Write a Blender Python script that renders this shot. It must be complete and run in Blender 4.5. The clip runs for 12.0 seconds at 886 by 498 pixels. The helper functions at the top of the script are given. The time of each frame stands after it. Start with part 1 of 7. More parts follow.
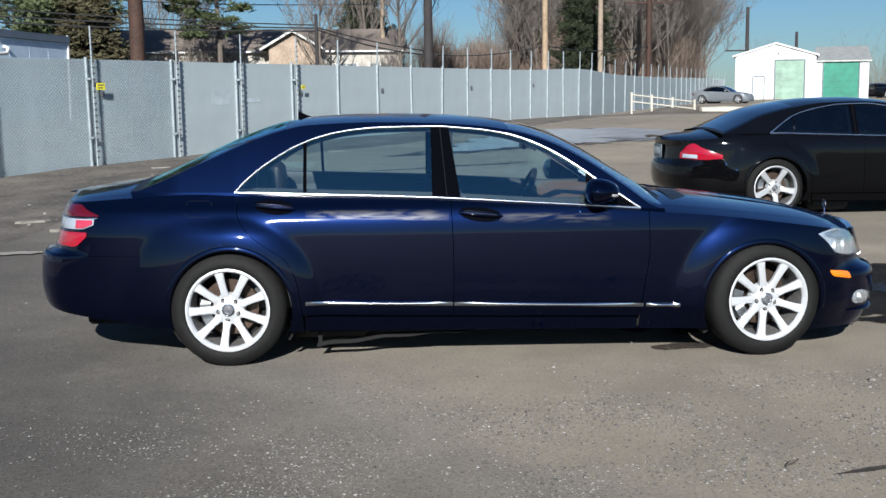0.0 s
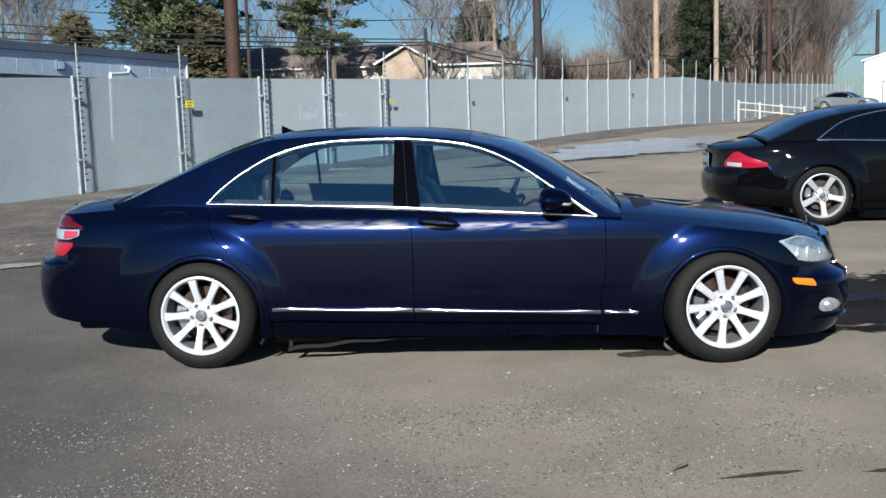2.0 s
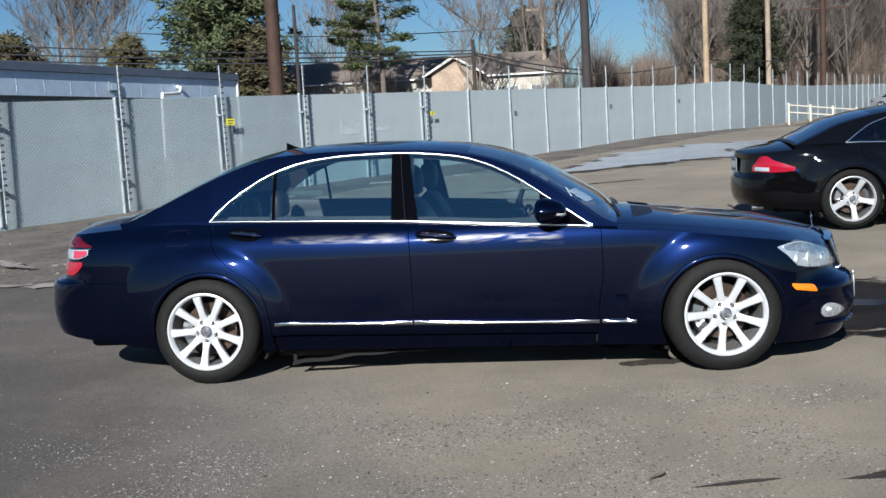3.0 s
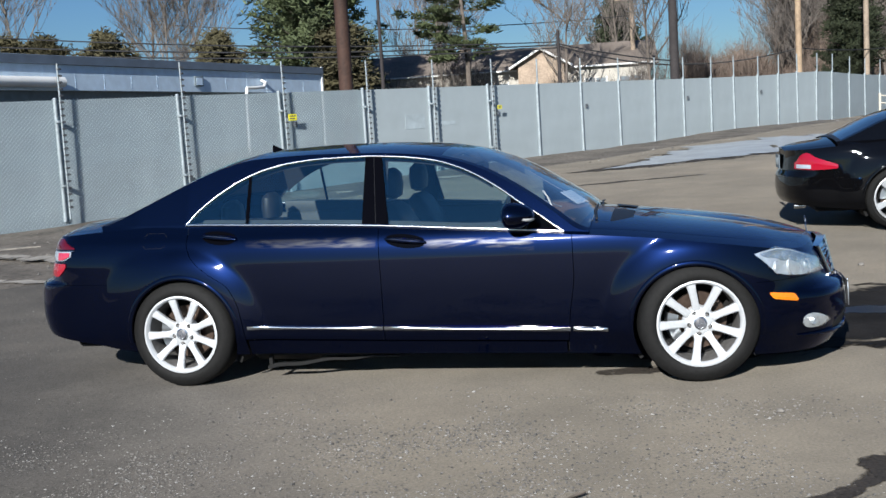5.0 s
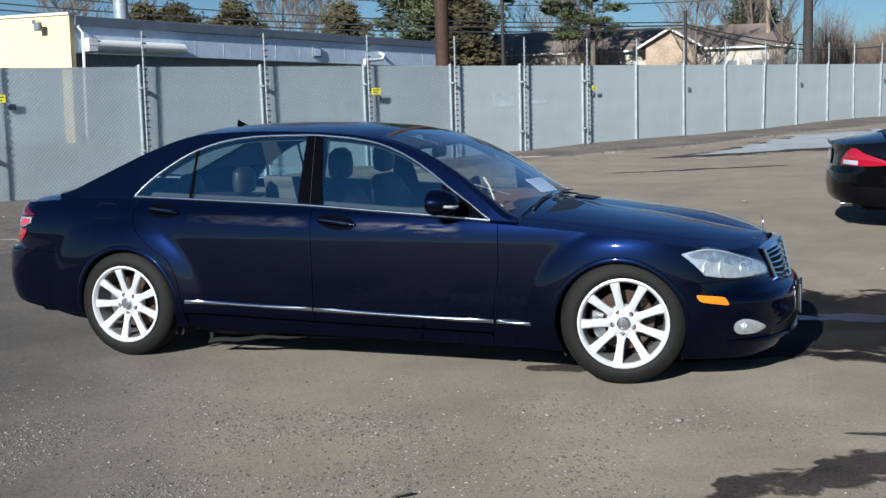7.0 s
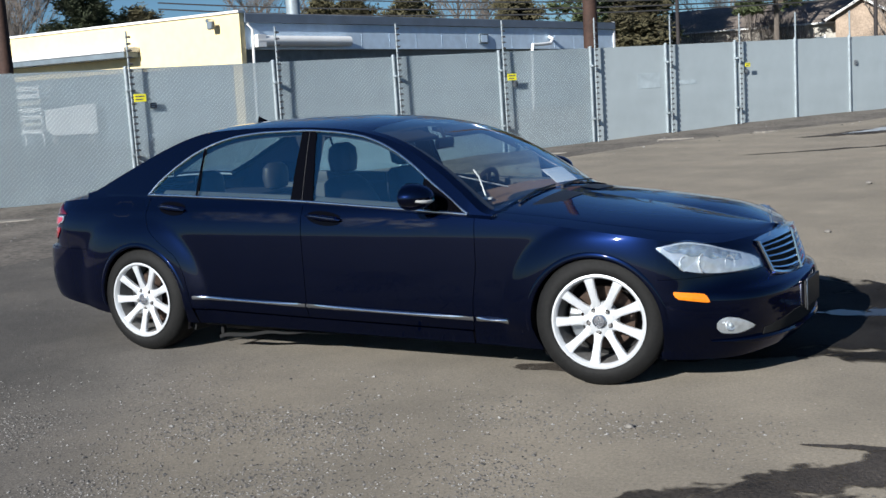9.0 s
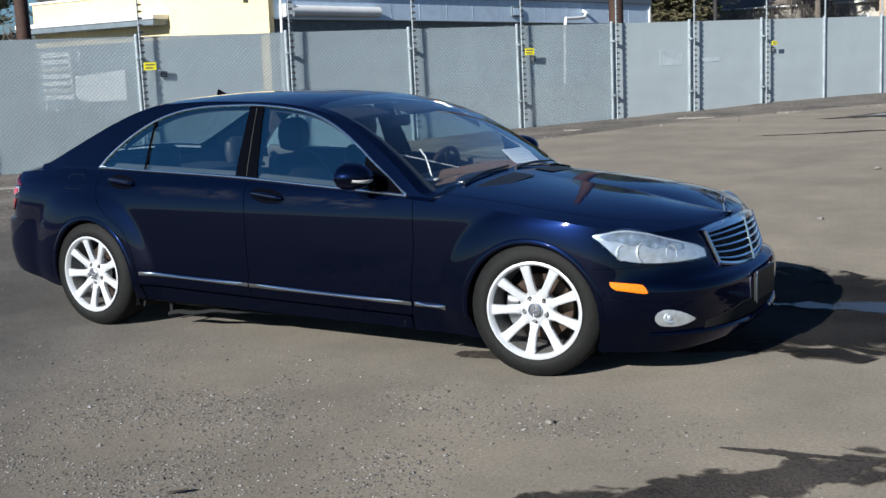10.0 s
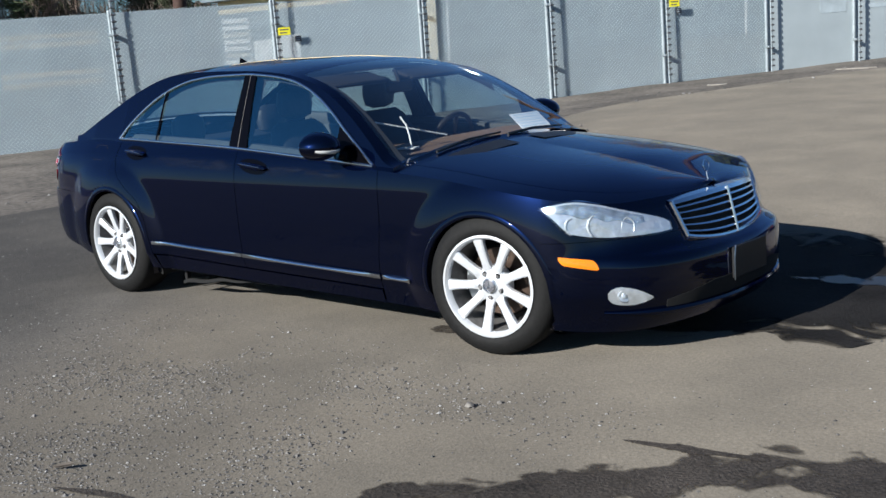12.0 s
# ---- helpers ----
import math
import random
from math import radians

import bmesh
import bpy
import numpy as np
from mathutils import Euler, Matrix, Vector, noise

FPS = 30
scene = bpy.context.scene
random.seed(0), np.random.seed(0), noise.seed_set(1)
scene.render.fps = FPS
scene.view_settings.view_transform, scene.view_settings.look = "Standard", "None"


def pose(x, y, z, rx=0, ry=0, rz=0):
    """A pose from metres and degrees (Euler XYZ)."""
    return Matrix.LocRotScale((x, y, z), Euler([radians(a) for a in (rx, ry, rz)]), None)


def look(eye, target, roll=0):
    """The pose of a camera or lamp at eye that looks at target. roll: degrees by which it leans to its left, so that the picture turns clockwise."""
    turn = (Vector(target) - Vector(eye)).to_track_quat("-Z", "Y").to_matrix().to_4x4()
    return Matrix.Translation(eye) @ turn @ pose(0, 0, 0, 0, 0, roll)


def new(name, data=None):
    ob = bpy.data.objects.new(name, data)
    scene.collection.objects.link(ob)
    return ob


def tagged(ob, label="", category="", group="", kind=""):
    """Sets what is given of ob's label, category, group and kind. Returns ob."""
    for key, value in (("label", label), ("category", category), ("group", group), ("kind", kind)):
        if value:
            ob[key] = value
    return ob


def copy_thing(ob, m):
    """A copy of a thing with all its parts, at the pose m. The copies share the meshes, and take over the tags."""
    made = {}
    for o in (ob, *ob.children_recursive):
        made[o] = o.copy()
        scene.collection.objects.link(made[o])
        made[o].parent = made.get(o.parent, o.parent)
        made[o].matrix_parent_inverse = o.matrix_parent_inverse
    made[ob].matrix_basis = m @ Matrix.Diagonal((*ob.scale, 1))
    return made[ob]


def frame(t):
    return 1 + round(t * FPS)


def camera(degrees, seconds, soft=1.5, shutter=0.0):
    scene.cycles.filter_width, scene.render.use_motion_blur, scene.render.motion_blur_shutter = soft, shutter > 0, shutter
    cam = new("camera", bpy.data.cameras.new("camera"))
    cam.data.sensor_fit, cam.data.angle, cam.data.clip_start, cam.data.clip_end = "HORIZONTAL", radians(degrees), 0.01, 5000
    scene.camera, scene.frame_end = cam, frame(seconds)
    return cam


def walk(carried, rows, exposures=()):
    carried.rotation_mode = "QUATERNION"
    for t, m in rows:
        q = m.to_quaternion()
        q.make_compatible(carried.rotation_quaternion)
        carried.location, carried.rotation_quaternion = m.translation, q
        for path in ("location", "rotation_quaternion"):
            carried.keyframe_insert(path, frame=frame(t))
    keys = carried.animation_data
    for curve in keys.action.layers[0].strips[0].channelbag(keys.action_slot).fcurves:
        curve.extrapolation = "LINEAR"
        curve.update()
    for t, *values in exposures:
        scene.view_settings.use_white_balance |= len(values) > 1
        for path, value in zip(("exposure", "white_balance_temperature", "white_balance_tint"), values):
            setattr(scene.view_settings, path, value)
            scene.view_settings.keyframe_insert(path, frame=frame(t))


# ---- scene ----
cam = camera(43.0, 12.0)
PATH = [
    (0, (1.01, -7.349, 1.572), (1.084, -5.369, 1.297), -0.7),
    (0.5, (1.277, -7.421, 1.562), (1.297, -5.433, 1.338), -2.7),
    (1, (1.578, -7.531, 1.567), (1.513, -5.552, 1.289), -1.3),
    (1.5, (1.777, -7.567, 1.554), (1.666, -5.593, 1.256), -2.4),
    (2, (2.015, -7.533, 1.559), (1.86, -5.554, 1.309), -1.7),
    (2.5, (2.172, -7.532, 1.574), (1.972, -5.557, 1.328), -2.5),
    (2.7, (2.258, -7.555, 1.56), (2.033, -5.582, 1.325), -3.0),
    (4.3, (2.828, -7.408, 1.575), (2.477, -5.451, 1.356), -2.1),
    (4.5, (2.886, -7.374, 1.579), (2.534, -5.419, 1.341), -2.8),
    (5, (3.127, -7.304, 1.585), (2.696, -5.365, 1.353), -3.5),
    (5.5, (3.438, -7.224, 1.576), (2.974, -5.3, 1.288), -3.7),
    (6, (3.666, -7.1, 1.565), (3.127, -5.196, 1.276), -2.8),
    (6.5, (3.968, -6.944, 1.566), (3.412, -5.043, 1.289), -2.9),
    (6.7, (4.085, -6.91, 1.57), (3.481, -5.023, 1.3), -2.3),
    (8.3, (4.881, -6.433, 1.563), (4.063, -4.625, 1.31), -3.3),
    (8.5, (4.963, -6.381, 1.552), (4.109, -4.595, 1.27), -4.7),
    (9, (5.299, -6.194, 1.557), (4.315, -4.474, 1.281), -3.5),
    (9.5, (5.479, -5.983, 1.562), (4.468, -4.286, 1.252), -3.0),
    (10, (5.659, -5.742, 1.552), (4.616, -4.065, 1.232), -2.5),
    (10.5, (5.909, -5.552, 1.512), (4.759, -3.951, 1.176), -3.7),
    (11, (6.127, -5.383, 1.535), (4.927, -3.822, 1.181), -3.4),
    (11.5, (6.311, -5.087, 1.545), (5.031, -3.585, 1.219), -3.1),
    (12, (6.499, -4.859, 1.527), (5.176, -3.407, 1.152), -4.3),
]
walk(cam, [(t, look(eye, target, roll)) for t, eye, target, roll in PATH], exposures=[(0, 0.46, 6360, 10), (6, 0.47, 6360, 10), (10.5, 0.50, 6360, 10), (12, 0.60, 6360, 10)])

# ---------------------------------------------------------------- light
SUN_AZ, SUN_EL = radians(-97.0), radians(25.5)   # direction towards the sun, from +x
world = bpy.data.worlds.new("world")
scene.world = world
world.use_nodes = True
_n = world.node_tree.nodes
_sky = _n.new("ShaderNodeTexSky")
_sky.sky_type = "NISHITA"
_sky.sun_disc = False
_sky.sun_elevation = SUN_EL
_sky.sun_rotation = radians(90) - SUN_AZ
_sky.air_density, _sky.dust_density, _sky.ozone_density = 1.0, 0.25, 3.0
_sky.altitude = 300
_n["Background"].inputs["Strength"].default_value = 0.045
_tone = _n.new("ShaderNodeMixRGB")
_tone.blend_type = "MULTIPLY"
_tone.inputs[0].default_value = 1.0
_tone.inputs[2].default_value = (0.64, 0.90, 1.18, 1)
world.node_tree.links.new(_sky.outputs[0], _tone.inputs[1])
world.node_tree.links.new(_tone.outputs[0], _n["Background"].inputs["Color"])
sun = new("sun", bpy.data.lights.new("sun", "SUN"))
sun.data.energy, sun.data.angle, sun.data.color = 5.3, radians(0.53), (0.98, 0.967, 0.925)
_d = Vector((math.cos(SUN_AZ) * math.cos(SUN_EL), math.sin(SUN_AZ) * math.cos(SUN_EL), math.sin(SUN_EL)))
sun.matrix_world = look(_d * 60, (0, 0, 0))

# ---------------------------------------------------------------- materials


def mat(name, base, rough=0.5, metal=0.0, spec=0.5, coat=0.0, vary=0.12, grain=40.0, big=1.5, bump=0.0, bump_scale=None, emit=0.0):
    """A principled surface with colour varying at two scales and a fine relief."""
    m = bpy.data.materials.new(name)
    m.use_nodes = True
    N, L = m.node_tree.nodes, m.node_tree.links
    p = N["Principled BSDF"]
    p.inputs["Roughness"].default_value = rough
    p.inputs["Metallic"].default_value = metal
    p.inputs["Specular IOR Level"].default_value = spec
    p.inputs["Coat Weight"].default_value = coat
    p.inputs["Coat Roughness"].default_value = 0.02
    p.inputs["Base Color"].default_value = (*base, 1)
    tc = N.new("ShaderNodeTexCoord")
    if vary > 0:
        fine, wide = N.new("ShaderNodeTexNoise"), N.new("ShaderNodeTexNoise")
        fine.inputs["Scale"].default_value, wide.inputs["Scale"].default_value = grain, big
        fine.inputs["Detail"].default_value, wide.inputs["Detail"].default_value = 4, 5
        add = N.new("ShaderNodeMath")
        add.operation = "ADD"
        for t in (fine, wide):
            L.new(tc.outputs["Object"], t.inputs["Vector"])
        L.new(fine.outputs["Fac"], add.inputs[0])
        L.new(wide.outputs["Fac"], add.inputs[1])
        rng = N.new("ShaderNodeMapRange")
        rng.inputs["From Min"].default_value, rng.inputs["From Max"].default_value = 0.6, 1.4
        rng.inputs["To Min"].default_value, rng.inputs["To Max"].default_value = 1 - vary * 2, 1 + vary * 2
        L.new(add.outputs[0], rng.inputs["Value"])
        mul = N.new("ShaderNodeMixRGB")
        mul.blend_type = "MULTIPLY"
        mul.inputs[0].default_value = 1
        mul.inputs[1].default_value = (*base, 1)
        L.new(rng.outputs[0], mul.inputs[2])
        L.new(mul.outputs[0], p.inputs["Base Color"])
    if bump > 0:
        nz = N.new("ShaderNodeTexNoise")
        nz.inputs["Scale"].default_value = bump_scale or grain
        nz.inputs["Detail"].default_value = 6
        L.new(tc.outputs["Object"], nz.inputs["Vector"])
        b = N.new("ShaderNodeBump")
        b.inputs["Strength"].default_value = bump
        b.inputs["Distance"].default_value = 0.01
        L.new(nz.outputs["Fac"], b.inputs["Height"])
        L.new(b.outputs[0], p.inputs["Normal"])
    if emit:
        p.inputs["Emission Color"].default_value = (*base, 1)
        p.inputs["Emission Strength"].default_value = emit
    return m


def glass(name, tint, straight=0.08, sheen=(1.0, 1.0, 1.0)):
    """A thin pane: tinted see-through, glossier at a slant."""
    m = bpy.data.materials.new(name)
    m.use_nodes = True
    N, L = m.node_tree.nodes, m.node_tree.links
    N.remove(N["Principled BSDF"])
    t, g, f, x = N.new("ShaderNodeBsdfTransparent"), N.new("ShaderNodeBsdfGlossy"), N.new("ShaderNodeLayerWeight"), N.new("ShaderNodeMixShader")
    t.inputs[0].default_value = (*tint, 1)
    g.inputs["Roughness"].default_value = 0.01
    g.inputs["Color"].default_value = (*sheen, 1)
    pw, sc_ = N.new("ShaderNodeMath"), N.new("ShaderNodeMath")
    pw.operation, sc_.operation = "POWER", "MULTIPLY_ADD"
    pw.inputs[1].default_value = 2.6
    sc_.inputs[1].default_value, sc_.inputs[2].default_value = 1 - straight, straight
    L.new(f.outputs["Facing"], pw.inputs[0])
    L.new(pw.outputs[0], sc_.inputs[0])
    L.new(sc_.outputs[0], x.inputs[0])
    L.new(t.outputs[0], x.inputs[1])
    L.new(g.outputs[0], x.inputs[2])
    L.new(x.outputs[0], N["Material Output"].inputs["Surface"])
    return m


def paint_mat(name, base, flake, coat=1.0, ior=1.29):
    m = mat(name, base, rough=0.32, metal=flake, spec=0.0, coat=coat, vary=0.05, grain=900, big=2)
    N, L = m.node_tree.nodes, m.node_tree.links
    p = N["Principled BSDF"]
    p.inputs["Specular Tint"].default_value = (0.20, 0.48, 1.0, 1)
    p.inputs["Coat Roughness"].default_value = 0.035
    p.inputs["Coat IOR"].default_value = ior
    tc, nz, b = N.new("ShaderNodeTexCoord"), N.new("ShaderNodeTexNoise"), N.new("ShaderNodeBump")
    nz.inputs["Scale"].default_value = 2.2
    nz.inputs["Detail"].default_value = 0
    b.inputs["Strength"].default_value, b.inputs["Distance"].default_value = 0.16, 0.016
    L.new(tc.outputs["Object"], nz.inputs["Vector"])
    L.new(nz.outputs["Fac"], b.inputs["Height"])
    L.new(b.outputs[0], p.inputs["Coat Normal"])
    return m


NAVY = paint_mat("navy_paint", (0.0008, 0.0028, 0.0146), 0.7, ior=1.48)
BLACK_PAINT = paint_mat("black_paint", (0.0025, 0.0025, 0.003), 0.0, ior=1.45)
SILVER = paint_mat("silver_paint", (0.20, 0.215, 0.23), 0.3)
CHROME = mat("chrome", (0.90, 0.91, 0.92), 0.17, 1.0, vary=0.03)
DULL_CHROME = mat("satin_metal", (0.62, 0.64, 0.66), 0.28, 1.0, vary=0.05)
ALLOY = mat("alloy", (0.66, 0.675, 0.69), 0.35, 0.35, vary=0.06, grain=60)
# duller copy of the alloy, with the half shade on the coupe's wheels mixed in
SHADED_ALLOY = mat("shaded_alloy", (0.50, 0.51, 0.52), 0.34, 0.45, vary=0.12, grain=60)
BARREL = mat("brake_dusted_alloy", (0.16, 0.155, 0.15), 0.55, 0.3, vary=0.2, grain=30)
RUBBER = mat("rubber", (0.009, 0.0088, 0.0085), 0.7, spec=0.25, vary=0.25, grain=50, bump=0.3, bump_scale=160)
BLACK_TRIM = mat("black_trim", (0.012, 0.012, 0.013), 0.45, vary=0.15)
GLOSS_BLACK = mat("gloss_black", (0.002, 0.002, 0.003), 0.05, spec=0.10, vary=0.0)
DARK = mat("dark_void", (0.006, 0.006, 0.006), 0.9, vary=0.2)
DISC = mat("brake_disc", (0.085, 0.058, 0.044), 0.45, 0.7, vary=0.25, grain=30)
CAR_GLASS = glass("car_glass", (0.82, 0.98, 1.0), 0.22, (0.46, 0.90, 1.0))
WIND_GLASS = glass("windscreen_glass", (0.84, 0.90, 0.90), 0.08)
DARK_GLASS = glass("dark_glass", (0.05, 0.06, 0.06))
LENS = glass("clear_lens", (0.90, 0.94, 0.96))
RED_LENS = mat("red_lens", (0.095, 0.002, 0.007), 0.12, coat=1.0, vary=0.1, grain=120)
WHITE_LENS = mat("clear_lamp_lens", (0.36, 0.40, 0.46), 0.12, coat=1.0, vary=0.12, grain=90)
BRIGHT_RED = mat("bright_red_lens", (0.34, 0.006, 0.022), 0.12, coat=1.0, vary=0.1, grain=120)
LAMP_STRIP = mat("repeater_lens", (0.72, 0.72, 0.70), 0.15, coat=1.0, vary=0.15, grain=120)
LINING = mat("cabin_lining", (0.014, 0.014, 0.016), 0.85, vary=0.15)
CARD = mat("door_lining", (0.045, 0.05, 0.05), 0.6, vary=0.15)
PINK_LENS = mat("pink_red_lens", (0.50, 0.045, 0.085), 0.12, coat=1.0, vary=0.2, grain=90)
AMBER = mat("amber_lens", (0.95, 0.24, 0.01), 0.15, coat=1.0, vary=0.1, grain=90)
DISH = mat("lamp_dish", (0.92, 0.95, 0.97), 0.24, 0.70, vary=0.25, grain=40, bump=1.0, bump_scale=26)
SHROUD = mat("lamp_shroud", (0.80, 0.86, 0.90), 0.12, 0.80, vary=0.4, grain=25, bump=1.0, bump_scale=30)
REFLECTOR = mat("lamp_reflector", (0.95, 0.96, 0.97), 0.13, 0.72, vary=0.15, grain=30, bump=1.0, bump_scale=20)
LEATHER = mat("dark_leather", (0.020, 0.020, 0.021), 0.5, vary=0.2, bump=0.2)
TAN = mat("tan_leather", (0.20, 0.125, 0.075), 0.5, vary=0.15, bump=0.2)
PAPER = mat("paper", (0.75, 0.78, 0.82), 0.6, vary=0.08, grain=25)
# dark glossy polish film, tuned to pass for the sun's streak on the doors
POLISH_GLINT = mat("dried_polish_glint", (0.008, 0.010, 0.018), 0.30, spec=0.7, vary=0.2, grain=40)


def smear(m, scale, lo, hi, most):
    """Lets a thin film show only in streaks."""
    N, L = m.node_tree.nodes, m.node_tree.links
    tc, mp, nz, r = N.new("ShaderNodeTexCoord"), N.new("ShaderNodeMapping"), N.new("ShaderNodeTexNoise"), N.new("ShaderNodeMapRange")
    mp.inputs["Rotation"].default_value = (0, 0.12, 0)
    mp.inputs["Scale"].default_value = (0.45, 1.0, 3.2)
    nz.inputs["Scale"].default_value, nz.inputs["Detail"].default_value, nz.inputs["Distortion"].default_value = scale, 4, 1.5
    r.inputs["From Min"].default_value, r.inputs["From Max"].default_value, r.inputs["To Max"].default_value = lo, hi, most
    L.new(tc.outputs["Object"], mp.inputs["Vector"])
    L.new(mp.outputs[0], nz.inputs["Vector"])
    L.new(nz.outputs["Fac"], r.inputs["Value"])
    rim, fade = N.new("ShaderNodeAttribute"), N.new("ShaderNodeMath")
    rim.attribute_name, fade.operation = "rim", "MULTIPLY"
    L.new(r.outputs[0], fade.inputs[0])
    L.new(rim.outputs["Fac"], fade.inputs[1])
    L.new(fade.outputs[0], N["Principled BSDF"].inputs["Alpha"])


smear(POLISH_GLINT, 8.0, 0.40, 0.72, 0.6)
WHITE_PLASTIC = mat("white_plastic", (0.80, 0.80, 0.78), 0.4, vary=0.05)

PALE = mat("weathered_sheet", (0.405, 0.465, 0.488), 0.6, vary=0.1, grain=6)
GALV = mat("galvanised_steel", (0.31, 0.355, 0.375), 0.48, 0.3, vary=0.18, grain=22, big=3)
INSUL = mat("insulator_plastic", (0.10, 0.10, 0.105), 0.5, vary=0.2)
YELLOW = mat("yellow_sign", (0.80, 0.72, 0.03), 0.45, vary=0.08)
SIGN_DARK = mat("grey_sign", (0.10, 0.10, 0.11), 0.5, vary=0.1)
POLE_BROWN = mat("pole_brown", (0.050, 0.025, 0.017), 0.8, vary=0.3, grain=14, bump=0.5, bump_scale=30)
POLE_WOOD = mat("pole_wood", (0.30, 0.235, 0.175), 0.85, vary=0.25, grain=14, bump=0.4, bump_scale=30)
POLE_PALE = mat("pole_pale", (0.34, 0.245, 0.16), 0.85, vary=0.25, grain=14, bump=0.4, bump_scale=30)
POLE_DARK = mat("pole_dark", (0.035, 0.03, 0.03), 0.85, vary=0.25, grain=14, bump=0.4, bump_scale=30)
CABLE = mat("cable", (0.02, 0.02, 0.022), 0.7, vary=0.1)
BARK = mat("bark", (0.13, 0.108, 0.09), 0.9, vary=0.3, grain=9)
BARK_PALE = mat("bark_pale", (0.19, 0.165, 0.14), 0.9, vary=0.3, grain=9)
TWIG = mat("twigs", (0.145, 0.125, 0.110), 0.9, vary=0.3, grain=4)
NEEDLE = mat("needles", (0.075, 0.095, 0.040), 0.8, vary=0.45, grain=6, big=0.6)
NEEDLE_DARK = mat("needles_dark", (0.050, 0.062, 0.032), 0.85, vary=0.4, grain=6, big=0.6)
NEEDLE_BROWN = mat("needles_brown", (0.080, 0.070, 0.034), 0.85, vary=0.4, grain=6, big=0.6)
BRUSH = mat("brush", (0.185, 0.140, 0.112), 0.95, vary=0.4, grain=5, big=0.5)
WALL_GREY = mat("grey_wall", (0.56, 0.69, 0.82), 0.55, vary=0.08, grain=3, big=0.5)
WALL_YELLOW = mat("yellow_wall", (0.83, 0.66, 0.36), 0.7, vary=0.06, grain=4, big=0.4)
ROOF_EDGE = mat("roof_edge", (0.12, 0.155, 0.205), 0.6, vary=0.15)
WHITE_WALL = mat("white_wall", (0.82, 0.82, 0.80), 0.65, vary=0.05, grain=5, big=0.6)
WHITE_TRIM = mat("white_trim", (0.80, 0.80, 0.78), 0.5, vary=0.06)
GREEN_DOOR = mat("green_door", (0.02, 0.215, 0.14), 0.5, vary=0.15, grain=2, big=0.7)
GREEN_FADED = mat("faded_green_door", (0.25, 0.37, 0.29), 0.6, vary=0.15, grain=2, big=0.7)
SHINGLE = mat("shingle_roof", (0.20, 0.165, 0.138), 0.9, vary=0.2, grain=9, big=0.6, bump=0.4)
METAL_ROOF = mat("metal_roof", (0.42, 0.43, 0.40), 0.5, 0.2, vary=0.12, grain=3)
BRICK = mat("brick_face", (0.37, 0.285, 0.215), 0.85, vary=0.2, grain=12, bump=0.3)
HOUSE_WALL = mat("house_siding", (0.46, 0.43, 0.375), 0.75, vary=0.15, grain=3, big=0.7)
DOOR_DARK = mat("dark_shutter", (0.14, 0.175, 0.20), 0.6, vary=0.12, grain=5)
CONCRETE = mat("concrete", (0.215, 0.195, 0.168), 0.9, vary=0.15, grain=20, bump=0.3)
STONE = mat("pale_stone", (0.19, 0.175, 0.155), 0.9, vary=0.3, grain=30)
CREAM_RAIL = mat("cream_rail", (0.52, 0.49, 0.41), 0.7, vary=0.12)
SCHOOL_YELLOW = mat("equipment_yellow", (0.62, 0.36, 0.05), 0.5, vary=0.15)


FENCE = mat("fence_slats", (0.415, 0.468, 0.482), 0.5, 0.1, vary=0.05, grain=2.0, big=0.35)


def screen_mat(open_share):
    """Woven grey privacy cloth whose weave is too fine to see and lets part of the light through."""
    m = mat("privacy_screen", (0.39, 0.455, 0.485), 0.6, vary=0.06, grain=2.0, big=0.35)
    N, L = m.node_tree.nodes, m.node_tree.links
    N["Principled BSDF"].inputs["Alpha"].default_value = 1 - open_share
    return m


SCREEN = screen_mat(0.36)
WIRE = mat("fence_wire", (0.455, 0.545, 0.58), 0.45, 0.3, vary=0.1, grain=30)


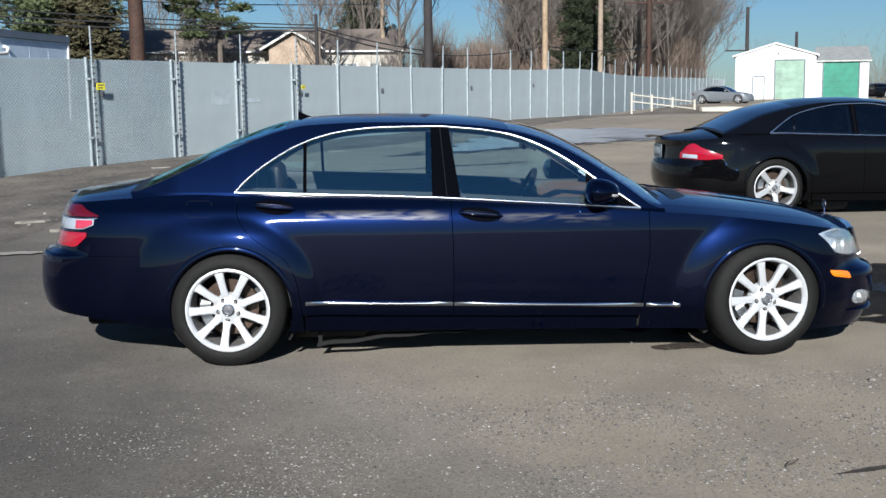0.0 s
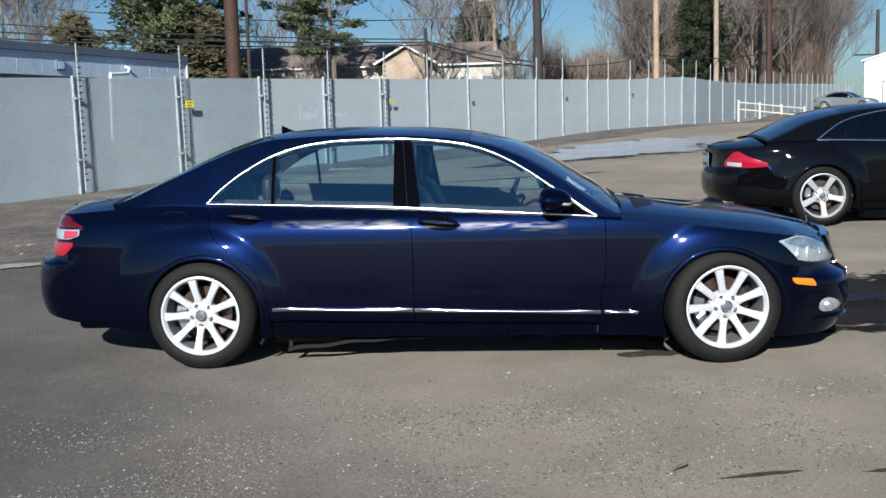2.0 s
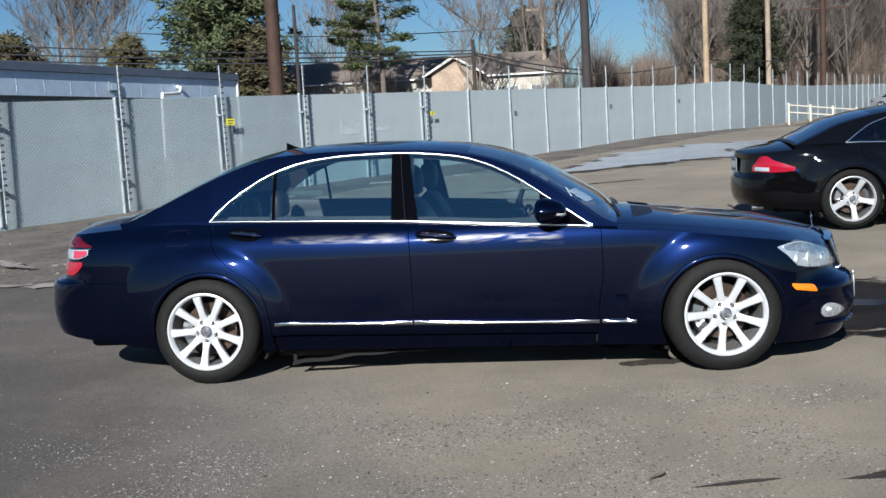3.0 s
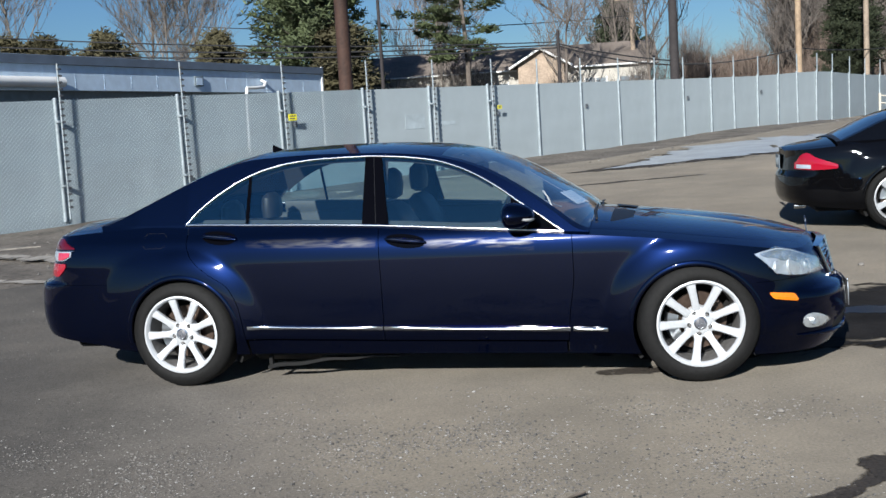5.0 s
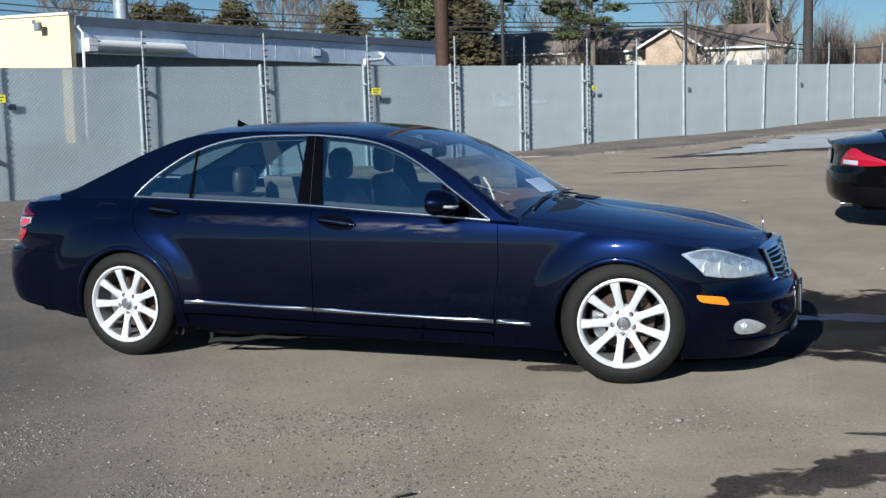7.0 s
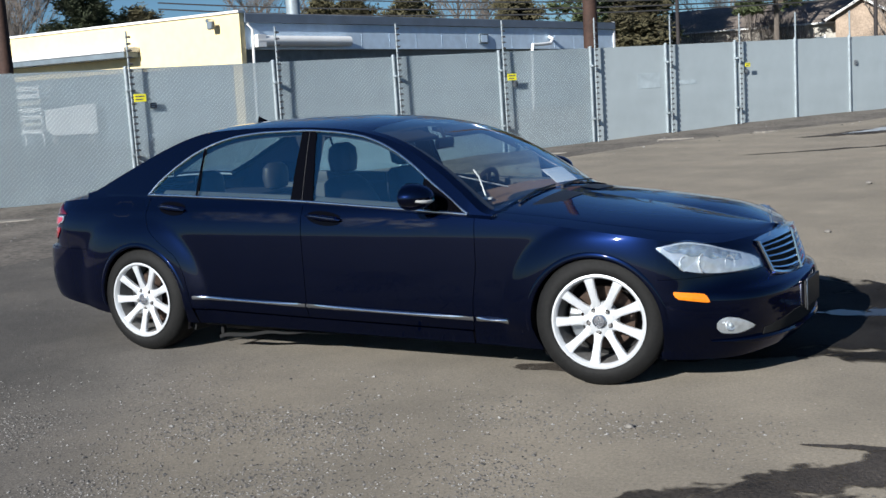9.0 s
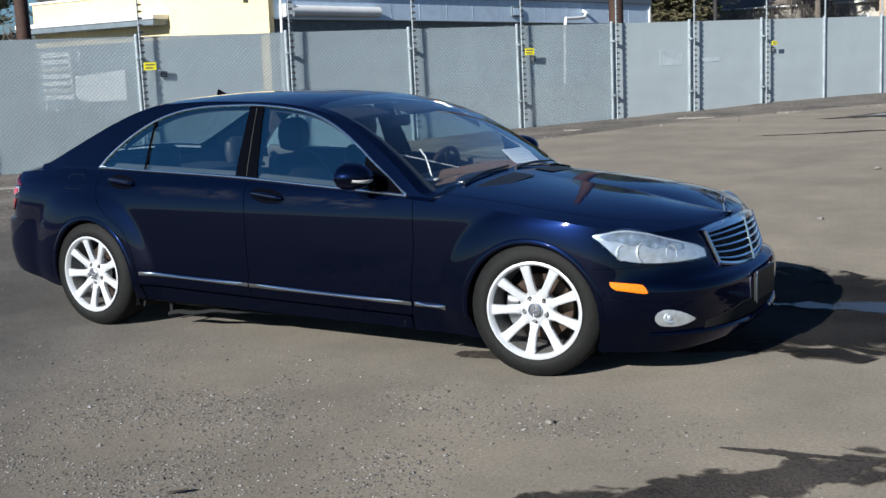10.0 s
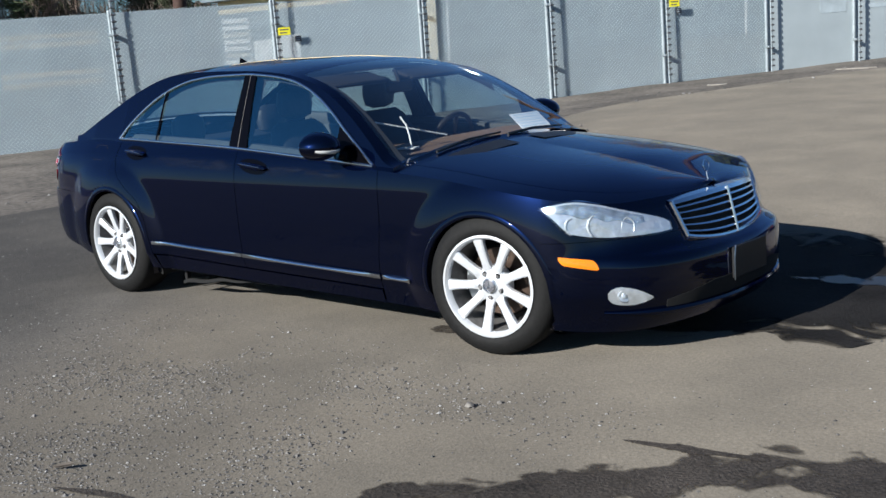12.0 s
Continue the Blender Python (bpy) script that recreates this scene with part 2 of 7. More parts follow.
def ground_mat():
    """Worn asphalt and dirt: wide stains, fine speckle, loose gravel patches."""
    m = bpy.data.materials.new("worn_asphalt")
    m.use_nodes = True
    N, L = m.node_tree.nodes, m.node_tree.links
    p = N["Principled BSDF"]
    p.inputs["Roughness"].default_value = 0.9
    p.inputs["Diffuse Roughness"].default_value = 1.0
    p.inputs["Specular IOR Level"].default_value = 0.3
    tc = N.new("ShaderNodeTexCoord")

    def noise_at(scale, detail=5, rough=0.55, dist=0.0):
        t = N.new("ShaderNodeTexNoise")
        t.inputs["Scale"].default_value, t.inputs["Detail"].default_value = scale, detail
        t.inputs["Roughness"].default_value, t.inputs["Distortion"].default_value = rough, dist
        L.new(tc.outputs["Object"], t.inputs["Vector"])
        return t

    def ramp(src, stops):
        r = N.new("ShaderNodeValToRGB")
        while len(r.color_ramp.elements) < len(stops):
            r.color_ramp.elements.new(0.5)
        for e, (pos, c) in zip(r.color_ramp.elements, stops):
            e.position, e.color = pos, (*c, 1)
        L.new(src, r.inputs[0])
        return r

    def mix(kind, fac, a, b):
        x = N.new("ShaderNodeMixRGB")
        x.blend_type = kind
        if isinstance(fac, float):
            x.inputs[0].default_value = fac
        else:
            L.new(fac, x.inputs[0])
        L.new(a, x.inputs[1])
        L.new(b, x.inputs[2])
        return x

    wide = ramp(noise_at(0.23, 6, 0.6, 0.6).outputs["Fac"], [(0.30, (0.086, 0.081, 0.0755)), (0.52, (0.109, 0.102, 0.094)), (0.72, (0.131, 0.120, 0.108))])
    mid = ramp(noise_at(1.7, 6, 0.6).outputs["Fac"], [(0.32, (0.87, 0.87, 0.87)), (0.68, (1.11, 1.10, 1.085))])
    fine = ramp(noise_at(60, 4, 0.65).outputs["Fac"], [(0.30, (0.80, 0.80, 0.80)), (0.70, (1.20, 1.20, 1.20))])
    vor = N.new("ShaderNodeTexVoronoi")
    vor.inputs["Scale"].default_value = 95
    L.new(tc.outputs["Object"], vor.inputs["Vector"])
    speck = ramp(vor.outputs["Color"], [(0.04, (0.45, 0.45, 0.46)), (0.4, (0.93, 0.93, 0.93)), (0.88, (1.05, 1.05, 1.04)), (1.0, (1.9, 1.88, 1.84))])
    # tan dust towards +x over grey asphalt; the tone also darkens towards -y
    sep = N.new("ShaderNodeSeparateXYZ")
    L.new(tc.outputs["Object"], sep.inputs[0])
    slant = N.new("ShaderNodeMath")
    slant.operation = "MULTIPLY_ADD"
    slant.inputs[1].default_value = 0.45
    L.new(sep.outputs["Y"], slant.inputs[0])
    L.new(sep.outputs["X"], slant.inputs[2])
    fac = []
    for src, lo, hi in ((slant.outputs[0], -1.7, 2.1), (sep.outputs["Y"], -5.2, -2.3)):
        r = N.new("ShaderNodeMapRange")
        r.interpolation_type = "SMOOTHSTEP"
        r.inputs["From Min"].default_value, r.inputs["From Max"].default_value = lo, hi
        L.new(src, r.inputs["Value"])
        fac.append(r)
    mul = N.new("ShaderNodeMath")
    mul.operation = "MULTIPLY"
    L.new(fac[0].outputs[0], mul.inputs[0])
    L.new(fac[1].outputs[0], mul.inputs[1])
    soft = N.new("ShaderNodeMath")
    soft.operation = "MULTIPLY_ADD"
    soft.inputs[1].default_value = 0.55
    L.new(noise_at(0.9, 6, 0.6, 0.8).outputs["Fac"], soft.inputs[0])
    L.new(mul.outputs[0], soft.inputs[2])
    dust = ramp(soft.outputs[0], [(0.24, (0.56, 0.56, 0.565)), (0.60, (0.95, 0.935, 0.915)), (1.0, (1.24, 1.18, 1.06))])
    track = N.new("ShaderNodeTexWave")
    track.wave_type, track.rings_direction = "RINGS", "Z"
    track.inputs["Scale"].default_value, track.inputs["Distortion"].default_value, track.inputs["Detail"].default_value = 0.22, 5.0, 3
    off = N.new("ShaderNodeMapping")
    off.inputs["Location"].default_value = (3.0, 9.0, 0.0)
    L.new(tc.outputs["Object"], off.inputs["Vector"])
    L.new(off.outputs[0], track.inputs["Vector"])
    swirl = ramp(track.outputs["Fac"], [(0.15, (0.975, 0.973, 0.97)), (0.85, (1.03, 1.028, 1.02))])
    c0 = mix("MULTIPLY", 1.0, wide.outputs[0], dust.outputs[0])
    c0 = mix("MULTIPLY", 1.0, c0.outputs[0], swirl.outputs[0])
    c = mix("MULTIPLY", 1.0, c0.outputs[0], mid.outputs[0])
    c = mix("MULTIPLY", 1.0, c.outputs[0], fine.outputs[0])
    bare = N.new("ShaderNodeMapRange")
    bare.inputs["From Min"].default_value, bare.inputs["From Max"].default_value = 0.35, 1.15
    bare.inputs["To Min"].default_value, bare.inputs["To Max"].default_value = 0.85, 0.25
    L.new(soft.outputs[0], bare.inputs["Value"])
    c = mix("MULTIPLY", bare.outputs[0], c.outputs[0], speck.outputs[0])
    L.new(c.outputs[0], p.inputs["Base Color"])
    b = N.new("ShaderNodeBump")
    b.inputs["Strength"].default_value, b.inputs["Distance"].default_value = 0.28, 0.008
    s = N.new("ShaderNodeMath")
    s.operation = "ADD"
    L.new(noise_at(38, 5, 0.7).outputs["Fac"], s.inputs[0])
    L.new(vor.outputs["Distance"], s.inputs[1])
    L.new(s.outputs[0], b.inputs["Height"])
    L.new(b.outputs[0], p.inputs["Normal"])
    return m


GROUND = ground_mat()
DIRT = mat("dirt_verge", (0.132, 0.114, 0.094), 0.95, vary=0.38, grain=14, big=1.2, bump=0.8, bump_scale=25)
PALE_DUST = mat("pale_dust", (0.31, 0.285, 0.25), 0.95, vary=0.2, grain=20, big=2, bump=0.3)
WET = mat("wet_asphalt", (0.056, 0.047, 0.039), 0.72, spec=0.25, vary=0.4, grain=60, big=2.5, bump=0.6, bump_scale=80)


def gravel_mat():
    """Loose stones, each with its own shade."""
    m = mat("gravel_stone", (0.3, 0.3, 0.3), 0.9, vary=0.0)
    N, L = m.node_tree.nodes, m.node_tree.links
    g, r = N.new("ShaderNodeNewGeometry"), N.new("ShaderNodeValToRGB")
    for _ in range(3):
        r.color_ramp.elements.new(0.5)
    for e, (pos, c) in zip(r.color_ramp.elements, ((0.0, (0.06, 0.057, 0.053)), (0.40, (0.12, 0.113, 0.105)), (0.7, (0.165, 0.15, 0.135)), (0.9, (0.23, 0.22, 0.205)), (1.0, (0.36, 0.35, 0.33)))):
        e.position, e.color = pos, (*c, 1)
    L.new(g.outputs["Random Per Island"], r.inputs[0])
    L.new(r.outputs[0], N["Principled BSDF"].inputs["Base Color"])
    return m


GRAVEL = gravel_mat()


def ragged(m, scale=6.0, cut=0.44):
    """Lets dry islands show through a stain."""
    N, L = m.node_tree.nodes, m.node_tree.links
    tc, nz, r = N.new("ShaderNodeTexCoord"), N.new("ShaderNodeTexNoise"), N.new("ShaderNodeMapRange")
    nz.inputs["Scale"].default_value, nz.inputs["Detail"].default_value, nz.inputs["Distortion"].default_value = scale, 8, 1.2
    r.inputs["From Min"].default_value, r.inputs["From Max"].default_value = cut, cut + 0.15
    L.new(tc.outputs["Object"], nz.inputs["Vector"])
    rim, low, add = N.new("ShaderNodeAttribute"), N.new("ShaderNodeMapRange"), N.new("ShaderNodeMath")
    rim.attribute_name = "rim"
    low.inputs["From Max"].default_value = 0.6
    low.inputs["To Min"].default_value, low.inputs["To Max"].default_value = -0.22, 0.125
    add.operation = "ADD"
    L.new(rim.outputs["Fac"], low.inputs["Value"])
    L.new(nz.outputs["Fac"], add.inputs[0])
    L.new(low.outputs[0], add.inputs[1])
    L.new(add.outputs[0], r.inputs["Value"])
    L.new(r.outputs[0], N["Principled BSDF"].inputs["Alpha"])


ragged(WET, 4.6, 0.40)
# wet asphalt, with the darkness of the saloon's shadow put into its colour
SOAKED_SHADE = mat("soaked_shadow_asphalt", (0.019, 0.0175, 0.0165), 0.85, spec=0.12, vary=0.4, grain=60, big=2.5, bump=0.5, bump_scale=80)
ragged(SOAKED_SHADE, 3.2, 0.25)
ragged(PALE_DUST, 4.0)
CLEAR_WATER = mat("clear_water", (0.025, 0.024, 0.023), 0.28, spec=0.5, vary=0.1)
ragged(CLEAR_WATER, 3.0, 0.42)
# pale base colour carries the reflection of sky and fence
SKY_PALE_WATER = mat("sky_pale_water", (0.40, 0.415, 0.43), 0.22, spec=0.5, vary=0.1)

# ---------------------------------------------------------------- mesh helpers


def mesh_of(name, verts, faces, material, smooth=True):
    me = bpy.data.meshes.new(name)
    me.from_pydata([tuple(v) for v in verts], [], [tuple(f) for f in faces])
    me.validate()
    if smooth:
        me.polygons.foreach_set("use_smooth", [True] * len(me.polygons))
        me.set_sharp_from_angle(angle=radians(40))
    me.materials.append(material)
    return me


def obj(name, vf, material, parent=None, label="", smooth=True):
    ob = new(name, mesh_of(name, vf[0], vf[1], material, smooth))
    if parent is not None:
        ob.parent = parent
    if label:
        ob["label"] = label
    return ob


def thing(name, label, category, m=None, group="", kind=""):
    ob = new(name)
    if m is not None:
        ob.matrix_world = m
    return tagged(ob, label, category, group, kind)


def grid(P, close_i=False):
    """Vertices and quads of a grid of points P[i][j]."""
    P = np.asarray(P, float)
    n, k = P.shape[:2]
    f = []
    for i in range(n if close_i else n - 1):
        a, b = i * k, ((i + 1) % n) * k
        for j in range(k - 1):
            f.append((a + j, b + j, b + j + 1, a + j + 1))
    return P.reshape(-1, 3), f


def join(*vfs):
    V, F, o = [], [], 0
    for v, f in vfs:
        v = np.asarray(v, float).reshape(-1, 3)
        V.append(v)
        F += [tuple(i + o for i in q) for q in f]
        o += len(v)
    return np.concatenate(V), F


def moved(vf, m):
    v = np.asarray(vf[0], float)
    M = np.array(m)
    return v @ M[:3, :3].T + M[:3, 3], vf[1]


def mirror_y(vf):
    v = np.array(vf[0], float)
    v[:, 1] *= -1
    return v, [tuple(reversed(q)) for q in vf[1]]


def box(x0, x1, y0, y1, z0, z1, bev=0.0):
    """A box with chamfered edges."""
    bm = bmesh.new()
    bmesh.ops.create_cube(bm, size=1)
    for v in bm.verts:
        v.co = Vector((x0 + (v.co.x + 0.5) * (x1 - x0), y0 + (v.co.y + 0.5) * (y1 - y0), z0 + (v.co.z + 0.5) * (z1 - z0)))
    if bev > 0:
        bmesh.ops.bevel(bm, geom=list(bm.edges), offset=bev, segments=1, affect="EDGES", clamp_overlap=True)
    bm.verts.index_update()
    vf = [tuple(v.co) for v in bm.verts], [tuple(v.index for v in f.verts) for f in bm.faces]
    bm.free()
    return np.array(vf[0]), vf[1]


def tube(points, radius, sides=8, cap=True):
    """A tube along points; radius a number or one for each point."""
    pts = [Vector(p) for p in points]
    R = [radius] * len(pts) if isinstance(radius, (int, float)) else list(radius)
    V, F = [], []
    up = None
    for i, p in enumerate(pts):
        d = (pts[min(i + 1, len(pts) - 1)] - pts[max(i - 1, 0)]).normalized()
        if up is None:
            up = d.orthogonal().normalized()
        up = (up - d * up.dot(d)).normalized()
        side = d.cross(up)
        for k in range(sides):
            a = 2 * math.pi * k / sides
            V.append(p + (up * math.cos(a) + side * math.sin(a)) * R[i])
    for i in range(len(pts) - 1):
        for k in range(sides):
            a, b = i * sides + k, i * sides + (k + 1) % sides
            F.append((a, b, b + sides, a + sides))
    if cap:
        F.append(tuple(range(sides - 1, -1, -1)))
        F.append(tuple(range((len(pts) - 1) * sides, len(pts) * sides)))
    return np.array([tuple(v) for v in V]), F


def lathe(profile, steps=48):
    """Turns (radius, along) pairs about the y axis."""
    P = [[(r * math.cos(2 * math.pi * i / steps), a, r * math.sin(2 * math.pi * i / steps)) for r, a in profile] for i in range(steps)]
    return grid(P, close_i=True)


def curve(points):
    """A smooth monotone interpolation through (x, y) pairs."""
    pts = sorted(points)
    x, y = np.array([p[0] for p in pts], float), np.array([p[1] for p in pts], float)
    d = np.diff(y) / np.diff(x)
    m = np.concatenate([[d[0]], [0 if a * b <= 0 else 2 * a * b / (a + b) for a, b in zip(d[:-1], d[1:])], [d[-1]]])

    def at(q):
        q = np.clip(np.asarray(q, float), x[0], x[-1])
        i = np.clip(np.searchsorted(x, q) - 1, 0, len(x) - 2)
        h = x[i + 1] - x[i]
        t = (q - x[i]) / h
        return (2 * t**3 - 3 * t**2 + 1) * y[i] + (t**3 - 2 * t**2 + t) * h * m[i] + (-2 * t**3 + 3 * t**2) * y[i + 1] + (t**3 - t**2) * h * m[i + 1]
    return at


def smooth_step(a, b, v):
    t = np.clip((v - a) / (b - a), 0, 1)
    return t * t * (3 - 2 * t)


def ground_z(x, y):
    """Height of the ground: level round the saloon, rising gently to the fence, with a dip by its near end."""
    rise = 0.021 * np.clip(y - 1.0, 0, 29) + 0.019 * np.clip(x - 1, 0, 8) * smooth_step(4, 16, y) * (1 - 0.6 * smooth_step(20, 40, y))
    return rise - 0.10 * smooth_step(-2.5, -6.5, x) * smooth_step(3, 9, y) * (1 - smooth_step(18, 26, y))

# ---------------------------------------------------------------- ground
gx = np.concatenate([[-3000, -900, -300, -120, -60], np.linspace(-40, 45, 171), [60, 120, 300, 900, 3000]])
gy = np.concatenate([[-3000, -900, -300, -120, -60, -30], np.linspace(-14, 60, 149), [75, 100, 150, 300, 900, 3000]])
GX, GY = np.meshgrid(gx, gy, indexing="ij")
ground = new("ground", mesh_of("ground", *grid(np.stack([GX, GY, ground_z(GX, GY)], -1)), GROUND))
tagged(ground, "worn grey-brown asphalt and dirt lot", "ground", kind="structure")


def blotch(name, pts, width, material, lift, seed, label, rough=0.35, n=64):
    """A flat stain or puddle with a ragged outline along a line of points, lying on the ground."""
    rnd = random.Random(seed)
    ph = [rnd.uniform(0, 6.28) for _ in range(8)]
    pts = np.array(pts, float)
    seg = np.concatenate([[0], np.cumsum(np.hypot(*np.diff(pts, axis=0).T))])
    u = np.linspace(0, 1, n)
    cx, cy = np.interp(u * seg[-1], seg, pts[:, 0]), np.interp(u * seg[-1], seg, pts[:, 1])
    tx, ty = np.gradient(cx), np.gradient(cy)
    ln = np.hypot(tx, ty) + 1e-9
    nx, ny = -ty / ln, tx / ln
    w = np.interp(u, np.linspace(0, 1, len(width)), width) * np.sqrt(np.clip(1 - (2 * u - 1) ** 6, 0, 1))
    rag = lambda k: 1 + rough * (0.5 * np.sin(9 * u * seg[-1] / 2 + ph[k]) + 0.35 * np.sin(21 * u * seg[-1] / 2 + ph[k + 1]) + 0.25 * np.sin(47 * u * seg[-1] / 2 + ph[k + 2]))
    if material in (WET, SOAKED_SHADE, PALE_DUST):
        w = w * 1.2
    a, b = w * rag(0), w * rag(3)
    rows = []
    for t in np.linspace(-1, 1, 9):
        d = np.where(t < 0, a * t, b * t)
        x, y = cx + nx * d, cy + ny * d
        rows.append(np.stack([x, y, ground_z(x, y) + lift], 1))
    ob = new(name, mesh_of(name, *grid(np.array(rows)), material))
    rim = ob.data.attributes.new("rim", "FLOAT", "POINT")
    ends = np.clip((1 - np.abs(2 * u - 1)) * 6, 0, 1)
    rim.data.foreach_set("value", np.concatenate([(1 - abs(t)) * ends for t in np.linspace(-1, 1, 9)]).astype(np.float32))
    return tagged(ob, label, "stain" if "stain" in name else "dust" if "dust" in name else "puddle", kind="structure")


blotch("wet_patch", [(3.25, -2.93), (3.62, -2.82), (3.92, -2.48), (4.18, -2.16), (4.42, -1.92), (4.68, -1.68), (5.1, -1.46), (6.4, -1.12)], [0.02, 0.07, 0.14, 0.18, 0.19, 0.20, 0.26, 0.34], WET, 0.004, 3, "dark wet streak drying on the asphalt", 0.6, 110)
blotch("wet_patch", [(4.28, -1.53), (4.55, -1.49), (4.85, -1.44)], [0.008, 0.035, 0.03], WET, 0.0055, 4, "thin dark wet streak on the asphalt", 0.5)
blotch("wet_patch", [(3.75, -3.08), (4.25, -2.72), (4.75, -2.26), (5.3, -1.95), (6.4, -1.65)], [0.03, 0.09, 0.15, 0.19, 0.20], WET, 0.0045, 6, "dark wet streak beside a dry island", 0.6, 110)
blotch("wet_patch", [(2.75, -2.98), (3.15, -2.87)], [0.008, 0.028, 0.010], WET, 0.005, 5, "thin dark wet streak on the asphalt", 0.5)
# wet ground, stretched under the nose to paint the saloon's shadow blacker
blotch("wet_patch", [(1.6, 0.72), (2.8, 0.86), (3.6, 1.02), (4.4, 1.2), (5.4, 1.4), (8.0, 1.65)], [0.6, 1.0, 1.05, 0.86, 0.78, 0.78, 0.9], SOAKED_SHADE, 0.004, 8, "wide wet patch before the saloon, darkened to deepen its shadow", 0.14, 120)
blotch("puddle", [(3.7, 1.12), (4.3, 1.2), (5.2, 1.3), (6.6, 1.45)], [0.10, 0.22, 0.26, 0.28], CLEAR_WATER, 0.009, 9, "shallow puddle mirroring the sky", 0.3)
blotch("oil_stain", [(2.52, -0.62), (2.98, -0.56)], [0.08, 0.13, 0.09], WET, 0.004, 11, "dark oily stain behind the front wheel", 0.4)
blotch("wet_patch", [(0.3, 12.2), (1.6, 12.7), (3.6, 13.3)], [0.04, 0.12, 0.06], WET, 0.005, 13, "thin dark wet streak on the asphalt", 0.5)
blotch("wet_patch", [(0.5, 15.4), (2.2, 16.4), (3.6, 17.9), (5.2, 19.6), (8.2, 20.8)], [0.12, 0.9, 1.9, 2.7, 2.9], WET, 0.006, 15, "wet asphalt round a broad puddle", 0.3)
blotch("puddle", [(1.4, 15.9), (2.4, 16.8), (3.6, 18.3), (5.2, 20.0), (8.0, 21.0)], [0.08, 0.8, 1.9, 2.9, 3.1], SKY_PALE_WATER, 0.014, 16, "broad puddle with the pale sky's reflection in its colour", 0.25)

blotch("dust_streak", [(-5.2, 3.9), (-4.3, 3.72), (-3.4, 3.62), (-2.3, 3.75)], [0.06, 0.13, 0.16, 0.10], PALE_DUST, 0.016, 31, "pale dust along the edge of the asphalt", 0.5)
blotch("dust_streak", [(-6.5, 6.3), (-5.8, 5.9), (-5.0, 5.5), (-4.0, 4.7)], [0.10, 0.26, 0.22, 0.08], PALE_DUST, 0.055, 32, "pale dust on the dirt verge", 0.5)

# ---------------------------------------------------------------- fence
post_x = [-16.1, -14.7, -13.2, -11.75, -10.30, -8.84, -7.41, -6.09, -4.82, -3.62, -2.55, -1.48, -0.49, 0.47, 1.37, 2.24, 3.06, 3.86, 4.58, 5.34, 6.03, 6.75, 7.45]
posts = [(x, 21.65 + 1.5394 * x) for x in post_x] + [(8.1 + 20.7 * k / 23, 34.4 + 54.3 * k / 23) for k in range(24)]


def fence_top(x, y):
    return 2.29 + 0.09 * math.exp(-((x - 7.4) / 1.4) ** 2) + 0.15 * float(smooth_step(45, 79, y)) - 0.05 * float(smooth_step(34, 42, y))


fence = thing("fence", "long grey slatted chain-link fence with steel posts", "fence")
bead = mesh_of("insulator", *tube([(0.035, -0.150, 0), (0.035, -0.12, 0), (0.085, -0.11, 0.004), (0.11, -0.105, 0)], [0.014, 0.023, 0.021, 0.012], 6), INSUL)
shaft = join(tube([(0, 0, -0.15), (0, 0, 1.95)], 0.034, 12), tube([(0, 0, 1.95), (0, 0, 1.965), (0, 0, 1.98)], [0.039, 0.036, 0.015], 12))
post_meshes = dict(fence_post=mesh_of("fence_post", *shaft, GALV), insulator_pole=mesh_of("insulator_pole", *tube([(0.035, -0.12, -0.10), (0.035, -0.12, 2.55)], 0.017, 10), GALV),
                   clamp=mesh_of("clamp", *box(-0.04, 0.06, -0.13, -0.02, 0.45, 0.49, 0.004), GALV), clamp_top=mesh_of("clamp", *box(-0.04, 0.06, -0.13, -0.02, 1.55, 1.59, 0.004), GALV))
far_pole = mesh_of("insulator_pole", *tube([(0.0, -0.02, 1.9), (0.0, -0.02, 2.55)], 0.020, 10), GALV)
for i, (x, y) in enumerate(posts):
    j = min(i, len(posts) - 2)
    a = math.degrees(math.atan2(posts[j + 1][1] - posts[j][1], posts[j + 1][0] - posts[j][0]))
    lean = random.Random(i).uniform(-0.7, 0.7)
    post = new("fence_post", post_meshes["fence_post"])
    post.parent = fence
    post.matrix_local = pose(x, y, fence_top(x, y) - 1.95, lean, lean * 0.7, a)
    for nm, me in post_meshes.items():
        if nm == "insulator_pole" and i >= 12:
            o = new(nm, far_pole)
            o.parent = post
        elif nm != "fence_post" and i < 12:
            o = new(nm.replace("_top", ""), me)
            o.parent = post
    for k in range(22 if i < 12 else 0):
        o = new("insulator", bead)
        o.parent = post
        o.location.z = 0.10 + 0.112 * k


